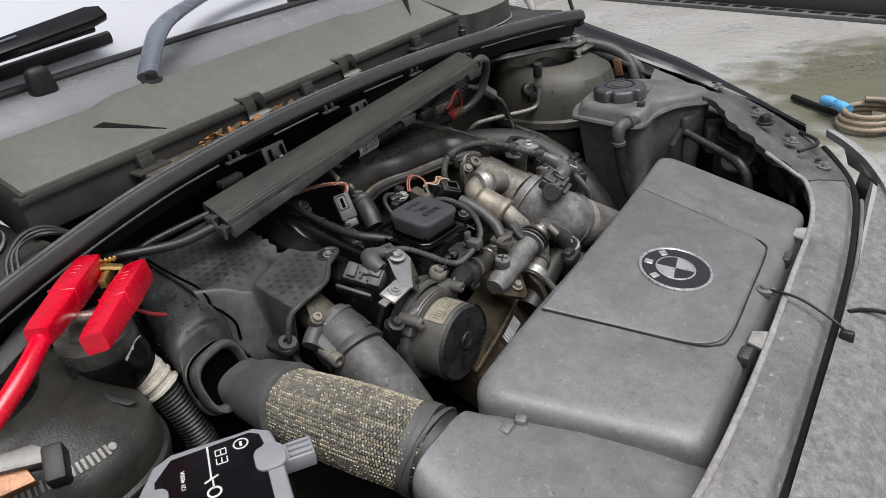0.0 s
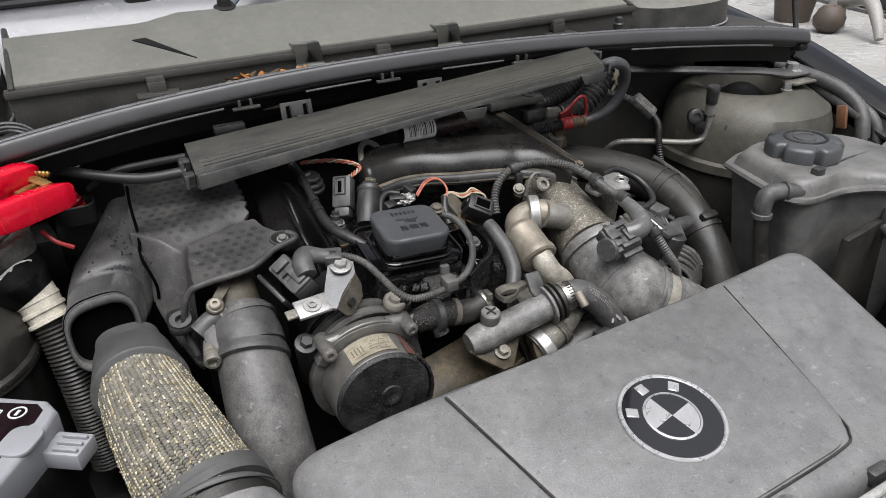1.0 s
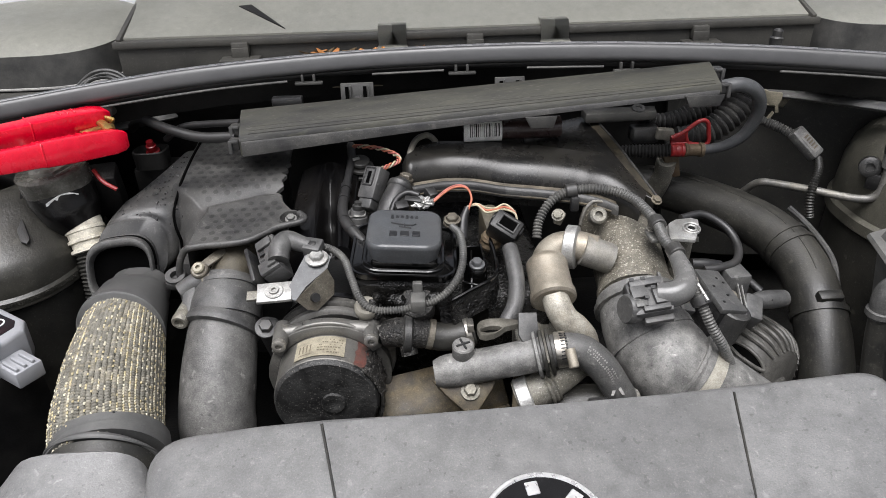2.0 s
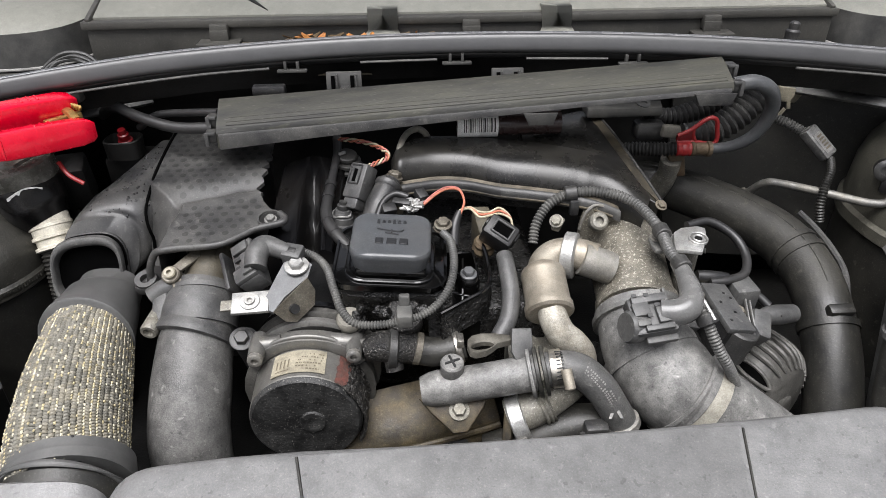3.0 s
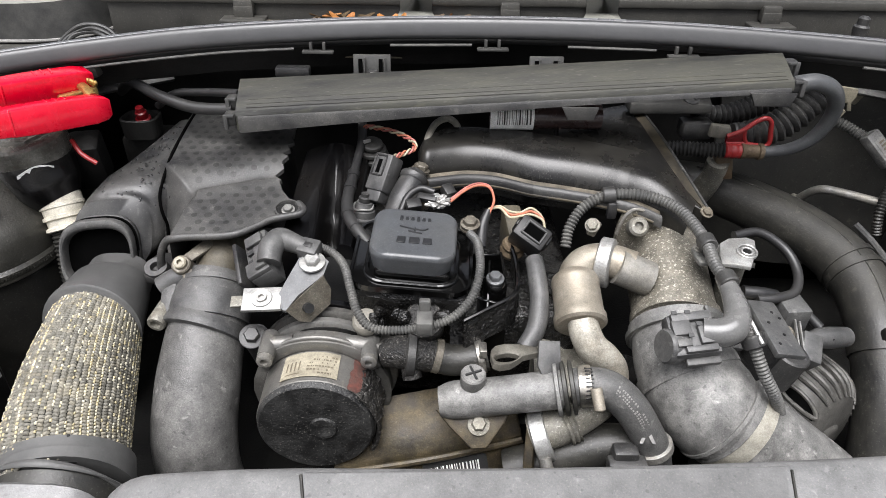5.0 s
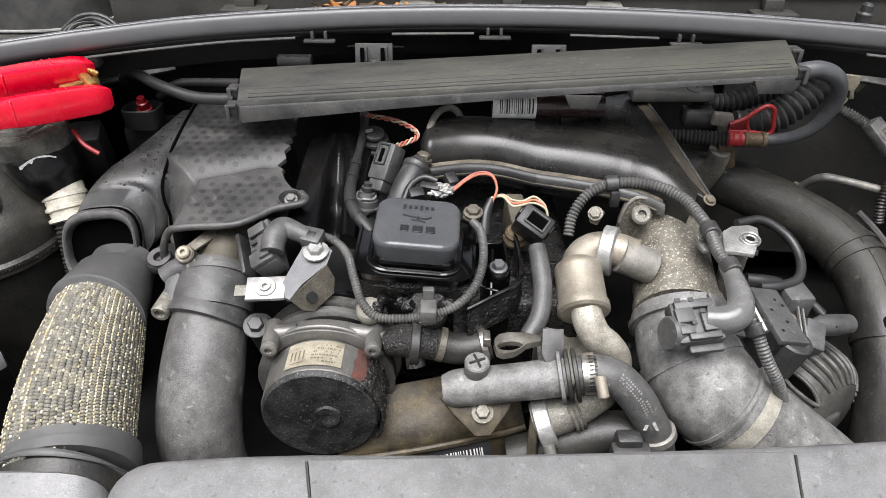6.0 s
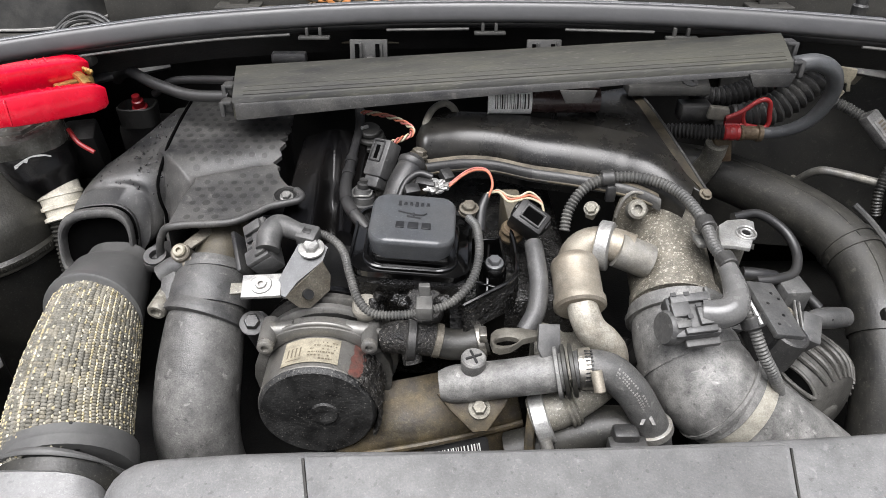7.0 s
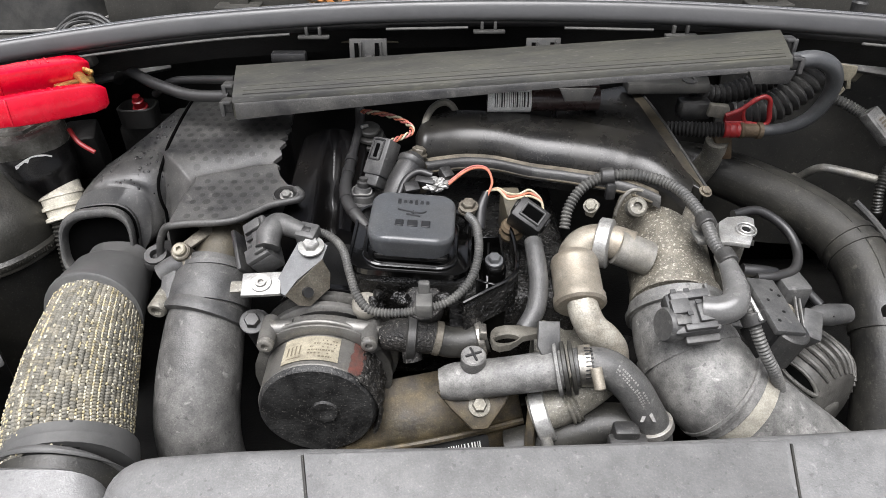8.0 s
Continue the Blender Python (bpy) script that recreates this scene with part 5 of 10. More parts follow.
part("rolled_lip", tube(bmesh.new(), rimp, 0.0034, 12, 6), "silencer", silencer)
part("body", box(bmesh.new(), (0.10, 0.12, 0.12), Matrix.Translation((-0.282, -0.105, 0.795)), 0.004), "black", silencer)
part("lobe_body", prism(bmesh.new(), [(-0.302, -0.17), (-0.215, -0.17), (-0.212, -0.195), (-0.25, -0.20), (-0.302, -0.198)], 0.15, Matrix.Translation((0, 0, 0.69)), 0.004), "black", silencer)
bm = bmesh.new()
lathe(bm, (-0.206, -0.2085, 0.8660), (0, -0.185, 1), [(0, 0.0120), (0.0028, 0.0116), (0.0028, 0.0102), (0.0008, 0.0096)], 24)
part("bolt_cup", bm, "silencer", silencer)
# near-black disc: the shade of a deep cup put in as colour
part("cup_shade", lathe(bmesh.new(), (-0.206, -0.2085, 0.8660), (0, -0.185, 1), [(0, 0.0098), (0.0009, 0.0098), (0.0009, 0.0)], 20), "dark", silencer)
part("bolt", hexbolt(bmesh.new(), (-0.205, -0.2105, 0.8668), (0, -0.3, 1), 0.0045, 0.0045, 0.006), "alu_grey", silencer)
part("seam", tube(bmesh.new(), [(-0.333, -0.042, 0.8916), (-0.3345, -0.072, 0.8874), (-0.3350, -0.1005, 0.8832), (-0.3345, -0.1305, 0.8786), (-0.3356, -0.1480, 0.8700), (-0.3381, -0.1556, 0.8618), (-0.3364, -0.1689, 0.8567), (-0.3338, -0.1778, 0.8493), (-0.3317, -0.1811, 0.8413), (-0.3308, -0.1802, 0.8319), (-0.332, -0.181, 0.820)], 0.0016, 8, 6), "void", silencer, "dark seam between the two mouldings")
NECK = [(-0.338, -0.045, 0.866), (-0.354, -0.105, 0.849), (-0.365, -0.145, 0.839), (-0.3735, -0.175, 0.831), (-0.3790, -0.190, 0.8265)]
NECK_SIZE = [(0.022, 0.019), (0.032, 0.027), (0.0385, 0.0325), (0.0365, 0.0335), (0.0340, 0.0335)]
MOUTH, M_SIDE, M_UP = Vector((-0.3845, -0.2160, 0.8190)), Vector((1, 0.16, 0.02)), Vector((-0.03, 0.36, 0.93))
m_out = M_SIDE.cross(M_UP).normalized()
rows = []
for k, (p, s, u) in enumerate(sweep_frames(spline(NECK, 8))):
    j, f = min(k // 8, 3), k / 8 - min(k // 8, 3)
    w, h = (NECK_SIZE[j][i] + (NECK_SIZE[j + 1][i] - NECK_SIZE[j][i]) * f for i in (0, 1))
    turn = smooth01((k - 12) / 20)
    s, u = (s if s.x > 0 else -s).lerp(M_SIDE.normalized(), turn), u.lerp(M_UP.normalized(), turn)
    rows.append(oval(p, s, u, w, h, 0.95 - 0.25 * k / 32, 44))
rows.append(oval(MOUTH - m_out * 0.019, M_SIDE, M_UP, 0.0318, 0.0335, 0.68, 44))
part("neck", skin(bmesh.new(), rows, False), "silencer", silencer)
for name, profile in (("mouth_bead", ((0.020, 0.0318, 0.0335), (0.018, 0.0332, 0.0355), (0.013, 0.0335, 0.0358), (0.011, 0.0320, 0.0338))),
                      ("mouth_rim", ((0.010, 0.0312, 0.0325), (0.004, 0.0318, 0.0332), (0.002, 0.0330, 0.0348), (-0.003, 0.0330, 0.0348), (-0.0055, 0.0320, 0.0335), (-0.0062, 0.0308, 0.0310), (-0.0055, 0.0296, 0.0278), (-0.003, 0.0286, 0.0256), (0.002, 0.0280, 0.0246), (0.020, 0.0276, 0.0242)))):
    part(name, skin(bmesh.new(), [oval(MOUTH - m_out * d, M_SIDE, M_UP, w, h, 0.68, 44) for d, w, h in profile], False), "hose" if name == "mouth_rim" else "silencer", silencer)
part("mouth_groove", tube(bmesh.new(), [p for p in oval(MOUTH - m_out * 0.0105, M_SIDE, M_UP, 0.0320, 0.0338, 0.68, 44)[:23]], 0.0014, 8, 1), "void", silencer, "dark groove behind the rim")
# the unlit depth of the neck is given as a near-black colour
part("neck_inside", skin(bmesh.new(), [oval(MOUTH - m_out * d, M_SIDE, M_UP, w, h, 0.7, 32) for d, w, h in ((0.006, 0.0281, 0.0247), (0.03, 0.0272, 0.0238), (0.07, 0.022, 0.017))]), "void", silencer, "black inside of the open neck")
part("foot", prism(bmesh.new(), rounded(0.024, 0.04, 0.010), 0.008, Matrix.Translation((-0.319, -0.236, 0.816)), 0.002), "black", silencer)
part("foot_boss", lathe(bmesh.new(), (-0.319, -0.244, 0.822), (0, -0.4, 1), [(0, 0.011), (0.008, 0.010), (0.008, 0.005), (0.002, 0.005)], 18), "silencer", silencer)
bm = bmesh.new()
sheet(bm, lambda u, v: Vector((-0.207 + 0.066 * u - 0.006 * v, -0.10 - 0.13 * v, 0.872 - (0.032 + 0.055 * math.exp(-((u - 0.50 - 0.15 * v) / 0.10) ** 2)) * v + 0.010 * math.sin(math.pi * u))), 30, 20, 0.05)
part("inner_channel", bm, "black_gloss", silencer, "glossy black inner duct", sharp=70)


def drops(parent, places, seed, base=Vector((0, 0, 0))):
    """Small beads of water or dirt on a surface, given as (place, outward way)."""
    rnd = random.Random(seed)
    b = bmesh.new()
    for p, n in places:
        r = rnd.uniform(0.0005, 0.0014)
        lathe(b, p, n, [(-0.0003, r), (r * 0.2, r * 0.85), (r * 0.32, r * 0.4)], 7)
    part("water_drops", b, "drop", parent, "beads of dirty water", kind="stuff", sharp=80)


rnd = random.Random(61)
spots = []
fr = sweep_frames(spline(NECK, 12))
for i in range(150):
    k = rnd.randrange(2, len(fr) - 14)
    p, s_, u_ = fr[k]
    a = rnd.uniform(0.15, 2.6)
    rr = between(k / (len(fr) - 1), (0, 0.25, 0.5, 0.75, 1), (0.022, 0.032, 0.040, 0.040, 0.0365))
    n_ = s_ * math.cos(a) + u_ * math.sin(a)
    spots.append((p + s_ * rr * 1.0 * math.cos(a) + u_ * rr * 0.875 * math.sin(a), (n_ + u_ * 0.2).normalized()))
drops(silencer, spots, 3)

# ---- grey elbow hose ----
elbow = thing("turbo_elbow_hose", (-0.272, -0.3, 0.68), "dusty grey rubber elbow hose with a clamp", "hose")
E = [(-0.264, -0.236, 0.826), (-0.266, -0.262, 0.812), (-0.268, -0.292, 0.792), (-0.270, -0.325, 0.764), (-0.271, -0.352, 0.73), (-0.266, -0.366, 0.69), (-0.25, -0.372, 0.64)]
part("hose", tube(bmesh.new(), E[1:], [0.0315, 0.0325, 0.0345, 0.0345, 0.0325, 0.032], 28, 8), "elbow", elbow)
part("spigot", tube(bmesh.new(), [(-0.263, -0.200, 0.844), E[0], E[1]], [0.0205, 0.0215, 0.0225], 28, 6), "grime", elbow, "grimy metal spigot")
EC = [Vector(p) for p in ((-0.2650, -0.250, 0.8190), (-0.266, -0.262, 0.812), (-0.267, -0.274, 0.805), (-0.2675, -0.284, 0.798))]
part("cuff", tube(bmesh.new(), EC, [0.0290, 0.0325, 0.0345, 0.0350], 32, 6), "hose", elbow, "scuffed grey rubber cuff")
part("cuff_bead", tube(bmesh.new(), [EC[0] + Vector((0, -0.007, -0.004)), EC[0] + Vector((0, -0.011, -0.0062))], 0.0328, 32), "hose", elbow)
ridge_c = Vector((-0.2675, -0.289, 0.797))
rd = Vector((-0.20, -0.80, -0.52)).normalized()
for d, r in ((0.004, 0.0362),):
    part("slanted_ridge", lathe(bmesh.new(), ridge_c + rd * d, rd, [(-0.008, r - 0.0025), (-0.003, r - 0.0008), (0.0, r), (0.003, r - 0.0002), (0.004, r - 0.002)], 44), "hose", elbow)
part("clamp_barrel", tube(bmesh.new(), [(-0.308, -0.268, 0.822), (-0.296, -0.264, 0.828), (-0.278, -0.262, 0.835)], [0.0095, 0.0100, 0.0085], 16, 4), "plug_grey", elbow, "worn clamp housing")
bm = bmesh.new()
slab(bm, [(-0.306, -0.268, 0.830), (-0.292, -0.268, 0.834), (-0.292, -0.294, 0.818), (-0.303, -0.298, 0.812)], (0.002, 0.004, -0.012), 0.002)
part("clamp_lug", bm, "hose", elbow)
part("clamp_screw", lathe(bmesh.new(), (-0.302, -0.292, 0.812), (-0.12, -1, -0.15), [(-0.016, 0.0065), (0.002, 0.0075), (0.010, 0.0080), (0.012, 0.0070), (0.012, 0.0045), (0.008, 0.0040)], 16), "alu_dull", elbow, "tarnished clamp screw")
bm = bmesh.new()
for a, b in (((-0.288, -0.262, 0.845), (-0.268, -0.233, 0.850)), ((-0.287, -0.263, 0.844), (-0.272, -0.284, 0.829))):
    a, b = Vector(a), Vector(b)
    side = (b - a).cross(Vector((0, -0.6, 0.8))).normalized() * 0.0042
    slab(bm, [a - side, b - side * 1.3, b + side * 1.3, a + side], (0, 0.0015, -0.003), 0.0008)
part("flange_arm", bm, "bracket_side", elbow, "tarnished steel stay")
part("flange_boss", lathe(bmesh.new(), (-0.2875, -0.2635, 0.842), (0, -0.6, 0.8), [(-0.004, 0.0085), (0.004, 0.0082), (0.005, 0.0070)], 18), "bracket_side", elbow)
part("flange_bolt", lathe(bmesh.new(), (-0.2875, -0.2655, 0.8455), (0, -0.6, 0.8), [(0, 0.0058), (0.004, 0.0056), (0.005, 0.0045), (0.005, 0.0022), (0.002, 0.0022)], 14), "label", elbow, "yellowed socket bolt")
part("spigot_ring", lathe(bmesh.new(), (-0.2635, -0.217, 0.838), (0.02, 0.85, 0.50), [(-0.003, 0.0215), (-0.002, 0.0238), (0.002, 0.0238), (0.003, 0.0215)], 30), "grime", elbow)

# ---- wiring duct across the back of the engine ----
wduct = thing("wiring_duct", (0, -0.13, 0.89), "long dusty black plastic wiring duct", "cable duct")
LB, LF, RB, RF = Vector((-0.267, -0.085, 0.945)), Vector((-0.266, -0.124, 0.923)), Vector((0.243, -0.117, 0.987)), Vector((0.246, -0.153, 0.969))


def duct_at(u, v, drop=0.0):
    """A place on the duct's top: u along it, v from back to front."""
    return LB.lerp(RB, u).lerp(LF.lerp(RF, u), v) + Vector((0, 0, -drop))


bm = bmesh.new()
sec = lambda u: [duct_at(u, 0, 0.022), duct_at(u, 0, 0.003), duct_at(u, 0.06, 0), duct_at(u, 0.35, -0.001), duct_at(u, 0.94, 0), duct_at(u, 1, 0.003), duct_at(u, 1.02, 0.018 - 0.012 * u - 0.003 * math.sin(math.pi * u)), duct_at(u, 0.8, 0.021 - 0.010 * u - 0.003 * math.sin(math.pi * u)), duct_at(u, 0.2, 0.025)]  # noqa: E731
rings = [[bm.verts.new(p) for p in sec(i / 24)] for i in range(25)]
for a, b in zip(rings, rings[1:]):
    for i in range(9):
        bm.faces.new((a[i], a[(i + 1) % 9], b[(i + 1) % 9], b[i]))
bm.faces.new(rings[0]); bm.faces.new(rings[-1])
part("channel", bm, "beam", wduct, sharp=25)
# strip just over the front face, coloured darker than the duct's top
bm = bmesh.new()
skin(bm, [[duct_at(u, 1.0, 0.0035), duct_at(u, 1.035, 0.0050), duct_at(u, 1.05, 0.0190 - 0.012 * u - 0.003 * math.sin(math.pi * u)), duct_at(u, 0.96, 0.0215 - 0.012 * u - 0.003 * math.sin(math.pi * u)), duct_at(u, 0.96, 0.006)] for u in (0.004, 0.12, 0.25, 0.37, 0.5, 0.63, 0.75, 0.87, 0.996)])
part("front_face", bm, "black_dusty", wduct, "darker front face of the duct")
for v, u0, r in ((0.40, 0.30, 0.0004), (0.52, 0.10, 0.0004), (0.66, 0.02, 0.0005), (0.78, 0.02, 0.0005), (0.88, 0.02, 0.0006)):
    bm = bmesh.new()
    skin(bm, [[duct_at(u, v - r / 0.04, -0.0002), duct_at(u, v - 0.4 * r / 0.04, -0.0002 - r), duct_at(u, v + 0.6 * r / 0.04, -0.0002 - r), duct_at(u, v + r / 0.04, 0.0004)] for u in (u0, 0.5 + u0 / 2, 0.990)])
    part("rib", bm, "beam", wduct)
for u, w in ((0.635, 0.034), (0.965, 0.042)):
    bm = bmesh.new()
    prism(bm, [(-w / 2, 0), (w / 2, 0), (w / 2 - 0.004, -0.012), (-w / 2 + 0.006, -0.012)], 0.004, axes(duct_at(u, 1.03, 0.018 - 0.012 * u), (0, -1, 0.05)), 0.001)
    part("tab", bm, "black_dusty", wduct)
for p, s in ((duct_at(0, 0.45, 0.009), -1), (duct_at(0, 0.85, 0.011), -1), (duct_at(1, 0.75, 0.009), 1), (duct_at(1, 0.25, 0.007), 1)):
    bm = bmesh.new()
    box(bm, (0.012, 0.013, 0.013), Matrix.Translation(p + Vector((s * 0.006, 0, 0))), 0.003)
    part("end_socket", bm, "black_dusty", wduct)
    bm = bmesh.new()
    box(bm, (0.004, 0.004, 0.015), Matrix.Translation(p + Vector((s * 0.0095, -0.0075, -0.001))), 0.001)
    box(bm, (0.010, 0.003, 0.003), Matrix.Translation(p + Vector((s * 0.006, -0.0075, 0.005))), 0.0008)
    part("end_clip", bm, "plug_grey", wduct)
for x, w in ((-0.1375, 0.037), (0.035, 0.034)):
    bracket_t = thing("rail_bracket", (x, -0.075, 0.94), "dusty grey plastic bracket behind the wiring duct", "bracket", "rail brackets")
    bm = bmesh.new()
    box(bm, (w, 0.004, 0.040), Matrix.Translation((x, -0.078, 0.946)) @ Matrix.Rotation(radians(-12), 4, "X"), 0.001)
    part("plate", bm, "rail_plastic", bracket_t)
    for dx in (-0.30, 0.24):
        part("slot", box(bmesh.new(), (0.004, 0.001, 0.016), Matrix.Translation((x + dx * w, -0.0815, 0.955)) @ Matrix.Rotation(radians(-12), 4, "X"), 0), "void", bracket_t)
        part("rib", box(bmesh.new(), (0.0018, 0.005, 0.022), Matrix.Translation((x + dx * w + 0.004, -0.0815, 0.953)) @ Matrix.Rotation(radians(-12), 4, "X"), 0.0005, 1), "rail_plastic", bracket_t)
    part("latch", box(bmesh.new(), (0.009, 0.006, 0.007), Matrix.Translation((x + 0.001, -0.083, 0.949)), 0.001), "black_dusty", bracket_t)
    part("latch_tongue", box(bmesh.new(), (0.005, 0.003, 0.003), Matrix.Translation((x + 0.001, -0.087, 0.950)), 0.0006), "strip", bracket_t)
for x in (-0.1915, -0.0185, 0.165):
    bm = bmesh.new()
    y, z = rail_y(x) - 0.012, rail_z(x) - 0.0165
    box(bm, (0.031, 0.007, 0.0028), Matrix.Translation((x, y, z)), 0.0008)
    for dx in (-0.007, 0.006):
        box(bm, (0.003, 0.005, 0.010), Matrix.Translation((x + dx, y + 0.002, z + 0.004)), 0.0006)
    part("rail_clip", bm, "rail_plastic", body, "small grey clip under the seal")
part("rail_block", box(bmesh.new(), (0.034, 0.012, 0.010), Matrix.Translation((-0.216, -0.078, 0.949)), 0.002), "black_dusty", body)
lead = thing("wiring_lead", (-0.33, -0.07, 0.90), "black cable leaving the end of the wiring duct", "cable")
part("cable", tube(bmesh.new(), [(-0.272, -0.108, 0.920), (-0.315, -0.098, 0.918), (-0.355, -0.080, 0.923), (-0.392, -0.05, 0.925), (-0.42, -0.02, 0.905)], 0.0058, 12), "rubber", lead)
part("thin_cable", tube(bmesh.new(), [(-0.268, -0.095, 0.932), (-0.31, -0.075, 0.925), (-0.345, -0.062, 0.918), (-0.37, -0.05, 0.90)], 0.004, 10), "rubber", lead)
bm = bmesh.new()
lathe(bm, (-0.385, -0.058, 0.886), (0, -0.3, 1), [(0, 0.008), (0.004, 0.008), (0.005, 0.006), (0.012, 0.006), (0.013, 0.0045), (0.018, 0.004)], 14)
# the shade of the cap's recess is put into its red
part("terminal_cap", bm, "red_dark", lead, "small red terminal cap")
bm = bmesh.new()
box(bm, (0.05, 0.04, 0.04), Matrix.Translation((-0.388, -0.045, 0.850)), 0.006)
part("terminal_block", bm, "dark", lead)
part("terminal_shroud", skin(bmesh.new(), [oval((-0.387, -0.060, z), (1, 0, 0), (0, 1, 0), w, w * 0.9, 0.6, 24) for z, w in ((0.872, 0.0185), (0.892, 0.0195), (0.893, 0.0175), (0.875, 0.0165))]), "dark", lead)
part("cable_box", box(bmesh.new(), (0.030, 0.034, 0.052), axes((-0.424, -0.112, 0.866), (0.05, -0.25, 1), (1, 0.25, 0)), 0.004), "dark", lead, "black cable box")

supply = thing("supply_hose", (0.27, -0.13, 0.86), "black rubber hose curving down from the wiring duct", "hose")
part("hose", tube(bmesh.new(), [(0.250, -0.142, 0.964), (0.272, -0.141, 0.966), (0.291, -0.138, 0.957), (0.3025, -0.130, 0.938), (0.303, -0.124, 0.918), (0.297, -0.118, 0.900), (0.285, -0.111, 0.887), (0.272, -0.104, 0.880), (0.258, -0.099, 0.877)], [0.0078, 0.0078, 0.0076, 0.0074, 0.0070, 0.0066, 0.0062, 0.0060, 0.0060], 16), "cap_rubber", supply)
part("sleeve", lathe(bmesh.new(), (0.239, -0.0985, 0.8775), (1, -0.02, -0.02), [(0, 0.0068), (0.001, 0.0082), (0.004, 0.0082), (0.005, 0.0072), (0.018, 0.0072), (0.019, 0.0086), (0.023, 0.0086), (0.024, 0.0068)], 24), "rust", supply, "brown coupling sleeve")
part("red_coupling", lathe(bmesh.new(), (0.2225, -0.0985, 0.878), (1, 0, -0.03), [(0, 0.0066), (0.001, 0.0080), (0.005, 0.0080), (0.006, 0.0074), (0.008, 0.0080), (0.012, 0.0080), (0.013, 0.0074), (0.016, 0.0080), (0.017, 0.0066)], 24), "red_clip", supply, "red coupling")
part("bellows", tube(bmesh.new(), [(0.224, -0.098, 0.878), (0.205, -0.093, 0.876), (0.185, -0.086, 0.874), (0.165, -0.078, 0.870)], 0.0068, 16, rib=(0.0038, 0.0026)), "black", supply)

harness = thing("wiring_bellows", (0.26, -0.04, 0.85), "thick black corrugated wiring sleeves", "cable sleeve")
part("sleeve", tube(bmesh.new(), [(0.198, -0.038, 0.907), (0.208, -0.038, 0.899), (0.222, -0.038, 0.893), (0.243, -0.036, 0.892), (0.266, -0.034, 0.898), (0.292, -0.030, 0.910), (0.31, -0.02, 0.922)], [0.0075, 0.008, 0.009, 0.0105, 0.0115, 0.012, 0.012], 18, rib=(0.0062, 0.004)), "black", harness)
part("sleeve", tube(bmesh.new(), [(0.236, -0.076, 0.888), (0.256, -0.076, 0.886), (0.279, -0.075, 0.893), (0.298, -0.072, 0.906), (0.314, -0.066, 0.921), (0.326, -0.058, 0.936)], [0.008, 0.0125, 0.0140, 0.0145, 0.0145, 0.0145], 22, rib=(0.0076, 0.0050)), "black_dusty", harness)
part("plug", box(bmesh.new(), (0.034, 0.024, 0.020), Matrix.Translation((0.203, -0.060, 0.886)), 0.005), "black_dusty", harness)
part("grey_tab", slab(bmesh.new(), [(0.2105, -0.086, 0.900), (0.229, -0.088, 0.899), (0.231, -0.092, 0.890), (0.222, -0.090, 0.886), (0.208, -0.088, 0.888)], (0, 0.006, 0.001), 0.0012), "lug_metal", harness, "taupe plastic tab")
bm = bmesh.new()
LOOP = [(0.2240, -0.095, 0.892), (0.2380, -0.095, 0.8985), (0.2500, -0.095, 0.9085), (0.2585, -0.095, 0.9120), (0.2645, -0.095, 0.9085), (0.2670, -0.095, 0.898), (0.2690, -0.095, 0.887), (0.2655, -0.095, 0.8815), (0.2550, -0.095, 0.8825), (0.2420, -0.095, 0.8845), (0.2240, -0.095, 0.8850)]
tube(bm, LOOP, 0.0025, 10, 6)
part("red_lock", bm, "red_clip", harness, "red locking loop")
part("red_lock_bar", tube(bmesh.new(), [(0.2405, -0.095, 0.8995), (0.2415, -0.095, 0.892), (0.2450, -0.095, 0.8845)], 0.0022, 8), "red_clip", harness)
part("red_lock_base", slab(bmesh.new(), [(0.2235, -0.0965, 0.8935), (0.2395, -0.0965, 0.8985), (0.2405, -0.0965, 0.8855), (0.2235, -0.0965, 0.8845)], (0, 0.005, 0), 0.0012), "red_dark", harness)
part("tan_post", slab(bmesh.new(), [(0.219, -0.090, 0.868), (0.239, -0.090, 0.868), (0.246, -0.088, 0.838), (0.230, -0.088, 0.838)], (0, 0.012, 0), 0.003), "rust", harness, "brown metal post")
mount = thing("wall_bracket", (0.19, -0.02, 0.86), "black bulkhead bracket with a hole", "bracket")
part("plate", prism(bmesh.new(), [(-0.045, -0.012), (0.04, -0.010), (0.045, 0.012), (-0.045, 0.012)], 0.012, Matrix.Translation((0.172, -0.060, 0.905)), 0.003), "rail_plastic", mount)
part("eyelet", lathe(bmesh.new(), (0.192, -0.062, 0.9165), (0, -0.3, 1), [(0, 0.008), (0.003, 0.008), (0.003, 0.004), (0.001, 0.004)], 14), "plug_grey", mount)

# ---- inlet manifold cover ----
manifold = thing("inlet_manifold", (0.03, -0.13, 0.80), "glossy black plastic inlet manifold with brown grime", "manifold")
MAN = [(-0.092, -0.150, 0.878), (-0.070, -0.147, 0.884), (-0.030, -0.139, 0.886), (0.03, -0.138, 0.885), (0.09, -0.146, 0.880), (0.135, -0.160, 0.872), (0.160, -0.182, 0.862)]
BACK = [(-0.091, -0.137, 0.890), (-0.084, -0.124, 0.899), (-0.068, -0.110, 0.902), (-0.048, -0.104, 0.903), (-0.010, -0.108, 0.903), (0.030, -0.116, 0.902), (0.065, -0.126, 0.901), (0.100, -0.138, 0.899), (0.130, -0.152, 0.896), (0.150, -0.175, 0.886), (0.163, -0.200, 0.872)]
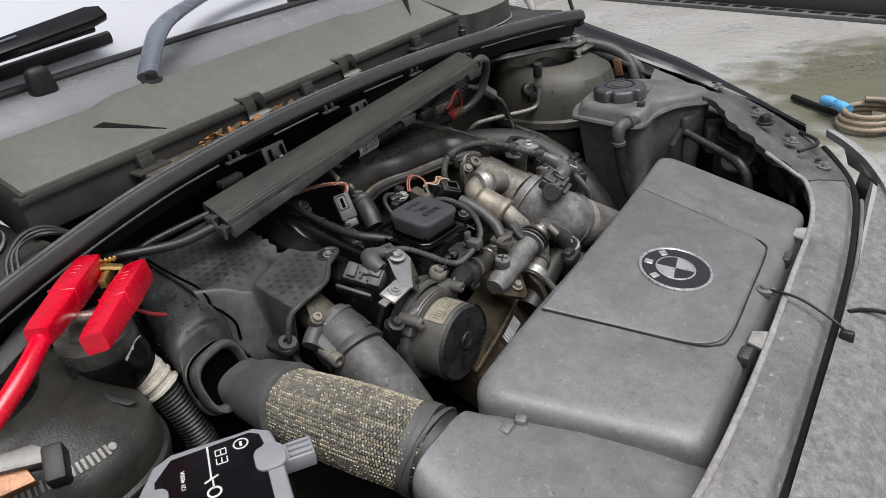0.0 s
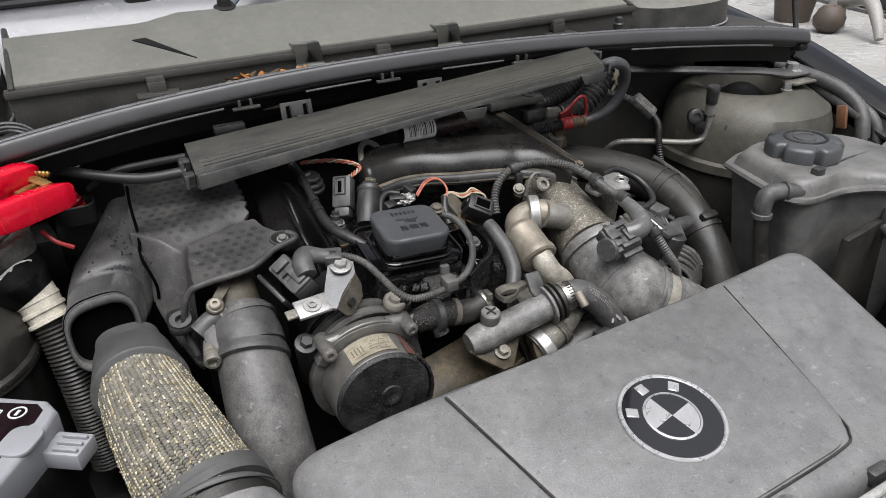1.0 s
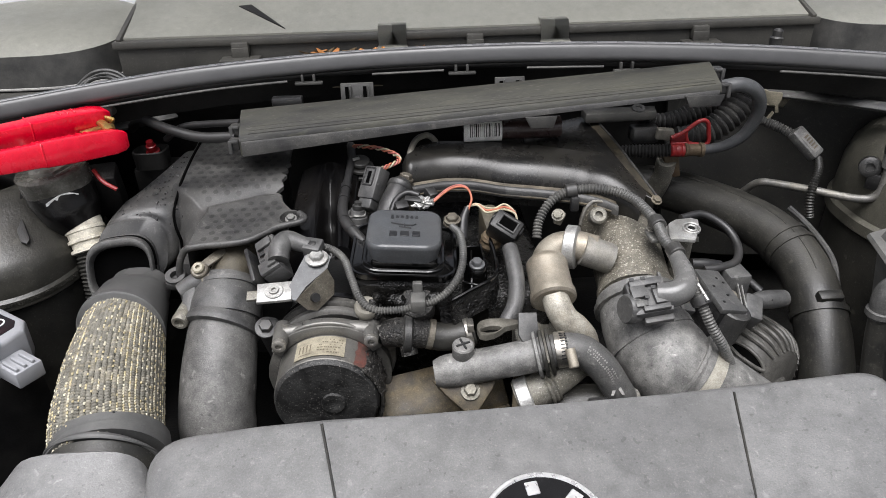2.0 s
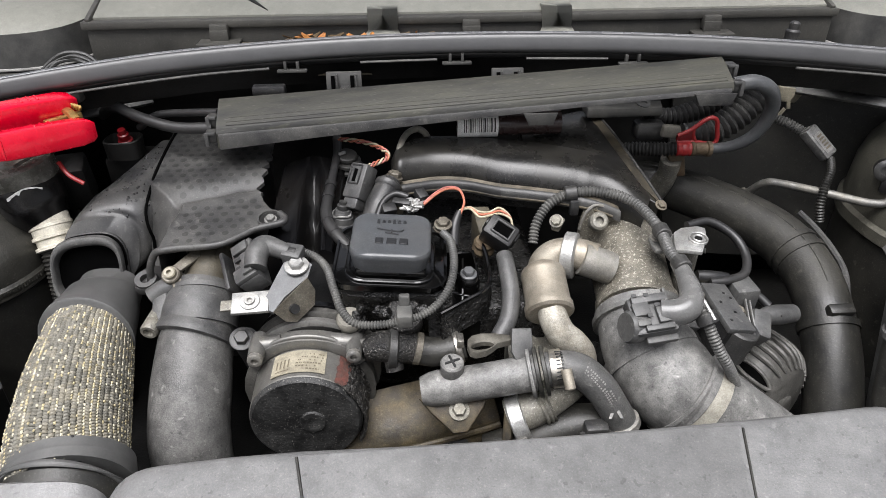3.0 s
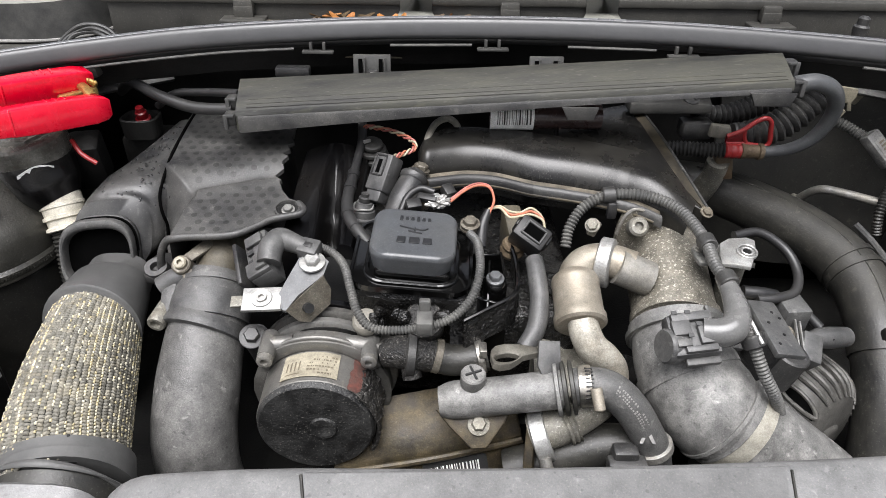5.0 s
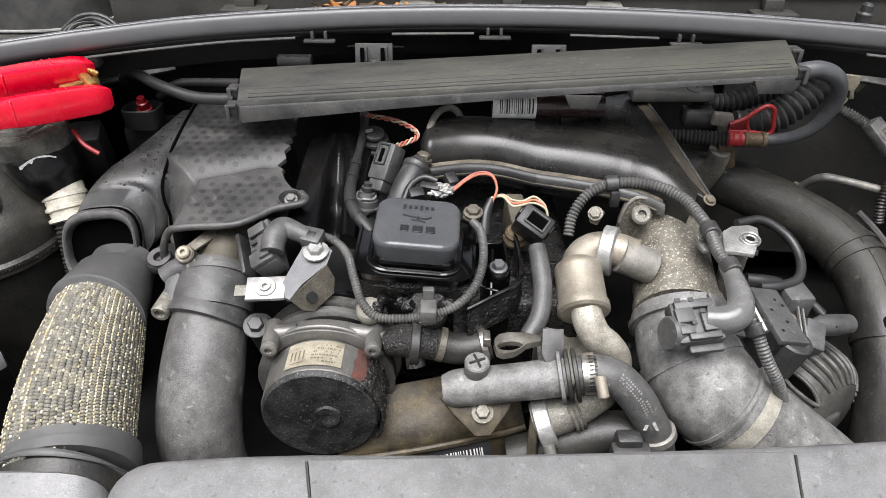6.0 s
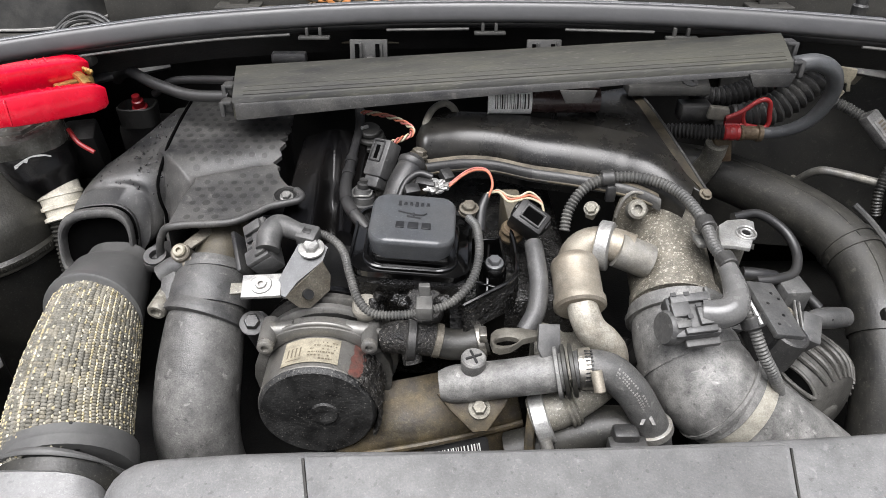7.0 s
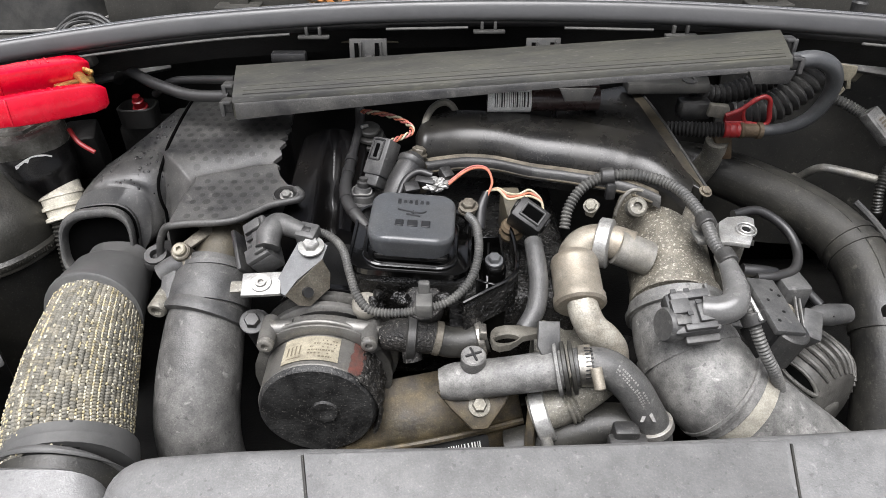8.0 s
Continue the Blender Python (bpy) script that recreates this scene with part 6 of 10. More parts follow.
CREASE = [(-0.090, -0.150, 0.880), (-0.082, -0.157, 0.877), (-0.067, -0.154, 0.877), (-0.043, -0.149, 0.877), (-0.015, -0.153, 0.877), (0.018, -0.167, 0.876), (0.050, -0.175, 0.875), (0.085, -0.186, 0.874), (0.112, -0.198, 0.872), (0.135, -0.212, 0.866), (0.150, -0.222, 0.856)]
back_s, crease_s = spline(BACK, 7), spline(CREASE, 7)
rows = []
for k, (b, c) in enumerate(zip(back_s, crease_s)):
    f = k / (len(back_s) - 1)
    full = min(1, f * 9) ** 0.5 * (1 - 0.35 * smooth01((f - 0.8) / 0.2))
    up = Vector((0, -0.35, 0.94))
    dip = 0.0035 * math.exp(-((b.x - 0.112) / 0.012) ** 2)
    rows.append([b + Vector((0, 0.002, -0.034)), b + Vector((0, 0.001, -0.003))] + [b.lerp(c, s) + up * (h * full - dip * s) for s, h in ((0.0, 0.0), (0.16, 0.0040), (0.34, 0.0078), (0.52, 0.0108), (0.68, 0.0112), (0.82, 0.0086), (0.93, 0.0042), (1, 0.0))] + [c + Vector((0, 0.004, -0.026))])
part("runner", skin(bmesh.new(), rows), "manifold", manifold, sharp=60)
fl_pts = crease_s[5:-9]
LEDGE = ((0.002, 0.001), (-0.0035, -0.0012), (-0.0062, -0.0022), (-0.0064, -0.0042), (0.002, -0.006))
part("ledge", skin(bmesh.new(), [[p + Vector((0, dy, dz)) for dy, dz in LEDGE] for p in fl_pts]), "ledge_grime", manifold, "ledge caked with brown dirt")
LIP_P = ((-0.0055, -0.0015), (-0.0062, -0.0002), (-0.0082, -0.0006), (-0.0105, -0.0030), (-0.0112, -0.0062), (-0.0118, -0.0110), (-0.0085, -0.0115), (-0.0055, -0.006))
part("flange", skin(bmesh.new(), [[p + Vector((0, dy, dz)) for dy, dz in LIP_P] for p in fl_pts]), "black_dusty", manifold, "moulded double flange")
part("lip", tube(bmesh.new(), [q + Vector((0, -0.0122, -0.0085)) for q in fl_pts[::3]], 0.0012, 8, 3), "manifold_grime", manifold)
i_step = len(fl_pts) * 5 // 9
part("flange_step", skin(bmesh.new(), [[p + Vector((0, dy - 0.0012, dz + 0.0004)) for dy, dz in LIP_P] for p in fl_pts[:i_step]]), "black", manifold)
bm = bmesh.new()
pl = [(0.052, -0.060, 0.898), (0.137, -0.040, 0.905), (0.150, -0.090, 0.895), (0.171, -0.205, 0.867), (0.160, -0.196, 0.870), (0.140, -0.160, 0.888), (0.10, -0.132, 0.895), (0.05, -0.118, 0.897)]
slab(bm, pl, (0, 0, -0.05), 0.001)
part("end_plate", bm, "manifold", manifold, "flat glossy end plate with water drops")
EDGE_P = [(0.137, -0.040, 0.9065), (0.150, -0.090, 0.8965), (0.162, -0.150, 0.8825), (0.1725, -0.206, 0.8685)]
ep = spline(EDGE_P, 8)
bm = bmesh.new()
sheet(bm, lambda u, v: ep[round(u * (len(ep) - 1))] + Vector((-(0.003 + 0.010 * math.sin(math.pi * min(1, u * 1.05)) ** 0.7) * v, 0, 0.0012 - 0.0006 * v)), len(ep) - 1, 4, 0.003)
part("edge_band", bm, "manifold_grime", manifold, "dirt-brown raised edge")
part("edge_rib", tube(bmesh.new(), [Vector(p) + Vector((0.001, 0, 0.001)) for p in EDGE_P], 0.0015, 8), "black_dusty", manifold)
part("tip_bolt", hexbolt(bmesh.new(), (0.171, -0.209, 0.868), (0.2, -0.5, 1), 0.0045, 0.004, 0.006), "ledge_grime", manifold)
rnd = random.Random(21)
wet = []
for i in range(34):
    f = rnd.random()
    wet.append((Vector((0.075 + 0.06 * rnd.random(), -0.070 - 0.055 * rnd.random(), 0.0)), Vector((0, 0, 1))))
drops(manifold, [(Vector((p.x, p.y, 0.9005 + (p.x - 0.10) * 0.06 + (p.y + 0.06) * 0.09)), n) for p, n in wet], 8)
rail_t = thing("fuel_rail", (0.03, -0.10, 0.86), "black tube with a white barcode label", "pipe")
part("tube", tube(bmesh.new(), [(-0.02, -0.1010, 0.914), (0.03, -0.1010, 0.914), (0.090, -0.0985, 0.913)], 0.0125, 18), "rail_tube", rail_t)
bm = bmesh.new()
sheet(bm, lambda u, v: Vector((-0.0205 + 0.043 * u, -0.1010 - 0.0132 * math.cos(radians(-62 + 120 * v)), 0.914 + 0.0132 * math.sin(radians(-62 + 120 * v)))), 2, 10, 0.0004)
lab = part("label", bm, "paper", rail_t, "white barcode label")
rnd = random.Random(7)
bm = bmesh.new()
u = 0.16
while u < 0.92:
    w = rnd.choice((0.012, 0.02, 0.035))
    sheet(bm, lambda a, b, u=u, w=w: Vector((-0.0205 + 0.043 * (u + w * a), -0.1010 - 0.0135 * math.cos(radians(-18 + 66 * b)), 0.914 + 0.0135 * math.sin(radians(-18 + 66 * b)))), 1, 8)
    u += w + rnd.choice((0.025, 0.035, 0.045))
part("bars", bm, "ink", lab, kind="stuff")
breather = thing("breather_pipe", (-0.06, -0.11, 0.86), "small bent grey breather pipe", "pipe")
part("pipe", tube(bmesh.new(), [(-0.083, -0.128, 0.885), (-0.0815, -0.123, 0.899), (-0.074, -0.104, 0.906), (-0.062, -0.093, 0.907), (-0.053, -0.099, 0.903), (-0.050, -0.108, 0.894)], 0.0034, 12), "pale_ring", breather)

# ---- throttle body with its rubber boot ----
throttle = thing("throttle_body", (0.14, -0.25, 0.74), "speckled cast aluminium throttle body", "throttle body")
part("barrel", tube(bmesh.new(), [(0.146, -0.150, 0.826), (0.141, -0.215, 0.816), (0.136, -0.285, 0.798)], [0.037, 0.0365, 0.036], 32, 8), "chipped", throttle)
part("barrel_lip", tube(bmesh.new(), [(0.137, -0.276, 0.801), (0.1355, -0.286, 0.798)], 0.0385, 32), "chipped", throttle)
part("flange", slab(bmesh.new(), [(0.0933, -0.2080, 0.8343), (0.0937, -0.2080, 0.8435), (0.0967, -0.2080, 0.8576), (0.1013, -0.2080, 0.8661), (0.1101, -0.2080, 0.8698), (0.1390, -0.2080, 0.8607), (0.1532, -0.2080, 0.8578), (0.1690, -0.2080, 0.8485), (0.1756, -0.2080, 0.8346), (0.1850, -0.2080, 0.8000), (0.1000, -0.2080, 0.8000)], (0, 0.008, 0.002), 0.0015), "chipped", throttle)
part("flange_edge", tube(bmesh.new(), [(0.0937, -0.2080, 0.8435), (0.0967, -0.2080, 0.8576), (0.1013, -0.2080, 0.8661), (0.1101, -0.2080, 0.8698), (0.1390, -0.2080, 0.8607), (0.1532, -0.2080, 0.8578), (0.1690, -0.2080, 0.8485)], 0.0016, 8, 5), "alu", throttle, "bright worn flange edge")
part("flange_bolt", lathe(bmesh.new(), (0.1075, -0.2160, 0.8550), (0, -0.75, 0.65), [(0, 0.009), (0.010, 0.009), (0.012, 0.007), (0.012, 0.004), (0.007, 0.004)], 18), "alu_dull", throttle)
part("stub", tube(bmesh.new(), [(0.112, -0.262, 0.832), (0.096, -0.260, 0.838), (0.084, -0.258, 0.842)], 0.0155, 20), "alu", throttle, "side inlet stub")
boot = thing("intake_boot", (0.17, -0.34, 0.66), "dusty grey rubber intake boot with metal band", "hose")
B2M = (0.160, -0.348, 0.759)
B = [(0.137, -0.284, 0.797), (0.137, -0.318, 0.782), (0.152, -0.344, 0.765), (0.180, -0.356, 0.746), (0.206, -0.362, 0.728), (0.25, -0.372, 0.695), (0.29, -0.385, 0.66)]
part("boot", tube(bmesh.new(), B[:3] + [B2M], [0.0385, 0.0405, 0.0425, 0.0415], 32, 8), "boot", boot)
for a, b, r in ((0.0, 0.10, 0.0412), (0.34, 0.42, 0.0425)):
    q = spline(B[:4], 12)
    part("bead", tube(bmesh.new(), [q[int(a * 36)], q[int(b * 36) + 1]], r, 32), "boot", boot)
part("lower_hose", tube(bmesh.new(), B[2:], [0.0385, 0.0395, 0.0395, 0.040, 0.040], 32, 8), "boot", boot)
q = spline(B[2:], 12)
part("metal_band", tube(bmesh.new(), [q[7], q[9], q[11]], 0.0408, 36, 4), "band", boot, "plain metal hose band")
part("rim", tube(bmesh.new(), [q[3], q[4]], 0.0445, 32), "boot", boot)
part("cuff", tube(bmesh.new(), [q[4], q[5], q[7]], 0.0415, 32), "boot", boot)
part("band_ear", box(bmesh.new(), (0.016, 0.01, 0.03), axes(q[1] + Vector((0.012, 0.03, 0.036)), (0.4, -0.5, 1)), 0.002), "hose", boot)
for rr, p0, p1 in ((0.041, (0.137, -0.289, 0.795), (0.137, -0.293, 0.793)),):
    part("wire_clip", tube(bmesh.new(), [p0, p1], rr + 0.0035, 32), "alu_grey", boot, "thin wire spring clip")

sensor = thing("pressure_sensor", (0.12, -0.35, 0.82), "grey black pressure sensor plugged on the boot", "sensor")
sm = axes((0.122, -0.345, 0.838), (-0.05, -0.45, 0.9), (1, 0.12, 0))
bm = bmesh.new()
box(bm, (0.036, 0.034, 0.016), sm, 0.003)
part("housing", bm, "plug_grey", sensor)
for dx, dy, w, h, mt in ((0.0, 0.0125, 0.030, 0.007, "plug_grey"), (-0.009, 0.004, 0.014, 0.012, "plug_grey"), (0.009, -0.003, 0.013, 0.014, "plug_grey"), (0.002, -0.0135, 0.024, 0.005, "plug_grey"), (0.014, 0.008, 0.003, 0.024, "cable"), (-0.010, -0.008, 0.011, 0.006, "cable")):
    part("moulded_step", box(bmesh.new(), (w, h, 0.005), sm @ Matrix.Translation((dx, dy, 0.0095)), 0.001), mt, sensor)
for dx, dy in ((-0.012, 0.016), (-0.002, 0.0155), (-0.004, -0.003), (0.004, 0.0055)):
    part("slot", box(bmesh.new(), (0.004, 0.003, 0.001), sm @ Matrix.Translation((dx, dy, 0.0122)), 0), "ink", sensor)
part("tail_lip", box(bmesh.new(), (0.026, 0.006, 0.006), sm @ Matrix.Translation((0.004, -0.0195, -0.002)), 0.0012), "plug_grey", sensor)
bm = bmesh.new()
lathe(bm, (0.104, -0.350, 0.833), (-1, -0.25, 0.2), [(-0.006, 0.0135), (0.002, 0.0135), (0.004, 0.0120)], 24)
part("side_disc", bm, "plug_grey", sensor)
part("boot_elbow", tube(bmesh.new(), [(0.130, -0.345, 0.843), (0.142, -0.3480, 0.845), (0.1515, -0.3455, 0.848), (0.1570, -0.3350, 0.853), (0.1565, -0.318, 0.860), (0.1545, -0.302, 0.864)], [0.0110, 0.0115, 0.0114, 0.0098, 0.0078, 0.0062], 18), "boot_gloss", sensor, "moulded rubber elbow")

sleeve_r = thing("wiring_sleeve", (0.11, -0.22, 0.83), "grey corrugated wiring sleeve curving over the manifold", "cable sleeve")
CR = [(0.046, -0.218, 0.835), (0.050, -0.207, 0.850), (0.063, -0.197, 0.866), (0.085, -0.193, 0.876), (0.117, -0.199, 0.879), (0.141, -0.222, 0.878), (0.152, -0.258, 0.872), (0.152, -0.29, 0.867), (0.157, -0.315, 0.864)]
part("sleeve", tube(bmesh.new(), CR, 0.0044, 14, rib=(0.0034, 0.0018)), "cable", sleeve_r)
for p, d in (((0.085, -0.193, 0.876), (1, 0, 0.1)), ((0.153, -0.264, 0.871), (0.05, -1, -0.1)), ((0.156, -0.308, 0.865), (0.1, -1, -0.1))):
    part("clip_band", lathe(bmesh.new(), Vector(p) - Vector(d).normalized() * 0.006, d, [(0, 0.0068), (0.001, 0.0076), (0.011, 0.0076), (0.012, 0.0068)], 16), "black_dusty", sleeve_r)
part("clip_foot", box(bmesh.new(), (0.009, 0.007, 0.016), Matrix.Translation((0.088, -0.200, 0.864)), 0.002), "black_dusty", sleeve_r)
part("branch", tube(bmesh.new(), [(0.160, -0.335, 0.852), (0.167, -0.349, 0.838), (0.176, -0.362, 0.818), (0.190, -0.366, 0.795), (0.204, -0.360, 0.765), (0.214, -0.350, 0.73)], 0.0044, 12, rib=(0.0028, 0.0012)), "cable", sleeve_r)
part("branch_clip", lathe(bmesh.new(), (0.166, -0.346, 0.842), (0.3, -0.5, -0.7), [(0, 0.008), (0.001, 0.009), (0.009, 0.009), (0.010, 0.008)], 14), "black_dusty", sleeve_r)

wb = thing("lifting_bracket", (0.18, -0.26, 0.82), "bright zinc-plated bracket with a round hole", "bracket")
part("plate", slab(bmesh.new(), [(0.1677, -0.2562, 0.8660), (0.1772, -0.2486, 0.8660), (0.1934, -0.2463, 0.8660), (0.1992, -0.2509, 0.8660), (0.1959, -0.2619, 0.8660), (0.1857, -0.2832, 0.8660), (0.1811, -0.2914, 0.8660), (0.1703, -0.2877, 0.8660), (0.1588, -0.2866, 0.8660), (0.1618, -0.2736, 0.8660)], (0, 0, -0.004), 0.001), "zinc", wb)
part("lower_lip", slab(bmesh.new(), [(0.1726, -0.2791, 0.8660), (0.1862, -0.2859, 0.8660), (0.1892, -0.2818, 0.8580), (0.1757, -0.2763, 0.8580)], (0, 0.002, -0.001)), "zinc", wb)
part("ear", slab(bmesh.new(), [(0.1454, -0.2543, 0.8600), (0.1545, -0.2458, 0.8600), (0.1600, -0.2512, 0.8600), (0.1514, -0.2778, 0.8600), (0.1455, -0.2767, 0.8600), (0.1442, -0.2674, 0.8600)], (0, 0, -0.004), 0.001), "alu_grey", wb)
part("arm", slab(bmesh.new(), [(0.1588, -0.2527, 0.8600), (0.1732, -0.2481, 0.8600), (0.1645, -0.2744, 0.8600), (0.1512, -0.2758, 0.8600)], (0, 0, -0.005), 0.001), "alu_grey", wb)
part("ear_nut", hexbolt(bmesh.new(), (0.1510, -0.2573, 0.8610), (0, -0.2, 1), 0.0038, 0.003, 0.0055), "alu", wb)
for r0, r1 in ((0.0036, 0.0052), (0.0074, 0.0086)):
    part("ring", lathe(bmesh.new(), (0.1846, -0.2713, 0.8670), (0.02, -0.15, 1), [(-0.001, r1), (0.0012, r1), (0.0018, (r0 + r1) / 2), (0.0012, r0), (-0.001, r0)], 24), "zinc", wb)
part("hole", lathe(bmesh.new(), (0.1846, -0.2713, 0.8670), (0.02, -0.15, 1), [(-0.002, 0.0035), (0.0004, 0.0035), (0.0004, 0.0)], 18), "dark", wb)
part("post", tube(bmesh.new(), [(0.184, -0.258, 0.852), (0.186, -0.25, 0.79), (0.186, -0.24, 0.70)], 0.010, 14), "alu_dull", wb)
loop = thing("sensor_cable", (0.22, -0.25, 0.82), "thin black cable looping to the alternator", "cable")
part("cable", tube(bmesh.new(), [(0.190, -0.232, 0.858), (0.215, -0.226, 0.858), (0.236, -0.238, 0.848), (0.241, -0.258, 0.838), (0.232, -0.278, 0.832), (0.212, -0.288, 0.832), (0.195, -0.290, 0.832)], 0.0042, 10), "rubber", loop)

# ---- swirl flap actuator, alternator and plugs on the far side ----
act = thing("actuator_unit", (0.20, -0.31, 0.76), "black plastic actuator with plugs", "actuator")
am = axes((0.1935, -0.321, 0.812), (0.22, -0.12, 0.97), (0.06, -0.96, -0.26))
# black case under a greyer top plate: lit top, shaded sides put into colour
part("case", box(bmesh.new(), (0.056, 0.024, 0.034), am, 0.003), "black", act)
part("case_lit_top", box(bmesh.new(), (0.058, 0.026, 0.006), am @ Matrix.Translation((0, 0, 0.0165)), 0.0015), "plug_grey", act)
for dx, dy in ((-0.016, 0.004), (-0.004, -0.005), (0.008, 0.003), (0.018, -0.006), (-0.010, 0.008)):
    part("case_pit", lathe(bmesh.new(), am @ Vector((dx, dy, 0.0193)), am.to_3x3() @ Vector((0, 0, 1)), [(0, 0.0014), (0.0005, 0.0014)], 8), "dark", act)
part("case_edge", box(bmesh.new(), (0.060, 0.004, 0.006), am @ Matrix.Translation((0, 0.0125, 0.013)), 0.0012), "plug_grey", act)
part("round_end", lathe(bmesh.new(), am @ Vector((0.022, 0.006, 0.004)), am.to_3x3() @ Vector((0, 0, 1)), [(-0.02, 0.0145), (0.010, 0.0145), (0.0115, 0.013)], 28), "black_dusty", act)
part("ring", lathe(bmesh.new(), am @ Vector((-0.026, -0.004, 0.008)), am.to_3x3() @ Vector((-0.3, 0, 1)), [(-0.02, 0.0150), (0.004, 0.0150), (0.006, 0.013)], 24), "alu_dull", act)
rm = axes((0.2255, -0.290, 0.818), (0.02, -0.06, 1), (1, 0.10, 0))
part("relay", box(bmesh.new(), (0.022, 0.026, 0.026), rm, 0.0022), "plug_grey", act)
part("relay_base", box(bmesh.new(), (0.012, 0.030, 0.010), rm @ Matrix.Translation((-0.016, -0.002, -0.006)), 0.002), "black_dusty", act)
for k in (-1, 1):
    part("relay_key", box(bmesh.new(), (0.018, 0.006, 0.005), rm @ Matrix.Translation((-0.018, 0.012 + 0.004 * k, 0.005 * k)), 0.0012), "black_dusty", act)
part("hose_nipple", tube(bmesh.new(), [(0.185, -0.283, 0.835), (0.200, -0.284, 0.834), (0.214, -0.282, 0.830)], 0.0055, 14), "rubber", act)
pmx = axes((0.2330, -0.317, 0.800), (0.15, -0.5, 0.85), (0.9, -0.35, 0))
part("plug", box(bmesh.new(), (0.017, 0.026, 0.022), pmx, 0.002), "plug_grey", act)
for dx in (-0.0135, -0.0095):
    part("plug_clip", box(bmesh.new(), (0.0016, 0.034, 0.003), pmx @ Matrix.Translation((dx, 0.002, 0.010)) @ Matrix.Rotation(0.25, 4, "Z"), 0.0005, 1), "alu_grey", act)
part("plug_screw", hexbolt(bmesh.new(), (0.2175, -0.309, 0.812), (0, -0.5, 0.8), 0.0045, 0.004, 0.0065), "bracket_side", act)
part("cable_plug", tube(bmesh.new(), [(0.240, -0.306, 0.803), (0.250, -0.303, 0.802), (0.262, -0.300, 0.800), (0.279, -0.295, 0.797)], [0.0060, 0.0085, 0.0095, 0.0085], 16, 4), "plug_grey", act)
part("plug_slit", tube(bmesh.new(), [(0.258, -0.3085, 0.805), (0.268, -0.305, 0.804), (0.277, -0.301, 0.801)], 0.0009, 6), "void", act)
part("lead", tube(bmesh.new(), [(0.236, -0.280, 0.818), (0.246, -0.286, 0.812), (0.254, -0.294, 0.806)], 0.0042, 10), "rubber", act)
part("clip_rod", tube(bmesh.new(), [(0.1615, -0.326, 0.856), (0.166, -0.342, 0.850), (0.170, -0.358, 0.843)], 0.0016, 8), "zinc", act, "bright clip rod")
alt = thing("alternator", (0.25, -0.30, 0.62), "grey finned alternator low beside the intake boot", "alternator")
an, ao = Vector((0.45, -0.85, -0.05)).normalized(), Vector((0.252, -0.296, 0.712))
part("rotor_case", lathe(bmesh.new(), ao - an * 0.03, an, [(0, 0.046), (0.036, 0.046), (0.048, 0.040), (0.054, 0.03), (0.056, 0.01)], 40), "black", alt)
am2 = axes(ao - an * 0.03, an, (1, 0, 0))
ALT = [(0.0545, 0.0), (0.0560, 0.020), (0.0560, 0.036), (0.0545, 0.046), (0.050, 0.056), (0.042, 0.064), (0.030, 0.069), (0.020, 0.070)]


def on_dome(a, v, lift=0.0):
    """A place on the alternator's dome: a round it in degrees, v from its rim to its middle."""
    k = min(int(v * 7), 6)
    r, h = (ALT[k][j] + (ALT[k + 1][j] - ALT[k][j]) * (v * 7 - k) for j in (0, 1))
    return am2 @ Vector(((r + lift) * math.cos(radians(a)), (r + lift) * math.sin(radians(a)), h + lift * v))


part("dome", skin(bmesh.new(), [[on_dome(9 * k, v) for k in range(40)] for v in (0, 0.14, 0.28, 0.43, 0.57, 0.72, 0.86, 1)]), "alt", alt)
# near-black sheets on the closed dome carry the openings' inner shade as colour
for a, half, v0, v1 in ((146, 5, 0.12, 0.80), (122, 6, 0.20, 0.72)):
    bm = bmesh.new()
    sheet(bm, lambda u, v: on_dome(a - half + 2 * half * u, v0 + (v1 - v0) * v, 0.0008), 6, 10, 0.0015, -an)
    part("opening", bm, "void", alt, "dark cooling opening")
    part("opening_rim", tube(bmesh.new(), [on_dome(a + half * math.cos(k * math.pi / 8), (v0 + v1) / 2 + (v1 - v0) / 2 * math.sin(k * math.pi / 8), 0.0012) for k in range(17)], 0.0020, 8, 3), "alt", alt)
for k in range(13):
    a = 106 - 11 * k
    part("fin", tube(bmesh.new(), [on_dome(a - 10 * v * v, v, 0.0008) for v in (0.02, 0.2, 0.4, 0.55, 0.7)], [0.0022, 0.0028, 0.0030, 0.0026, 0.0014], 8, 4), "alt", alt)
for h, w in ((0.004, 0.006), (0.021, 0.004)):
    part("hoop", lathe(bmesh.new(), ao - an * (0.03 - h), an, [(0, 0.0545), (0.001, 0.0578), (w, 0.0578), (w + 0.001, 0.0545)], 44), "alt", alt)
part("bearing_cap", lathe(bmesh.new(), ao + an * 0.034, an, [(0, 0.018), (0.006, 0.017), (0.008, 0.014)], 24), "alt", alt)
part("terminal", tube(bmesh.new(), [(0.205, -0.348, 0.73), (0.215, -0.356, 0.715)], 0.011, 12), "copper", alt, "copper terminal")

bigtube = thing("charge_air_pipe", (0.32, -0.17, 0.62), "wide black plastic charge air pipe", "pipe")
BT = [(0.165, -0.025, 0.812), (0.205, -0.030, 0.808), (0.250, -0.048, 0.804), (0.300, -0.100, 0.80), (0.332, -0.155, 0.795), (0.345, -0.205, 0.782), (0.344, -0.255, 0.758), (0.338, -0.30, 0.72), (0.33, -0.34, 0.66)]
part("pipe", tube(bmesh.new(), BT, [0.022, 0.024, 0.0265, 0.0275, 0.0275, 0.027, 0.027, 0.027, 0.027], 30, 8), "hose_dark", bigtube)
q = spline(BT, 8)
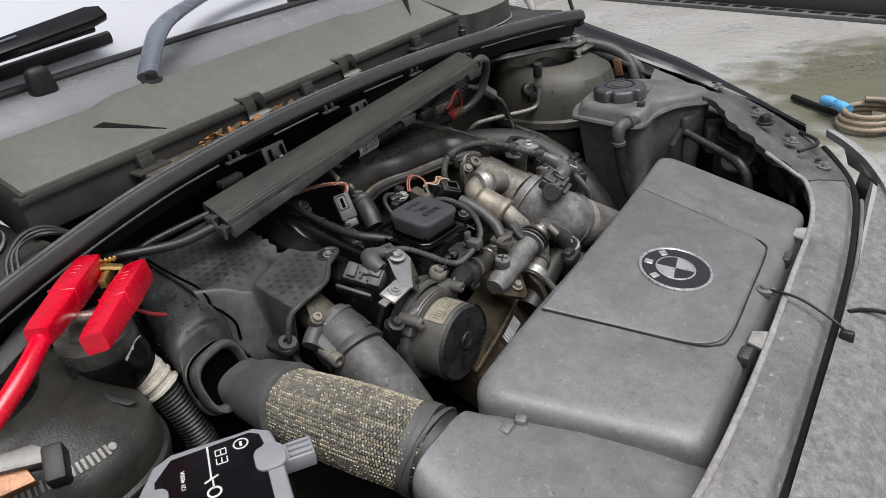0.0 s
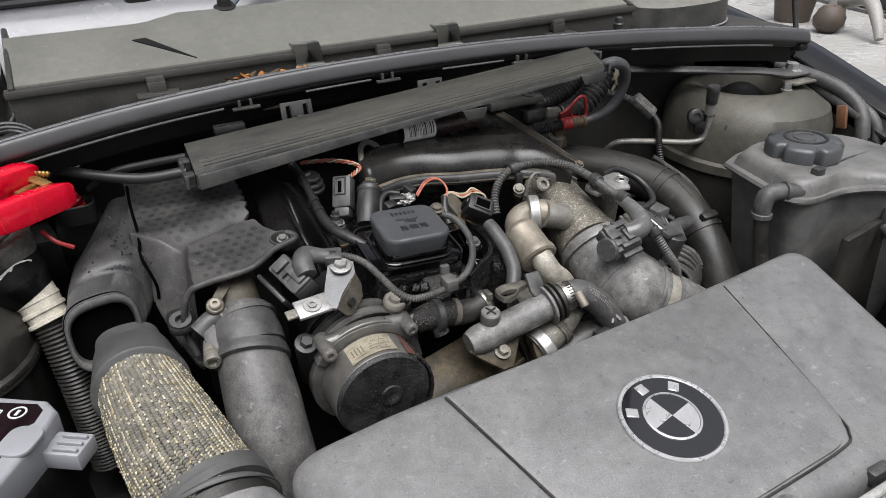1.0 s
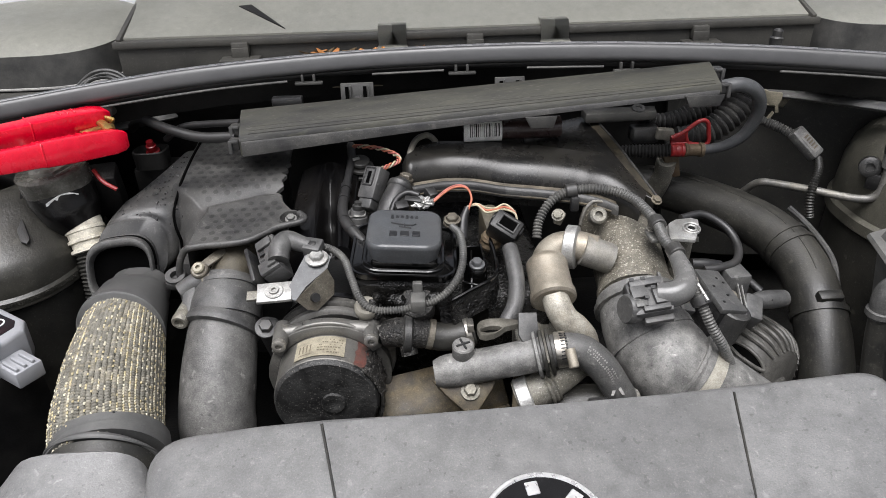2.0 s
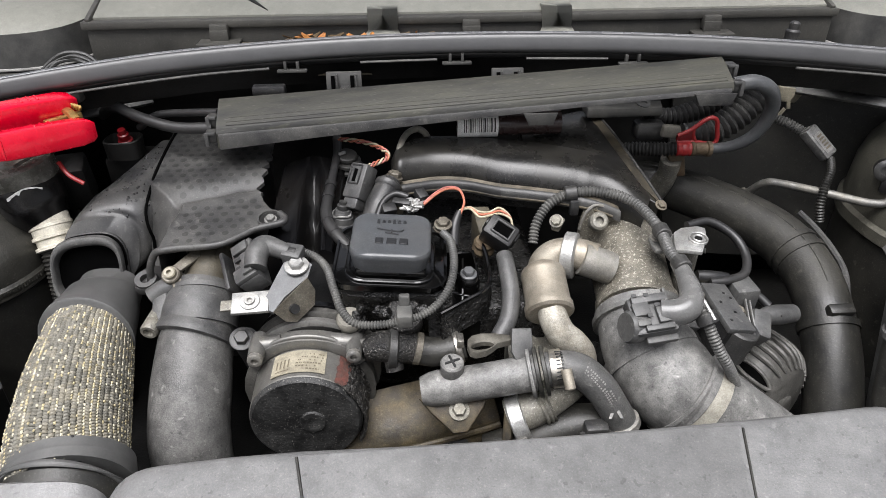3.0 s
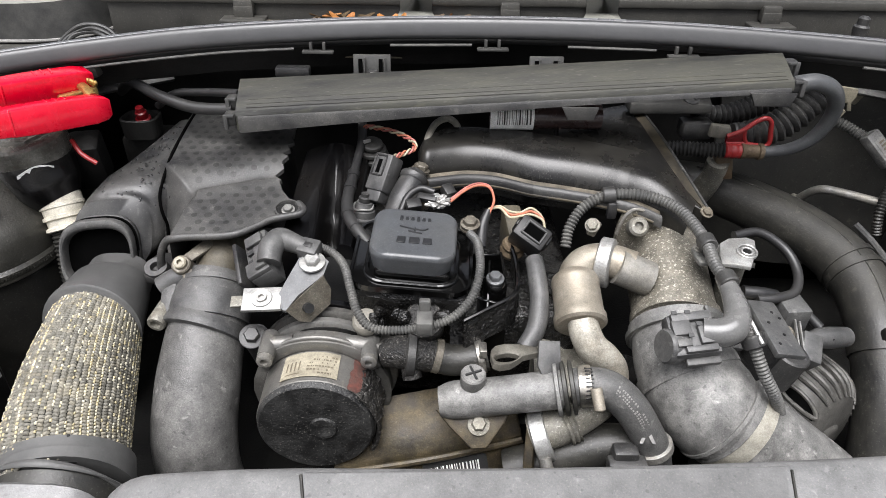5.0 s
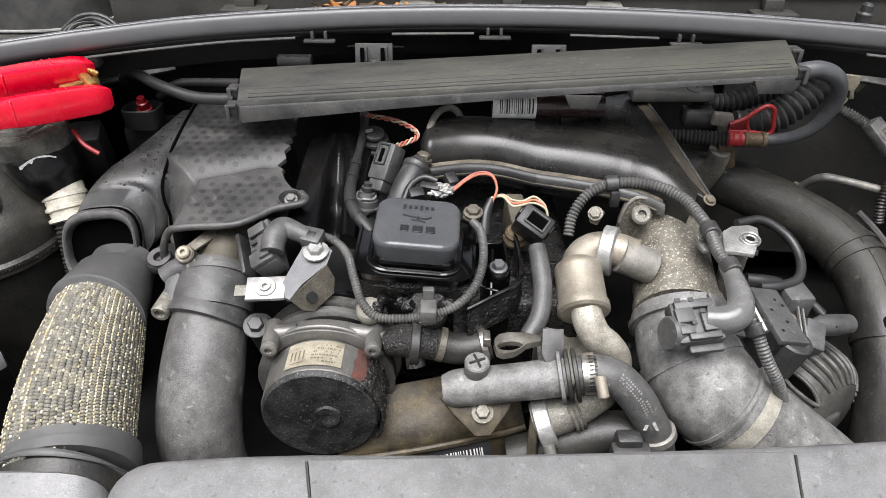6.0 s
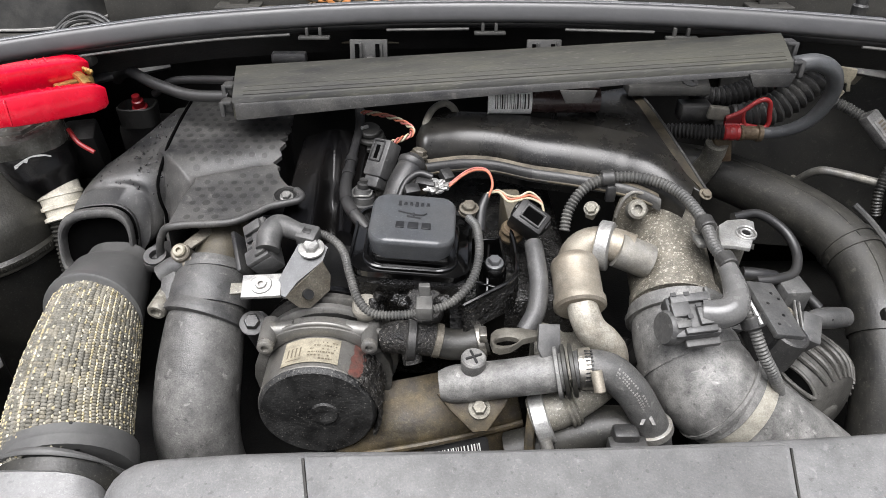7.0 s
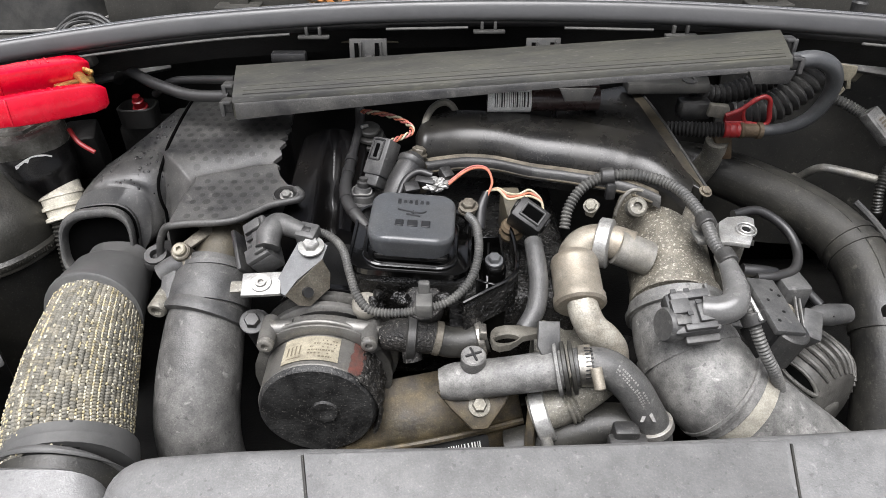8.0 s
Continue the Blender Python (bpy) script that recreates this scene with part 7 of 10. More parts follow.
for k, r in ((14, 0.0285), (35, 0.0288), (37, 0.0288), (49, 0.029)):
    part("joint_bead", tube(bmesh.new(), [q[k], q[k + 1]], r, 30), "hose_dark", bigtube)
part("mould_seam", tube(bmesh.new(), [p + Vector((-0.004, -0.006, 0.0262)) for p in q[12:46:3]], 0.0008, 6, 3), "hose_dark", bigtube)
part("joint_lug", box(bmesh.new(), (0.026, 0.012, 0.012), axes(q[49] + Vector((0.0, -0.010, 0.0245)), (0, -0.4, 1)), 0.003), "hose_dark", bigtube)
part("side_strap", tube(bmesh.new(), [(0.352, -0.150, 0.822), (0.366, -0.165, 0.81), (0.372, -0.195, 0.80), (0.378, -0.215, 0.785), (0.372, -0.24, 0.77)], 0.0035, 8), "black_dusty", bigtube)
part("coolant_stub", tube(bmesh.new(), [(0.225, -0.055, 0.80), (0.228, -0.075, 0.835), (0.226, -0.085, 0.86)], [0.014, 0.012, 0.012], 14), "alu_dull", bigtube, "dull metal stub")

# ---- silver exhaust gas pipe ----
egr = thing("exhaust_gas_pipe", (0.06, -0.28, 0.74), "heat-stained silver exhaust gas pipe with a canister", "pipe")
part("upper_elbow", tube(bmesh.new(), [(0.098, -0.258, 0.840), (0.080, -0.250, 0.842), (0.062, -0.248, 0.840), (0.050, -0.258, 0.835), (0.047, -0.274, 0.829)], [0.0150, 0.0150, 0.0150, 0.0150, 0.0150], 24, 6), "egr", egr)
part("band_clamp", lathe(bmesh.new(), (0.069, -0.250, 0.842), (1, -0.45, 0.05), [(0, 0.0205), (0.001, 0.0218), (0.011, 0.0218), (0.012, 0.0205)], 30), "zinc", egr, "bright band clamp")
part("clamp_ear", box(bmesh.new(), (0.008, 0.006, 0.014), Matrix.Translation((0.064, -0.238, 0.868)) @ Matrix.Rotation(0.4, 4, "Y"), 0.0015), "lug_metal", egr)
part("clamp_nut", hexbolt(bmesh.new(), (0.062, -0.240, 0.872), (-0.3, -0.6, 0.7), 0.005, 0.005, 0.0065), "alu_dull", egr)
cdir = Vector((0.02, -0.92, -0.40)).normalized()
part("canister", lathe(bmesh.new(), (0.047, -0.266, 0.833), cdir, [(-0.005, 0.015), (-0.001, 0.0195), (0.004, 0.0208), (0.006, 0.0202), (0.033, 0.0205), (0.036, 0.0220), (0.042, 0.0220), (0.044, 0.0195), (0.044, 0.015)], 32), "egr", egr)
part("lower_elbow", tube(bmesh.new(), [(0.048, -0.304, 0.822), (0.051, -0.312, 0.812), (0.058, -0.316, 0.800), (0.070, -0.316, 0.789), (0.080, -0.315, 0.772), (0.083, -0.316, 0.74)], [0.0125, 0.0130, 0.0132, 0.0125, 0.0120, 0.0120], 24, 6), "egr_dirty", egr, "rust-flecked dirty lower bend")

# ---- coolant outlet pipe and hose ----
outlet = thing("coolant_outlet", (0.0, -0.35, 0.75), "dusty grey plastic coolant outlet pipe with a vent screw", "pipe")
PE = [(-0.068, -0.352, 0.774), (-0.055, -0.352, 0.776), (-0.01, -0.354, 0.785), (0.03, -0.356, 0.794)]
part("pipe", tube(bmesh.new(), PE, [0.012, 0.0155, 0.0152, 0.0155], 22, 6), "boot", outlet)
pd = (Vector(PE[3]) - Vector(PE[2])).normalized()
for k in range(3):
    part("rib", lathe(bmesh.new(), Vector(PE[3]) + pd * (-0.008 + 0.0058 * k), pd, [(0, 0.018), (0.0006, 0.0212), (0.0032, 0.0212), (0.0038, 0.018)], 32), "hose_dark" if k else "boot", outlet)
vent = part("vent_screw", lathe(bmesh.new(), (-0.042, -0.349, 0.786), (0, -0.15, 1), [(-0.01, 0.008), (0.004, 0.0085), (0.006, 0.0100), (0.018, 0.0100), (0.0195, 0.0088)], 22), "boot", outlet, "grey plastic vent screw")
for a in (20, 110):
    bm = bmesh.new()
    box(bm, (0.0135, 0.0018, 0.002), axes((-0.042, -0.3518, 0.8058), (0, -0.15, 1)) @ Matrix.Rotation(radians(a), 4, "Z"), 0.0004, 1)
    part("slot", bm, "ink", vent)
chose = thing("coolant_hose", (0.08, -0.37, 0.70), "bent black coolant hose with pale print and steel clamps", "hose")
CH = [(0.036, -0.3565, 0.796), (0.052, -0.358, 0.799), (0.066, -0.361, 0.796), (0.080, -0.368, 0.785), (0.091, -0.373, 0.769), (0.100, -0.376, 0.752), (0.106, -0.378, 0.73)]
part("hose", tube(bmesh.new(), CH, [0.0145, 0.0145, 0.0145, 0.0140, 0.0135, 0.0135, 0.0135], 24, 6), "hose", chose)
part("clamp", lathe(bmesh.new(), (0.040, -0.3568, 0.797), (1, -0.1, 0.2), [(0, 0.0155), (0.0005, 0.0162), (0.0095, 0.0162), (0.010, 0.0155)], 28), "steel", chose, "steel worm clamp")
part("clamp_screw", lathe(bmesh.new(), (0.050, -0.377, 0.804), (0.15, -0.65, -0.7), [(-0.008, 0.0045), (0.008, 0.0045), (0.009, 0.0036)], 14), "egr", chose, "brassy clamp screw")
bm = bmesh.new()
for i in range(9):
    a = 10 + 11 * i
    d = Vector((0, -math.cos(radians(a)), math.sin(radians(a))))
    box(bm, (0.006, 0.0012, 0.0008), axes(Vector((0.045, -0.3573, 0.798)) + d * 0.0163, d, (1, -0.1, 0.2)), 0)
part("worm_slots", bm, "ink", chose, kind="stuff")
qh = spline(CH, 10)
bm = bmesh.new()
rnd = random.Random(11)
for row in range(3):
    for k in range(17):
        i = 19 + k
        p, s, u2 = sweep_frames(qh)[i]
        n = (Vector((-0.25, -0.55, 0.8)) + s * (row - 1) * 0.22).normalized()
        d = (qh[i + 1] - qh[i]).normalized()
        n = (n - d * n.dot(d)).normalized()
        if rnd.random() < 0.8:
            box(bm, (0.0011, rnd.choice((0.0009, 0.0013, 0.0017)), 0.0004), axes(p + n * 0.0146, n, d), 0)
part("print", bm, "chalk", chose, "lines of pale print", kind="stuff")
part("arrow_mark", prism(bmesh.new(), [(-0.006, -0.006), (-0.0035, -0.006), (0.0, 0.001), (0.0035, -0.006), (0.006, -0.006), (0.0008, 0.006), (-0.0008, 0.006)], 0.0006, axes(qh[43] + Vector((-0.25, -0.72, 0.65)).normalized() * 0.0146, (-0.25, -0.72, 0.65), (1, -0.2, 0.2)), 0), "chalk", chose, "pale moulded arrow")
part("end_ring", lathe(bmesh.new(), qh[49], qh[50] - qh[49], [(0, 0.0155), (0.0005, 0.0162), (0.006, 0.0162), (0.0065, 0.0155)], 26), "alu", chose)
part("end_joint", box(bmesh.new(), (0.05, 0.03, 0.03), Matrix.Translation((0.095, -0.385, 0.722)), 0.008), "black_dusty", chose)

# ---- exhaust gas cooler ----
cooler = thing("exhaust_gas_cooler", (-0.06, -0.36, 0.62), "heat-stained metal exhaust gas cooler", "cooler")
cm = axes((-0.072, -0.360, 0.686), (0.0, -0.62, 0.78), (1, 0.05, 0.24))
bm = bmesh.new()
prism(bm, [(0.075, -0.04), (0.075, 0.022), (0.045, 0.0255), (0.026, 0.025), (0.021, 0.0215), (0.016, 0.016), (-0.01, 0.006), (-0.06, -0.01), (-0.06, -0.04)], 0.16, cm @ Matrix(((0, 0, 1, -0.08), (1, 0, 0, 0), (0, 1, 0, 0), (0, 0, 0, 1))), 0.003)
part("casing", bm, "cooler", cooler)
bm = bmesh.new()
tube(bm, [cm @ Vector(q3) for q3 in ((-0.081, 0.021, 0.0235), (-0.016, 0.018, 0.0235), (0.033, 0.018, 0.0235), (0.079, 0.020, 0.0235))], 0.0030, 8)
part("rolled_seam", bm, "cooler", cooler, "rolled flange seam")
part("gusset", prism(bmesh.new(), [(-0.032, 0.014), (0.03, 0.014), (0.022, 0.0), (0.006, -0.018), (-0.006, -0.018), (-0.022, 0.0)], 0.006, axes((-0.038, -0.362, 0.758), (0, -0.62, 0.78), (1, 0, 0.12)), 0.0015), "cooler", cooler, "welded bolt lug")
part("bolt", hexbolt(bmesh.new(), (-0.037, -0.366, 0.763), (0, -0.5, 0.86), 0.0060, 0.007, 0.0088), "alu_dull", cooler)
part("end_flange", prism(bmesh.new(), [(-0.03, -0.035), (0.012, -0.045), (0.02, 0.01), (0.005, 0.035), (-0.03, 0.03)], 0.008, axes((0.004, -0.362, 0.735), (0.95, -0.25, 0.1), (0, -0.7, 0.7)), 0.002), "cooler", cooler)
bm = bmesh.new()
plm = cm @ Matrix.Translation((0.020, 0.004, 0.0128)) @ Matrix.Rotation(radians(20), 4, "X")
prism(bm, rounded(0.055, 0.024, 0.003), 0.001, plm)
pl_ob = part("type_plate", bm, "ink", cooler, "dark type plate with pale bars")
bm = bmesh.new()
rnd = random.Random(3)
u = -0.022
while u < 0.02:
    w = rnd.choice((0.0006, 0.0012))
    box(bm, (w, 0.015, 0.0006), plm @ Matrix.Translation((u, 0, 0.0013)), 0)
    u += w + rnd.choice((0.0012, 0.002))
part("bars", bm, "paper", pl_ob, kind="stuff")
out2 = thing("cooler_outlet", (0.04, -0.36, 0.70), "grey outlet hose with a bright band clamp", "hose")
part("stub", tube(bmesh.new(), [(0.006, -0.362, 0.748), (0.03, -0.360, 0.757), (0.052, -0.352, 0.768), (0.066, -0.342, 0.772)], 0.0155, 20), "alu_dull", out2)
part("band_clamp", lathe(bmesh.new(), (0.008, -0.364, 0.746), (0.95, 0.05, 0.33), [(0, 0.0195), (0.001, 0.0208), (0.012, 0.0208), (0.013, 0.0195)], 28), "zinc", out2, "bright band clamp")
part("clamp_screw", lathe(bmesh.new(), (0.018, -0.388, 0.735), (0.25, -0.5, -0.8), [(-0.012, 0.005), (0.004, 0.005), (0.005, 0.0065), (0.012, 0.0065), (0.013, 0.005)], 12), "alu", out2)
part("ribs", tube(bmesh.new(), [(0.032, -0.3595, 0.758), (0.040, -0.3575, 0.761)], 0.0175, 22, rib=(0.004, 0.002)), "alu_dull", out2)
low = thing("radiator_hose", (0.06, -0.40, 0.62), "thick black radiator hose behind the filter housing", "hose")
part("hose", tube(bmesh.new(), [(-0.01, -0.366, 0.708), (0.015, -0.366, 0.718), (0.042, -0.366, 0.731), (0.068, -0.366, 0.740), (0.088, -0.370, 0.738), (0.10, -0.378, 0.72)], 0.0180, 24), "hose_dark", low)
bm = bmesh.new()
box(bm, (0.02, 0.014, 0.046), Matrix.Translation((0.076, -0.386, 0.738)), 0.003)
box(bm, (0.03, 0.012, 0.012), Matrix.Translation((0.077, -0.392, 0.748)), 0.002)
part("clip", bm, "black_dusty", low)


# ---- oil filler on the cylinder head cover ----
filler = thing("oil_filler", (-0.088, -0.27, 0.82), "square black rubber oil filler cap on an oily housing", "oil filler")
om = axes((-0.0895, -0.272, 0.8835), (0.06, -0.10, 1), (1, -0.05, 0)) @ Matrix.Diagonal((1.05, 1.06, 1.0, 1.0))
bm = bmesh.new()
t = bmesh.new()
for h, w, d, r in ((-0.022, 0.060, 0.054, 0.012), (-0.005, 0.066, 0.060, 0.013), (-0.0022, 0.0655, 0.0595, 0.013), (-0.0006, 0.063, 0.057, 0.012), (0, 0.058, 0.052, 0.011)):
    for x, y in rounded(w, d, r, 5):
        t.verts.new((x, y, h))
t.verts.ensure_lookup_table()
k = 24
for a in range(4):
    for i in range(k):
        t.faces.new((t.verts[a * k + i], t.verts[a * k + (i + 1) % k], t.verts[(a + 1) * k + (i + 1) % k], t.verts[(a + 1) * k + i]))
t.faces.new([t.verts[4 * k + i] for i in range(k)])
t.faces.new([t.verts[i] for i in range(k - 1, -1, -1)])
join(bm, t, om)
cap = part("cap", bm, "cap_rubber", filler, "dusty black rubber cap")
bm = bmesh.new()
for cx, cy, w, h in ((-0.0095, -0.0105, 0.0065, 0.0075), (0.0005, -0.0105, 0.0080, 0.0075), (0.0105, -0.0105, 0.0070, 0.0075)):
    bm = bmesh.new()
    box(bm, (w, h, 0.0008), om @ Matrix.Translation((cx, cy, 0.0004)), 0.0003, 1)
    part("mark", bm, "cap_mark", cap)
for i in range(6):
    bm = bmesh.new()
    box(bm, (0.0026, 0.0042 + 0.002 * (i in (0, 3)), 0.0006), om @ Matrix.Translation((-0.0115 + 0.0044 * i, 0.0165, 0.0002)), 0.0002, 1)
    part("mark", bm, "cap_mark", cap)
bm = bmesh.new()
tube(bm, [om @ Vector(p) for p in ((-0.012, 0.006, 0.0004), (-0.004, 0.004, 0.0004), (0.006, 0.0025, 0.0004), (0.010, 0.005, 0.0004))], 0.0007, 6, 3)
tube(bm, [om @ Vector(p) for p in ((-0.005, 0.0005, 0.0004), (0.006, -0.0015, 0.0004))], 0.0007, 6)
tube(bm, [om @ Vector(p) for p in ((0.0, 0.0005, 0.0004), (0.0, 0.005, 0.0004))], 0.0007, 6)
part("oil_can_symbol", bm, "cap_mark", cap)
bm = bmesh.new()
box(bm, (0.058, 0.052, 0.012), om @ Matrix.Translation((0.001, -0.002, -0.024)), 0.004)
part("gasket", bm, "oil_gloss", filler, "glossy black neck")
bm = bmesh.new()
prism(bm, rounded(0.0915, 0.0800, 0.016, 6), 0.005, om @ Matrix.Translation((0.0, 0.0035, -0.033)), 0.0012)
part("base_plate", bm, "oil_gloss", filler, "wet glossy black base plate")
bm = bmesh.new()
t = bmesh.new()
o1, o2 = rounded(0.0945, 0.083, 0.017, 5), rounded(0.0905, 0.079, 0.015, 5)
for i in range(24):
    a, b, c, d = o1[i], o1[(i + 1) % 24], o2[(i + 1) % 24], o2[i]
    lo = [t.verts.new((*p, -0.032)) for p in (a, b, c, d)]
    hi = [t.verts.new((*p, -0.0265)) for p in (a, b, c, d)]
    t.faces.new(hi); t.faces.new((lo[0], lo[1], hi[1], hi[0])); t.faces.new((lo[2], lo[3], hi[3], hi[2]))
join(bm, t, om @ Matrix.Translation((0.0, 0.0035, 0)))
part("plate_rim", bm, "oil_gloss", filler)
part("neck_ring", skin(bmesh.new(), [[om @ Vector((x, y, z)) for x, y in rounded(w, w * 0.9, 0.016, 6)] for z, w in ((-0.030, 0.074), (-0.0255, 0.074), (-0.0245, 0.072), (-0.0245, 0.068), (-0.028, 0.067))], False), "oil_gloss", filler)
bm = bmesh.new()
box(bm, (0.090, 0.078, 0.05), om @ Matrix.Translation((0.0, 0.004, -0.060)), 0.006)
bmesh.ops.subdivide_edges(bm, edges=list(bm.edges), cuts=5, use_grid_fill=True)
part("housing", lumpy(bm, 0.0018, 220), "oily", filler, "oil-soaked housing")
WALL = [(-0.006, -0.228, 0.846), (-0.003, -0.256, 0.843), (-0.0045, -0.286, 0.840), (-0.012, -0.299, 0.838), (-0.030, -0.311, 0.836), (-0.050, -0.323, 0.833)]
wall_p = spline(WALL, 8)
bm = bmesh.new()
sheet(bm, lambda u, v: wall_p[round(u * (len(wall_p) - 1))] + Vector((0.002 * v, -0.004 * v, -0.026 * v)), len(wall_p) - 1, 14, 0.003, (-0.5, 0.8, 0))
part("basin_wall", lumpy(bm, 0.0013, 420), "oily", filler, "oil-soaked curved side wall")
part("wall_rim", tube(bmesh.new(), WALL, 0.0021, 8, 6), "oil_gloss", filler)
bm = bmesh.new()
slab(bm, [(-0.05, -0.225, 0.818), (-0.006, -0.225, 0.818), (-0.006, -0.296, 0.808), (-0.06, -0.325, 0.806), (-0.06, -0.26, 0.81)], (0, 0, -0.02))
part("basin_floor", bm, "oil_gloss", filler)
for a, b, h in (((-0.040, -0.250, 0.848), (-0.016, -0.247, 0.846), 0.026), ((-0.016, -0.246, 0.848), (-0.014, -0.284, 0.842), 0.028), ((-0.034, -0.272, 0.842), (-0.015, -0.290, 0.838), 0.024), ((-0.038, -0.296, 0.836), (-0.016, -0.302, 0.834), 0.022), ((-0.026, -0.256, 0.846), (-0.030, -0.306, 0.832), 0.024)):
    a, b = Vector(a), Vector(b)
    side = (b - a).cross(Vector((0, 0, 1))).normalized() * 0.0011
    part("basin_web", slab(bmesh.new(), [a - side, b - side, b + side, a + side], (0, 0, -h), 0.0004, 1), "oil_gloss", filler)
part("bolt_boss", lathe(bmesh.new(), (-0.023, -0.282, 0.828), (0, -0.2, 1), [(-0.02, 0.010), (0.016, 0.0095), (0.018, 0.008)], 18), "oil_gloss", filler)
for p, r, mt in (((-0.023, -0.284, 0.846), 0.0075, "bracket_zinc"), ((-0.043, -0.240, 0.872), 0.0085, "bracket_side")):
    part("bolt", hexbolt(bmesh.new(), p, (0, -0.2, 1), r * 0.72, 0.006, r), mt, filler)
rnd = random.Random(9)
for i in range(10):
    b2 = bmesh.new()
    bmesh.ops.create_icosphere(b2, subdivisions=2, radius=rnd.uniform(0.004, 0.008))
    bmesh.ops.translate(b2, verts=b2.verts, vec=(rnd.uniform(-0.125, -0.05), rnd.uniform(-0.318, -0.306), rnd.uniform(0.812, 0.835)))
    part("oil_lump", lumpy(b2, 0.002, 240, i), "oily", filler)

sleeve_l = thing("glow_plug_sleeve", (-0.09, -0.31, 0.82), "grey corrugated wiring sleeve looping round the oil filler", "cable sleeve")
CL = [(-0.175, -0.263, 0.864), (-0.160, -0.270, 0.863), (-0.147, -0.285, 0.860), (-0.139, -0.309, 0.853), (-0.131, -0.329, 0.844), (-0.117, -0.339, 0.838), (-0.085, -0.338, 0.838), (-0.059, -0.333, 0.845), (-0.043, -0.318, 0.855), (-0.037, -0.298, 0.866), (-0.038, -0.272, 0.873), (-0.044, -0.258, 0.874)]
part("sleeve", tube(bmesh.new(), CL, 0.0030, 14, rib=(0.0025, 0.0014)), "cable", sleeve_l)
bm = bmesh.new()
box(bm, (0.013, 0.018, 0.012), Matrix.Translation((-0.080, -0.337, 0.843)), 0.002)
box(bm, (0.009, 0.006, 0.016), Matrix.Translation((-0.080, -0.328, 0.850)), 0.0015)
part("clip", bm, "cable", sleeve_l)
part("grommet", lathe(bmesh.new(), (-0.128, -0.310, 0.818), (0.05, -0.35, 1), [(-0.014, 0.0098), (0.0, 0.0102), (0.002, 0.0115), (0.007, 0.0115), (0.009, 0.010), (0.009, 0.0065), (0.012, 0.0055)], 22), "pale_ring", sleeve_l, "pale rubber mount")
part("boss", lathe(bmesh.new(), (-0.081, -0.309, 0.820), (0, -0.55, 0.83), [(-0.01, 0.0165), (0.008, 0.0165), (0.010, 0.0150)], 26), "crust", sleeve_l)

# ---- vacuum pump ----
pump = thing("vacuum_pump", (-0.156, -0.33, 0.66), "round grey metal vacuum pump with an oily black face", "pump")
pc = Vector((-0.166, -0.366, 0.759))
part("drum", lathe(bmesh.new(), pc, (0, 1, 0), [(0.001, 0.0445), (0.004, 0.0475), (0.052, 0.0485)], 48), "pump", pump)
part("face", lathe(bmesh.new(), pc, (0, -1, 0), [(-0.003, 0.047), (0.0, 0.0462), (0.0015, 0.0445), (0.0010, 0.030), (0.0005, 0.012)], 48), "pump_face", pump, "oily black end face")
part("face_boss", lathe(bmesh.new(), pc + Vector((0.006, 0, 0.0)), (0, -1, 0), [(0, 0.0115), (0.0025, 0.0105), (0.003, 0.006), (0.002, 0.004)], 22), "pump_face", pump)
fl = [(0.058 * math.cos(radians(a)), 0.053 * math.sin(radians(a))) for a in range(-100, 281, 14)]
part("flange", prism(bmesh.new(), fl, 0.012, axes(pc + Vector((0, 0.040, 0)), (0, 1, 0), (1, 0, 0)), 0.002), "alt", pump)
for x in (-0.206, -0.124):
    bm = bmesh.new()
    lathe(bm, (x, -0.338, 0.806), (0, 1, 0), [(0, 0.0068), (0.026, 0.008)], 18)
    tube(bm, [(x, -0.322, 0.806), (x + (0.02 if x < -0.16 else -0.02), -0.322, 0.808)], 0.0075, 12)
    ear = part("ear", bm, "pump", pump)
    part("bolt", lathe(bmesh.new(), (x, -0.337, 0.806), (0, -1, 0), [(-0.002, 0.0065), (0.005, 0.0065), (0.006, 0.005), (0.006, 0.003), (0.002, 0.003)], 12), "alu", ear)
pf = Vector((pc.x, -0.330, pc.z))
ring_in, ring_out = [], []
for a in range(-58, 59, 4):
    k = 1 - smooth01(abs(a) / 58)
    d = Vector((math.sin(radians(a)), 0, math.cos(radians(a))))
    ring_in.append(pf + d * (0.0490 - 0.001 * k))
    ring_out.append(pf + d * (0.0600 - 0.0025 * k))
part("bridge", slab(bmesh.new(), ring_in + ring_out[::-1], (0, 0.016, 0), 0.0012), "pump", pump, "cast flange across the top of the pump")
rib_pts = [pf + Vector((math.sin(radians(a)), 0, math.cos(radians(a)))) * 0.0585 + Vector((0, 0.004, 0)) for a in range(-52, 53, 8)]
part("bridge_rib", tube(bmesh.new(), rib_pts, 0.0024, 10, 3), "pump", pump)
for y, r, mt in ((-0.312, 0.0580, "pump"), (-0.302, 0.0610, "alt"), (-0.290, 0.0585, "black_gloss"), (-0.281, 0.0560, "black")):
    part("rear_ring", lathe(bmesh.new(), (-0.162, y, 0.766), (0, 1, 0.06), [(0, r - 0.003), (0.002, r), (0.007, r), (0.009, r - 0.003)], 52), mt, pump)
part("rear_drum", lathe(bmesh.new(), (-0.160, -0.31, 0.768), (0, 1, 0.12), [(0, 0.052), (0.09, 0.050)], 36), "dark", pump)


def on_drum(a, y, r=0.0484):
    """A place on the pump's drum at a degrees from its top."""
    return Vector((pc.x + r * math.sin(radians(a)), y, pc.z + r * math.cos(radians(a))))


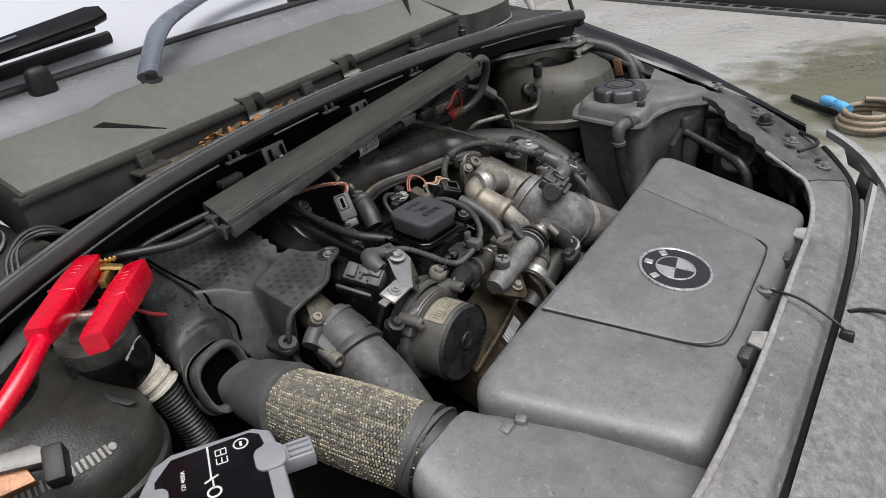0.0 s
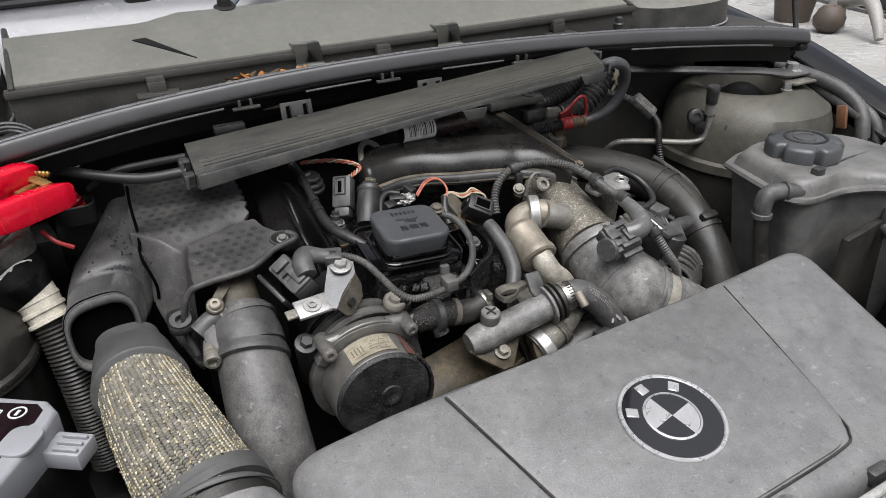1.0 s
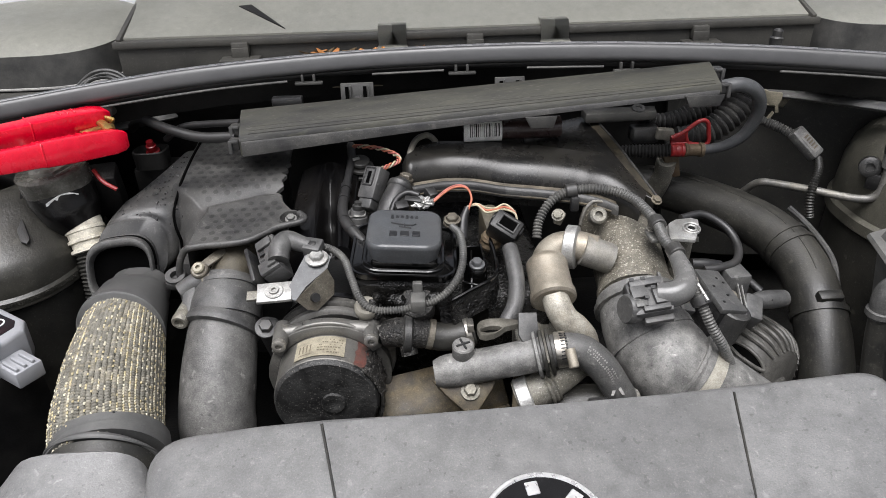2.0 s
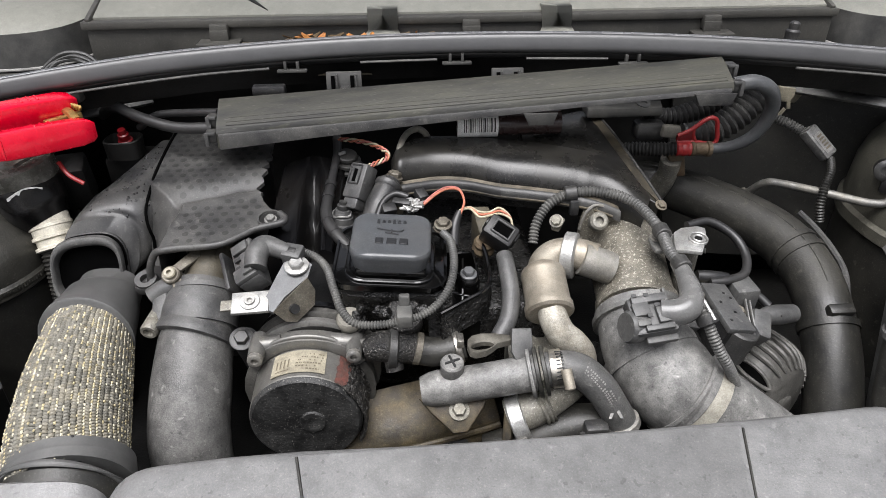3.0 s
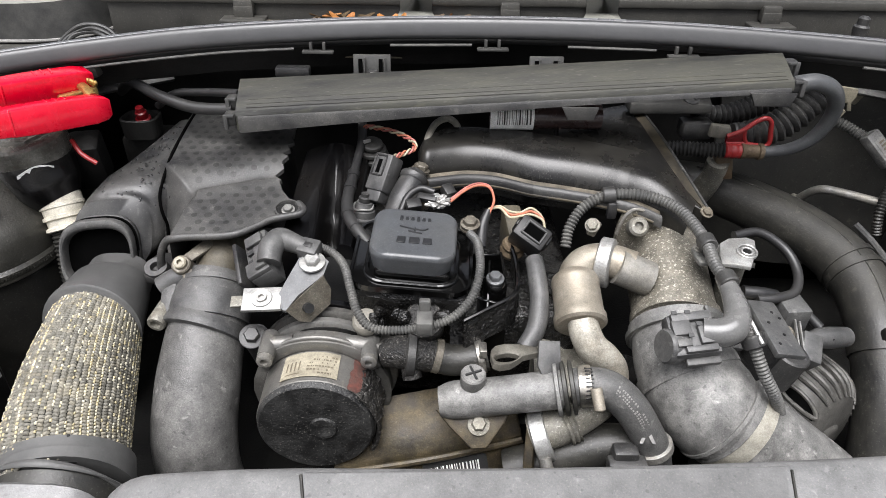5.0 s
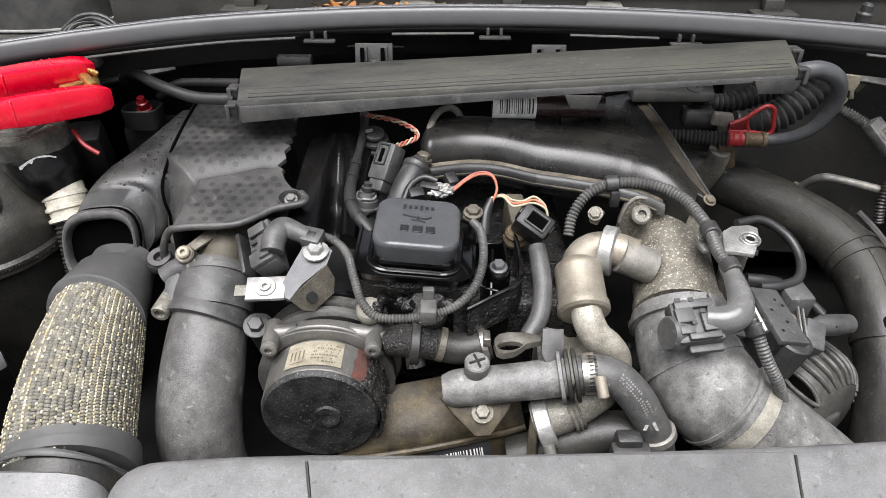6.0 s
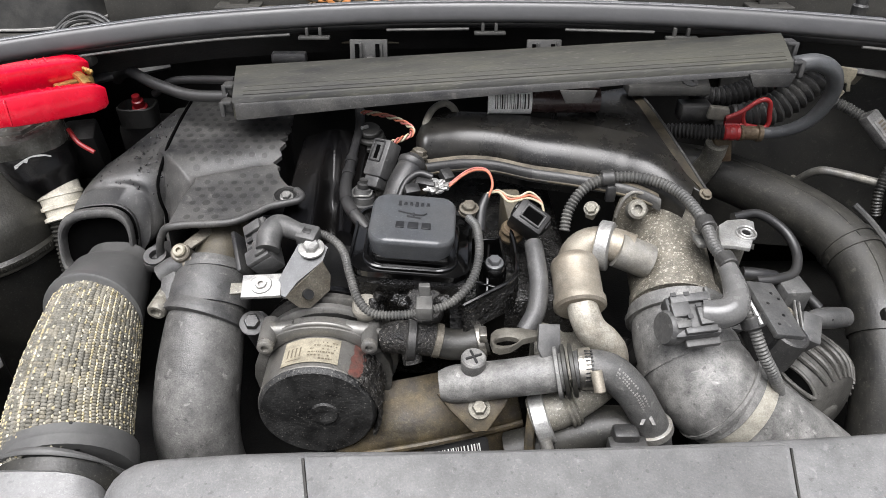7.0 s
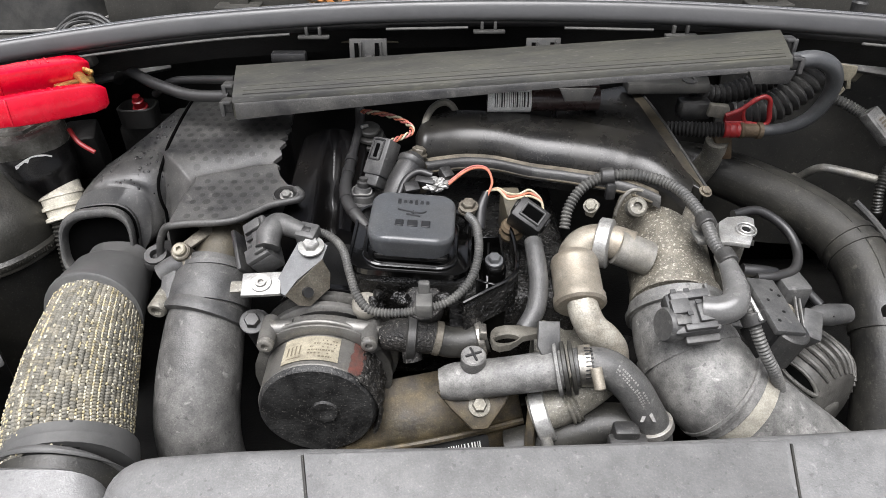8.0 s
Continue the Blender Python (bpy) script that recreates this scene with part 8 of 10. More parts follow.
bm = bmesh.new()
sheet(bm, lambda u, v: on_drum(-31 + 54 * u, -0.359 + 0.027 * v, 0.0488), 14, 2, 0.0004)
lab = part("label", bm, "label", pump, "stained yellowish type label")
bm = bmesh.new()
rnd = random.Random(5)
for row in range(6):
    a = -6.0
    while a < 19:
        w = rnd.uniform(0.8, 2.6)
        if rnd.random() < 0.75 and not (row in (0, 5) and a < 4):
            sheet(bm, lambda u, v, a=a, w=w, row=row: on_drum(a + w * u, -0.356 + 0.0036 * row + 0.0016 * v, 0.0491), 1, 1)
        a += w + 0.8
sheet(bm, lambda u, v: on_drum(-26 + 14 * u, -0.3555 + 0.001 * v, 0.0491), 3, 1)
for i in range(4):
    sheet(bm, lambda u, v, i=i: on_drum(-26 + 4 * i + 1.4 * u, -0.352 + 0.010 * v, 0.0491), 1, 1)
part("print", bm, "ink_dim", lab, kind="stuff")
bm = bmesh.new()
sheet(bm, lambda u, v: on_drum(34 + 3 * noise.noise(Vector((v * 6, 0, 2))) + (10 + 9 * math.sin(math.pi * min(1, v * 1.1))) * u + 4 * v, -0.364 + 0.042 * v, 0.0487), 8, 30)
part("rust_streak", bm, "red_rust", pump, "reddish rust streak")
bm = bmesh.new()
sheet(bm, lambda u, v: on_drum(50 + 70 * u + 3 * noise.noise(Vector((v * 9, 4, 0))), -0.367 + 0.060 * v, 0.0492 + 0.003 * u), 36, 30, 0.003, (-0.7, 0, 0.2))
part("dirt_crust", lumpy(bm, 0.0022, 260), "crust", pump, "black oily dirt caked on the side")
# ---- bracket and sensor beside the pump ----
br = thing("sensor_bracket", (-0.19, -0.30, 0.80), "bent zinc-plated sensor bracket", "bracket")
bm = bmesh.new()
pm = axes((-0.209, -0.311, 0.842), (0.0, -0.35, 0.94), (1, 0.06, 0))
prism(bm, [(-0.0155, -0.0105), (0.0155, -0.0105), (0.0155, 0.0105), (-0.0155, 0.0105)], 0.004, pm, 0.0008)
part("plate", bm, "zinc", br, "bright nut plate")
part("nut", lathe(bmesh.new(), pm @ Vector((0.0, 0, 0.004)), pm.to_3x3() @ Vector((0, 0, 1)), [(0, 0.0085), (0.0012, 0.008), (0.0012, 0.0045), (0.003, 0.0042), (0.003, 0.0022), (0.0008, 0.0022)], 18), "zinc", br)
part("plate_tongue", box(bmesh.new(), (0.010, 0.010, 0.003), pm @ Matrix.Translation((-0.020, 0.0, 0.000)), 0.0006), "alu_dull", br)
bm = bmesh.new()
arm = [(-0.200, -0.316, 0.842), (-0.192, -0.300, 0.853), (-0.182, -0.284, 0.866), (-0.168, -0.280, 0.868), (-0.158, -0.288, 0.865), (-0.161, -0.300, 0.860), (-0.180, -0.314, 0.850), (-0.189, -0.322, 0.841)]
hi = [bm.verts.new(p) for p in arm]
lo = [bm.verts.new(Vector(p) - Vector((0, -0.001, 0.003))) for p in arm]
bm.faces.new(hi); bm.faces.new(lo[::-1])
for i in range(8):
    bm.faces.new((hi[i], hi[(i + 1) % 8], lo[(i + 1) % 8], lo[i]))
part("arm", bm, "bracket_zinc", br)
bm = bmesh.new()
gus = [(-0.189, -0.322, 0.841), (-0.161, -0.301, 0.860), (-0.156, -0.300, 0.846), (-0.157, -0.304, 0.834), (-0.172, -0.316, 0.825), (-0.180, -0.320, 0.829)]
hi = [bm.verts.new(p) for p in gus]
lo = [bm.verts.new(Vector(p) + Vector((-0.001, 0.003, 0))) for p in gus]
bm.faces.new(hi); bm.faces.new(lo[::-1])
for i in range(6):
    bm.faces.new((hi[i], hi[(i + 1) % 6], lo[(i + 1) % 6], lo[i]))
part("gusset", bm, "bracket_side", br, "tarnished side face")
part("gusset_hole", lathe(bmesh.new(), (-0.1725, -0.3155, 0.839), (0.55, -0.75, 0.35), [(-0.003, 0.0042), (0.002, 0.0042)], 14), "ink", br)
part("bolt", hexbolt(bmesh.new(), (-0.171, -0.289, 0.864), (0.0, -0.25, 1), 0.0065, 0.007, 0.0105), "zinc", br)
part("stem", tube(bmesh.new(), [(-0.171, -0.287, 0.864), (-0.172, -0.28, 0.80), (-0.172, -0.28, 0.72)], 0.008, 12), "pump", br)
plug = thing("sensor_plug", (-0.21, -0.28, 0.82), "grey black electrical plug with a moulded elbow", "plug")
gm = axes((-0.2135, -0.274, 0.856), (-0.42, -0.40, 0.81), (0.30, -0.88, -0.28))
bm = bmesh.new()
box(bm, (0.046, 0.022, 0.020), gm, 0.0025)
part("housing", bm, "plug_grey", plug)
for dx, dy, w, h in ((-0.014, 0.0, 0.010, 0.016), (0.0, 0.003, 0.012, 0.008), (0.014, -0.002, 0.012, 0.018), (0.020, 0.0, 0.004, 0.021)):
    part("moulded_step", box(bmesh.new(), (w, h, 0.006), gm @ Matrix.Translation((dx, dy, 0.011)), 0.0012), "plug_grey", plug)
for dx in (-0.010, -0.002, 0.007):
    part("slot", box(bmesh.new(), (0.003, 0.007, 0.002), gm @ Matrix.Translation((dx, -0.0035, 0.0125)), 0), "ink", plug)
part("latch", box(bmesh.new(), (0.014, 0.010, 0.005), gm @ Matrix.Translation((0.012, 0.004, 0.0145)), 0.0012), "cable", plug)
part("seat", box(bmesh.new(), (0.044, 0.005, 0.020), axes((-0.2330, -0.272, 0.846), (-0.42, -0.40, 0.81), (0.30, -0.88, -0.28)), 0.0025), "black_dusty", plug)
part("elbow", tube(bmesh.new(), [(-0.205, -0.293, 0.866), (-0.2045, -0.281, 0.873), (-0.199, -0.272, 0.8755), (-0.188, -0.274, 0.873), (-0.178, -0.278, 0.871)], [0.0095, 0.0100, 0.0095, 0.0080, 0.0070], 18, 6), "plug_grey", plug, "moulded grey elbow")
em = axes((-0.1745, -0.2790, 0.870), (0, -0.3, 0.95), (1, -0.28, -0.06))
part("sleeve_clip", box(bmesh.new(), (0.017, 0.0155, 0.013), em, 0.002), "plug_grey", plug)
part("clip_window", box(bmesh.new(), (0.006, 0.005, 0.002), em @ Matrix.Translation((0, 0, 0.006)), 0.0006), "black", plug)

# ---- small coolant connector, hose and lug ----
cc = thing("coolant_connector", (-0.07, -0.33, 0.76), "black coolant elbow with a short grey hose", "hose")
part("elbow", tube(bmesh.new(), [(-0.114, -0.326, 0.801), (-0.102, -0.327, 0.804), (-0.088, -0.327, 0.803), (-0.074, -0.326, 0.800)], [0.011, 0.0135, 0.0145, 0.0135], 18), "crust", cc)
part("nipple", tube(bmesh.new(), [(-0.124, -0.325, 0.806), (-0.112, -0.327, 0.810)], 0.0035, 10), "pump", cc)
part("collar", lathe(bmesh.new(), (-0.095, -0.328, 0.803), (1, 0, -0.1), [(0, 0.0165), (0.001, 0.018), (0.007, 0.018), (0.008, 0.0165)], 20), "black_dusty", cc)
part("lower_branch", tube(bmesh.new(), [(-0.092, -0.332, 0.796), (-0.090, -0.338, 0.786)], 0.008, 14), "crust", cc)
part("hose", tube(bmesh.new(), [(-0.076, -0.326, 0.801), (-0.060, -0.327, 0.796), (-0.045, -0.326, 0.796), (-0.030, -0.324, 0.799)], 0.0128, 18), "hose_dark", cc)
for p, d, mt in (((-0.073, -0.326, 0.800), (1, -0.05, -0.25), "bracket_side"), ((-0.038, -0.325, 0.7975), (1, 0.1, 0.2), "steel")):
    part("clamp", lathe(bmesh.new(), p, d, [(0, 0.0136), (0.0006, 0.0142), (0.0055, 0.0142), (0.006, 0.0136)], 22), mt, cc, "worm clamp")
part("clamp_tail", box(bmesh.new(), (0.006, 0.012, 0.008), Matrix.Translation((-0.034, -0.332, 0.811)), 0.001), "steel", cc)
lug = thing("dipstick_tube", (0.0, -0.31, 0.77), "bent grey metal dipstick tube with a flat lug", "pipe")
part("tube", tube(bmesh.new(), [(0.012, -0.256, 0.847), (0.013, -0.270, 0.842), (0.014, -0.292, 0.830), (0.010, -0.312, 0.818), (0.000, -0.326, 0.808)], [0.0076, 0.0080, 0.0080, 0.0080, 0.0075], 18), "hose", lug)
eye_out = [(-0.0291, -0.3428), (-0.0280, -0.3355), (-0.0240, -0.3305), (-0.0166, -0.3280), (-0.0031, -0.3286), (0.0082, -0.3315), (0.0140, -0.3325), (0.0125, -0.3410), (0.0079, -0.3415), (-0.0027, -0.3429), (-0.0080, -0.3482), (-0.0140, -0.3530), (-0.0225, -0.3552), (-0.0275, -0.3525)]
eye_c, rows = Vector((-0.0165, -0.3448)), []
for k in range(60):
    d = Vector((math.cos(2 * math.pi * k / 60), math.sin(2 * math.pi * k / 60)))
    far = 0.0
    for a, b in zip(eye_out, eye_out[1:] + eye_out[:1]):
        a, e = Vector(a) - eye_c, Vector(b) - Vector(a)
        det = d.x * e.y - d.y * e.x
        if abs(det) > 1e-9:
            s, w = (a.x * e.y - a.y * e.x) / det, (a.x * d.y - a.y * d.x) / det
            if s > 0 and -1e-6 <= w <= 1 + 1e-6:
                far = max(far, s)
    o, h = eye_c + d * far, eye_c + Vector((d.x * 0.0098, d.y * 0.0052 + d.x * 0.0012))
    rows.append([Vector((*o, 0.8105)), Vector((*o, 0.8145)), Vector((*o.lerp(h, 0.15), 0.8160)), Vector((*o.lerp(h, 0.85), 0.8160)), Vector((*h, 0.8148)), Vector((*h, 0.8105))])
bm = bmesh.new()
skin(bm, rows + rows[:1], False)
part("eye", bm, "lug_metal", lug)
tab_m = axes((0.0165, -0.3405, 0.812), (0.12, -0.72, 0.68), (1, 0.05, -0.12))
part("tab", prism(bmesh.new(), [(-0.0085, 0.0125), (0.0085, 0.0130), (0.0098, -0.008), (0.0075, -0.0135), (0.001, -0.0155), (-0.0055, -0.0135), (-0.0090, -0.007)], 0.0045, tab_m, 0.0012), "plug_grey", lug, "flat grey tab")
web = thing("engine_bracket", (0.03, -0.28, 0.70), "cast aluminium engine bracket below the pipes", "bracket")
bm = bmesh.new()
sheet(bm, lambda u, v: Vector((0.01 + 0.055 * u, -0.295 - 0.05 * v, 0.795 - 0.03 * v + 0.006 * math.sin(6 * u + 3 * v) - 0.012 * u)), 12, 8, 0.05)
part("web", bm, "alu_dull", web)
bm = bmesh.new()
for i in range(10):
    rnd = random.Random(100 + i)
    box(bm, (rnd.uniform(0.012, 0.03), rnd.uniform(0.01, 0.02), rnd.uniform(0.01, 0.03)), Matrix.Translation((rnd.uniform(0.07, 0.115), rnd.uniform(-0.32, -0.25), rnd.uniform(0.72, 0.765))) @ Euler((rnd.random(), rnd.random(), rnd.random())).to_matrix().to_4x4(), 0.003)
part("low_fittings", bm, "black", web, kind="stuff")

# ---- injector plugs and loose wires ----
inj = thing("injector_plug", (-0.125, -0.175, 0.84), "black injector plug with twisted orange wires", "plug")
im = axes((-0.1215, -0.168, 0.882), (0.30, 0.58, 0.75), (-0.50, -0.62, 0.60))
bm = bmesh.new()
box(bm, (0.019, 0.021, 0.036), im, 0.0022)
box(bm, (0.015, 0.017, 0.012), im @ Matrix.Translation((0, 0, -0.022)), 0.002)
part("shell", bm, "plug_grey", inj)
for dy, dz, w, h in ((-0.0075, 0.006, 0.0016, 0.020), (0.0045, 0.006, 0.0016, 0.020), (-0.0015, 0.0155, 0.0125, 0.0016), (-0.0015, -0.0035, 0.0125, 0.0016)):
    part("slot_frame", box(bmesh.new(), (0.0016, w, h), im @ Matrix.Translation((0.0098, dy, dz)), 0.0004, 1), "black", inj)
part("latch_slot", box(bmesh.new(), (0.0008, 0.004, 0.013), im @ Matrix.Translation((0.0096, -0.0015, 0.005)), 0), "void", inj)
part("body", lathe(bmesh.new(), (-0.142, -0.186, 0.838), (0.12, 0.05, 1), [(-0.03, 0.013), (0.0, 0.0145), (0.006, 0.0150), (0.010, 0.0145), (0.011, 0.0118), (0.017, 0.0112), (0.019, 0.0090), (0.024, 0.0075)], 26), "plug_grey", inj, "dull grey injector body")
part("brown_ring", lathe(bmesh.new(), (-0.1425, -0.1865, 0.833), (0.12, 0.05, 1), [(0, 0.0150), (0.001, 0.0158), (0.003, 0.0158), (0.004, 0.0150)], 26), "rust", inj)
part("wire_clip", tube(bmesh.new(), [Vector((-0.1405, -0.1865, 0.858)) + Vector((0.0090 * math.cos(radians(a)), 0.0090 * math.sin(radians(a)), 0.001 * math.sin(radians(3 * a)))) for a in range(120, 400, 28)], 0.0011, 8, 3), "zinc", inj, "thin bright wire clip")
part("top_fitting", lathe(bmesh.new(), (-0.139, -0.184, 0.862), (0.1, 0.1, 1), [(0, 0.006), (0.004, 0.006), (0.005, 0.004), (0.008, 0.004)], 14), "black_dusty", inj)
TW = spline([(-0.146, -0.094, 0.898), (-0.136, -0.101, 0.900), (-0.119, -0.113, 0.902), (-0.105, -0.125, 0.902), (-0.095, -0.138, 0.901), (-0.0945, -0.150, 0.900), (-0.103, -0.158, 0.899), (-0.112, -0.164, 0.898)], 8)
for k, mt in enumerate(("wire_orange", "wire_pale", "wire_red")):
    pts = [p + s * 0.0017 * math.cos(i * 0.55 + k * 2.1) + u * 0.0017 * math.sin(i * 0.55 + k * 2.1) for i, (p, s, u) in enumerate(sweep_frames(TW))]
    part("wire", tube(bmesh.new(), pts, 0.0010, 6, 2), mt, inj)
coil = thing("fuel_injector", (-0.09, -0.175, 0.84), "black injector body with a metal bolt", "injector")
part("body", tube(bmesh.new(), [(-0.110, -0.204, 0.856), (-0.104, -0.193, 0.867), (-0.096, -0.178, 0.877), (-0.091, -0.168, 0.882)], [0.0115, 0.0130, 0.0128, 0.0105], 22, 5), "black_dusty", coil)
part("collar", lathe(bmesh.new(), (-0.0945, -0.175, 0.879), (0.42, 0.72, 0.50), [(-0.002, 0.0125), (0, 0.0140), (0.004, 0.0140), (0.006, 0.0120)], 24), "black_dusty", coil)
part("bolt", hexbolt(bmesh.new(), (-0.0880, -0.163, 0.8835), (0.25, 0.1, 1), 0.0068, 0.007, 0.0088), "bracket_side", coil)
part("mount", slab(bmesh.new(), [(-0.099, -0.150, 0.876), (-0.078, -0.150, 0.878), (-0.080, -0.172, 0.876), (-0.098, -0.172, 0.874)], (0, 0, -0.03), 0.002), "grime", coil)
lead2 = thing("injector_lead", (-0.15, -0.16, 0.85), "black fabric sleeved injector lead", "cable")
LD = [(-0.151, -0.070, 0.890), (-0.149, -0.100, 0.885), (-0.151, -0.134, 0.878), (-0.153, -0.167, 0.872), (-0.154, -0.195, 0.868), (-0.150, -0.218, 0.865), (-0.140, -0.236, 0.861), (-0.130, -0.248, 0.856)]
part("lead", tube(bmesh.new(), LD, [0.0050, 0.0044, 0.0042, 0.0052, 0.0056, 0.0056, 0.0056, 0.005], 14, 6), "rubber", lead2)
ld = spline(LD, 8)
for k in (20, 25, 37, 44):
    part("tape_turn", tube(bmesh.new(), [ld[k], ld[k + 1], ld[k + 2]], 0.0060, 14, 2), "rubber", lead2)
for z, r in ((0.866, 0.0165), (0.873, 0.0145), (0.880, 0.011)):
    part("ring", lathe(bmesh.new(), (-0.139, -0.098 - (z - 0.866) * 0.3, z), (0.1, -0.25, 1), [(0, r - 0.001), (0.001, r), (0.004, r), (0.005, r - 0.001)], 26), "black_dusty", lead2)
part("ring_clip", box(bmesh.new(), (0.008, 0.003, 0.003), Matrix.Translation((-0.143, -0.108, 0.888)) @ Matrix.Rotation(0.6, 4, "Z"), 0.0006), "zinc", lead2)
foil = thing("foil_wrap", (-0.07, -0.21, 0.86), "crumpled silver foil round a wire joint", "foil")
rnd = random.Random(14)
bm = bmesh.new()
bmesh.ops.create_icosphere(bm, subdivisions=4, radius=0.0075)
for v in bm.verts:
    v.co *= 1 + 0.55 * noise.noise(v.co * 300) + 0.25 * noise.noise(v.co * 900)
    v.co = Vector((v.co.x * 1.35, v.co.y, v.co.z * 0.7)) + Vector((-0.071, -0.222, 0.884))
part("wrap", bm, "zinc", foil, sharp=12)
part("cable", tube(bmesh.new(), [(-0.104, -0.232, 0.876), (-0.097, -0.217, 0.886), (-0.086, -0.210, 0.890), (-0.074, -0.213, 0.888)], 0.0032, 12), "rubber", foil)
for p, s, a in (((-0.092, -0.229, 0.884), (0.013, 0.010, 0.008), 0.3), ((-0.080, -0.222, 0.887), (0.018, 0.007, 0.006), -0.35), ((-0.062, -0.213, 0.889), (0.010, 0.012, 0.009), 0.5)):
    part("tab", box(bmesh.new(), s, Matrix.Translation(p) @ Matrix.Rotation(a, 4, "Z") @ Matrix.Rotation(0.4, 4, "X"), 0.0012), "black", foil)
tri_plug = thing("glow_relay_plug", (0.0, -0.24, 0.83), "black plug with loose orange and pale wires", "plug")
tm = axes((0.0095, -0.237, 0.858), (0.10, -0.62, 0.78), (0.80, -0.42, -0.40))
bm = bmesh.new()
box(bm, (0.030, 0.022, 0.026), tm, 0.003)
box(bm, (0.034, 0.010, 0.020), tm @ Matrix.Translation((0, 0.004, -0.002)), 0.002)
part("shell", bm, "black", tri_plug)
for dx, dy, w, h in ((0, 0.0062, 0.020, 0.002), (0, -0.0062, 0.020, 0.002), (-0.009, 0, 0.002, 0.0135), (0.009, 0, 0.002, 0.0135)):
    part("socket_frame", box(bmesh.new(), (w, h, 0.003), tm @ Matrix.Translation((dx + 0.001, dy, 0.0138)), 0.0007, 1), "plug_grey", tri_plug)
part("socket", box(bmesh.new(), (0.016, 0.010, 0.001), tm @ Matrix.Translation((0.001, 0, 0.0132)), 0), "void", tri_plug)
for k, (mt, off) in enumerate((("wire_red", 0.0), ("wire_orange", 0.0035), ("wire_pale", -0.003), ("wire_pale", 0.003), ("wire_orange", 0.0))):
    if k < 2:
        pts = [(-0.060, -0.226 - off, 0.888), (-0.047, -0.216 - off, 0.894), (-0.036, -0.211 - off, 0.896), (-0.026, -0.213 - off * 0.6, 0.894), (-0.0225, -0.224 - off * 0.3, 0.887), (-0.027, -0.233, 0.878)]
    else:
        pts = [(-0.027, -0.226, 0.879), (-0.017, -0.224 + off * 0.5, 0.880), (-0.009, -0.231 + off, 0.877 + off * 0.4), (0.001, -0.229 + off, 0.876), (0.011, -0.224 + off, 0.876 + off * 0.5), (0.020, -0.229 + off, 0.872), (0.022, -0.236, 0.866)]
    part("wire", tube(bmesh.new(), pts, 0.0011, 8, 6), mt, tri_plug)
part("sheath", tube(bmesh.new(), [(-0.027, -0.229, 0.880), (-0.032, -0.238, 0.870), (-0.034, -0.25, 0.856)], [0.003, 0.0048, 0.0055], 12), "rubber", tri_plug)
part("metal_post", slab(bmesh.new(), [(-0.012, -0.186, 0.862), (0.006, -0.186, 0.862), (0.010, -0.215, 0.850), (-0.006, -0.222, 0.846)], (0, 0.004, -0.05), 0.003), "grime", tri_plug, "brownish metal post")
part("post_neck", lathe(bmesh.new(), (-0.004, -0.226, 0.834), (0.05, -0.3, 1), [(0, 0.010), (0.004, 0.011), (0.008, 0.009), (0.012, 0.010), (0.015, 0.008)], 20), "rust", tri_plug)
part("post_bolt", hexbolt(bmesh.new(), (-0.044, -0.239, 0.868), (0, -0.2, 1), 0.0058, 0.007, 0.0080), "bracket_side", tri_plug)
side_bolt = thing("engine_bolt", (-0.222, -0.32, 0.76), "black flanged engine bolt", "bolt")
part("head", hexbolt(bmesh.new(), (-0.221, -0.315, 0.808), (0.1, -0.5, 0.85), 0.0065, 0.008, 0.0105), "black_dusty", side_bolt)
part("boss", tube(bmesh.new(), [(-0.220, -0.311, 0.806), (-0.215, -0.29, 0.75)], 0.011, 14), "black", side_bolt)

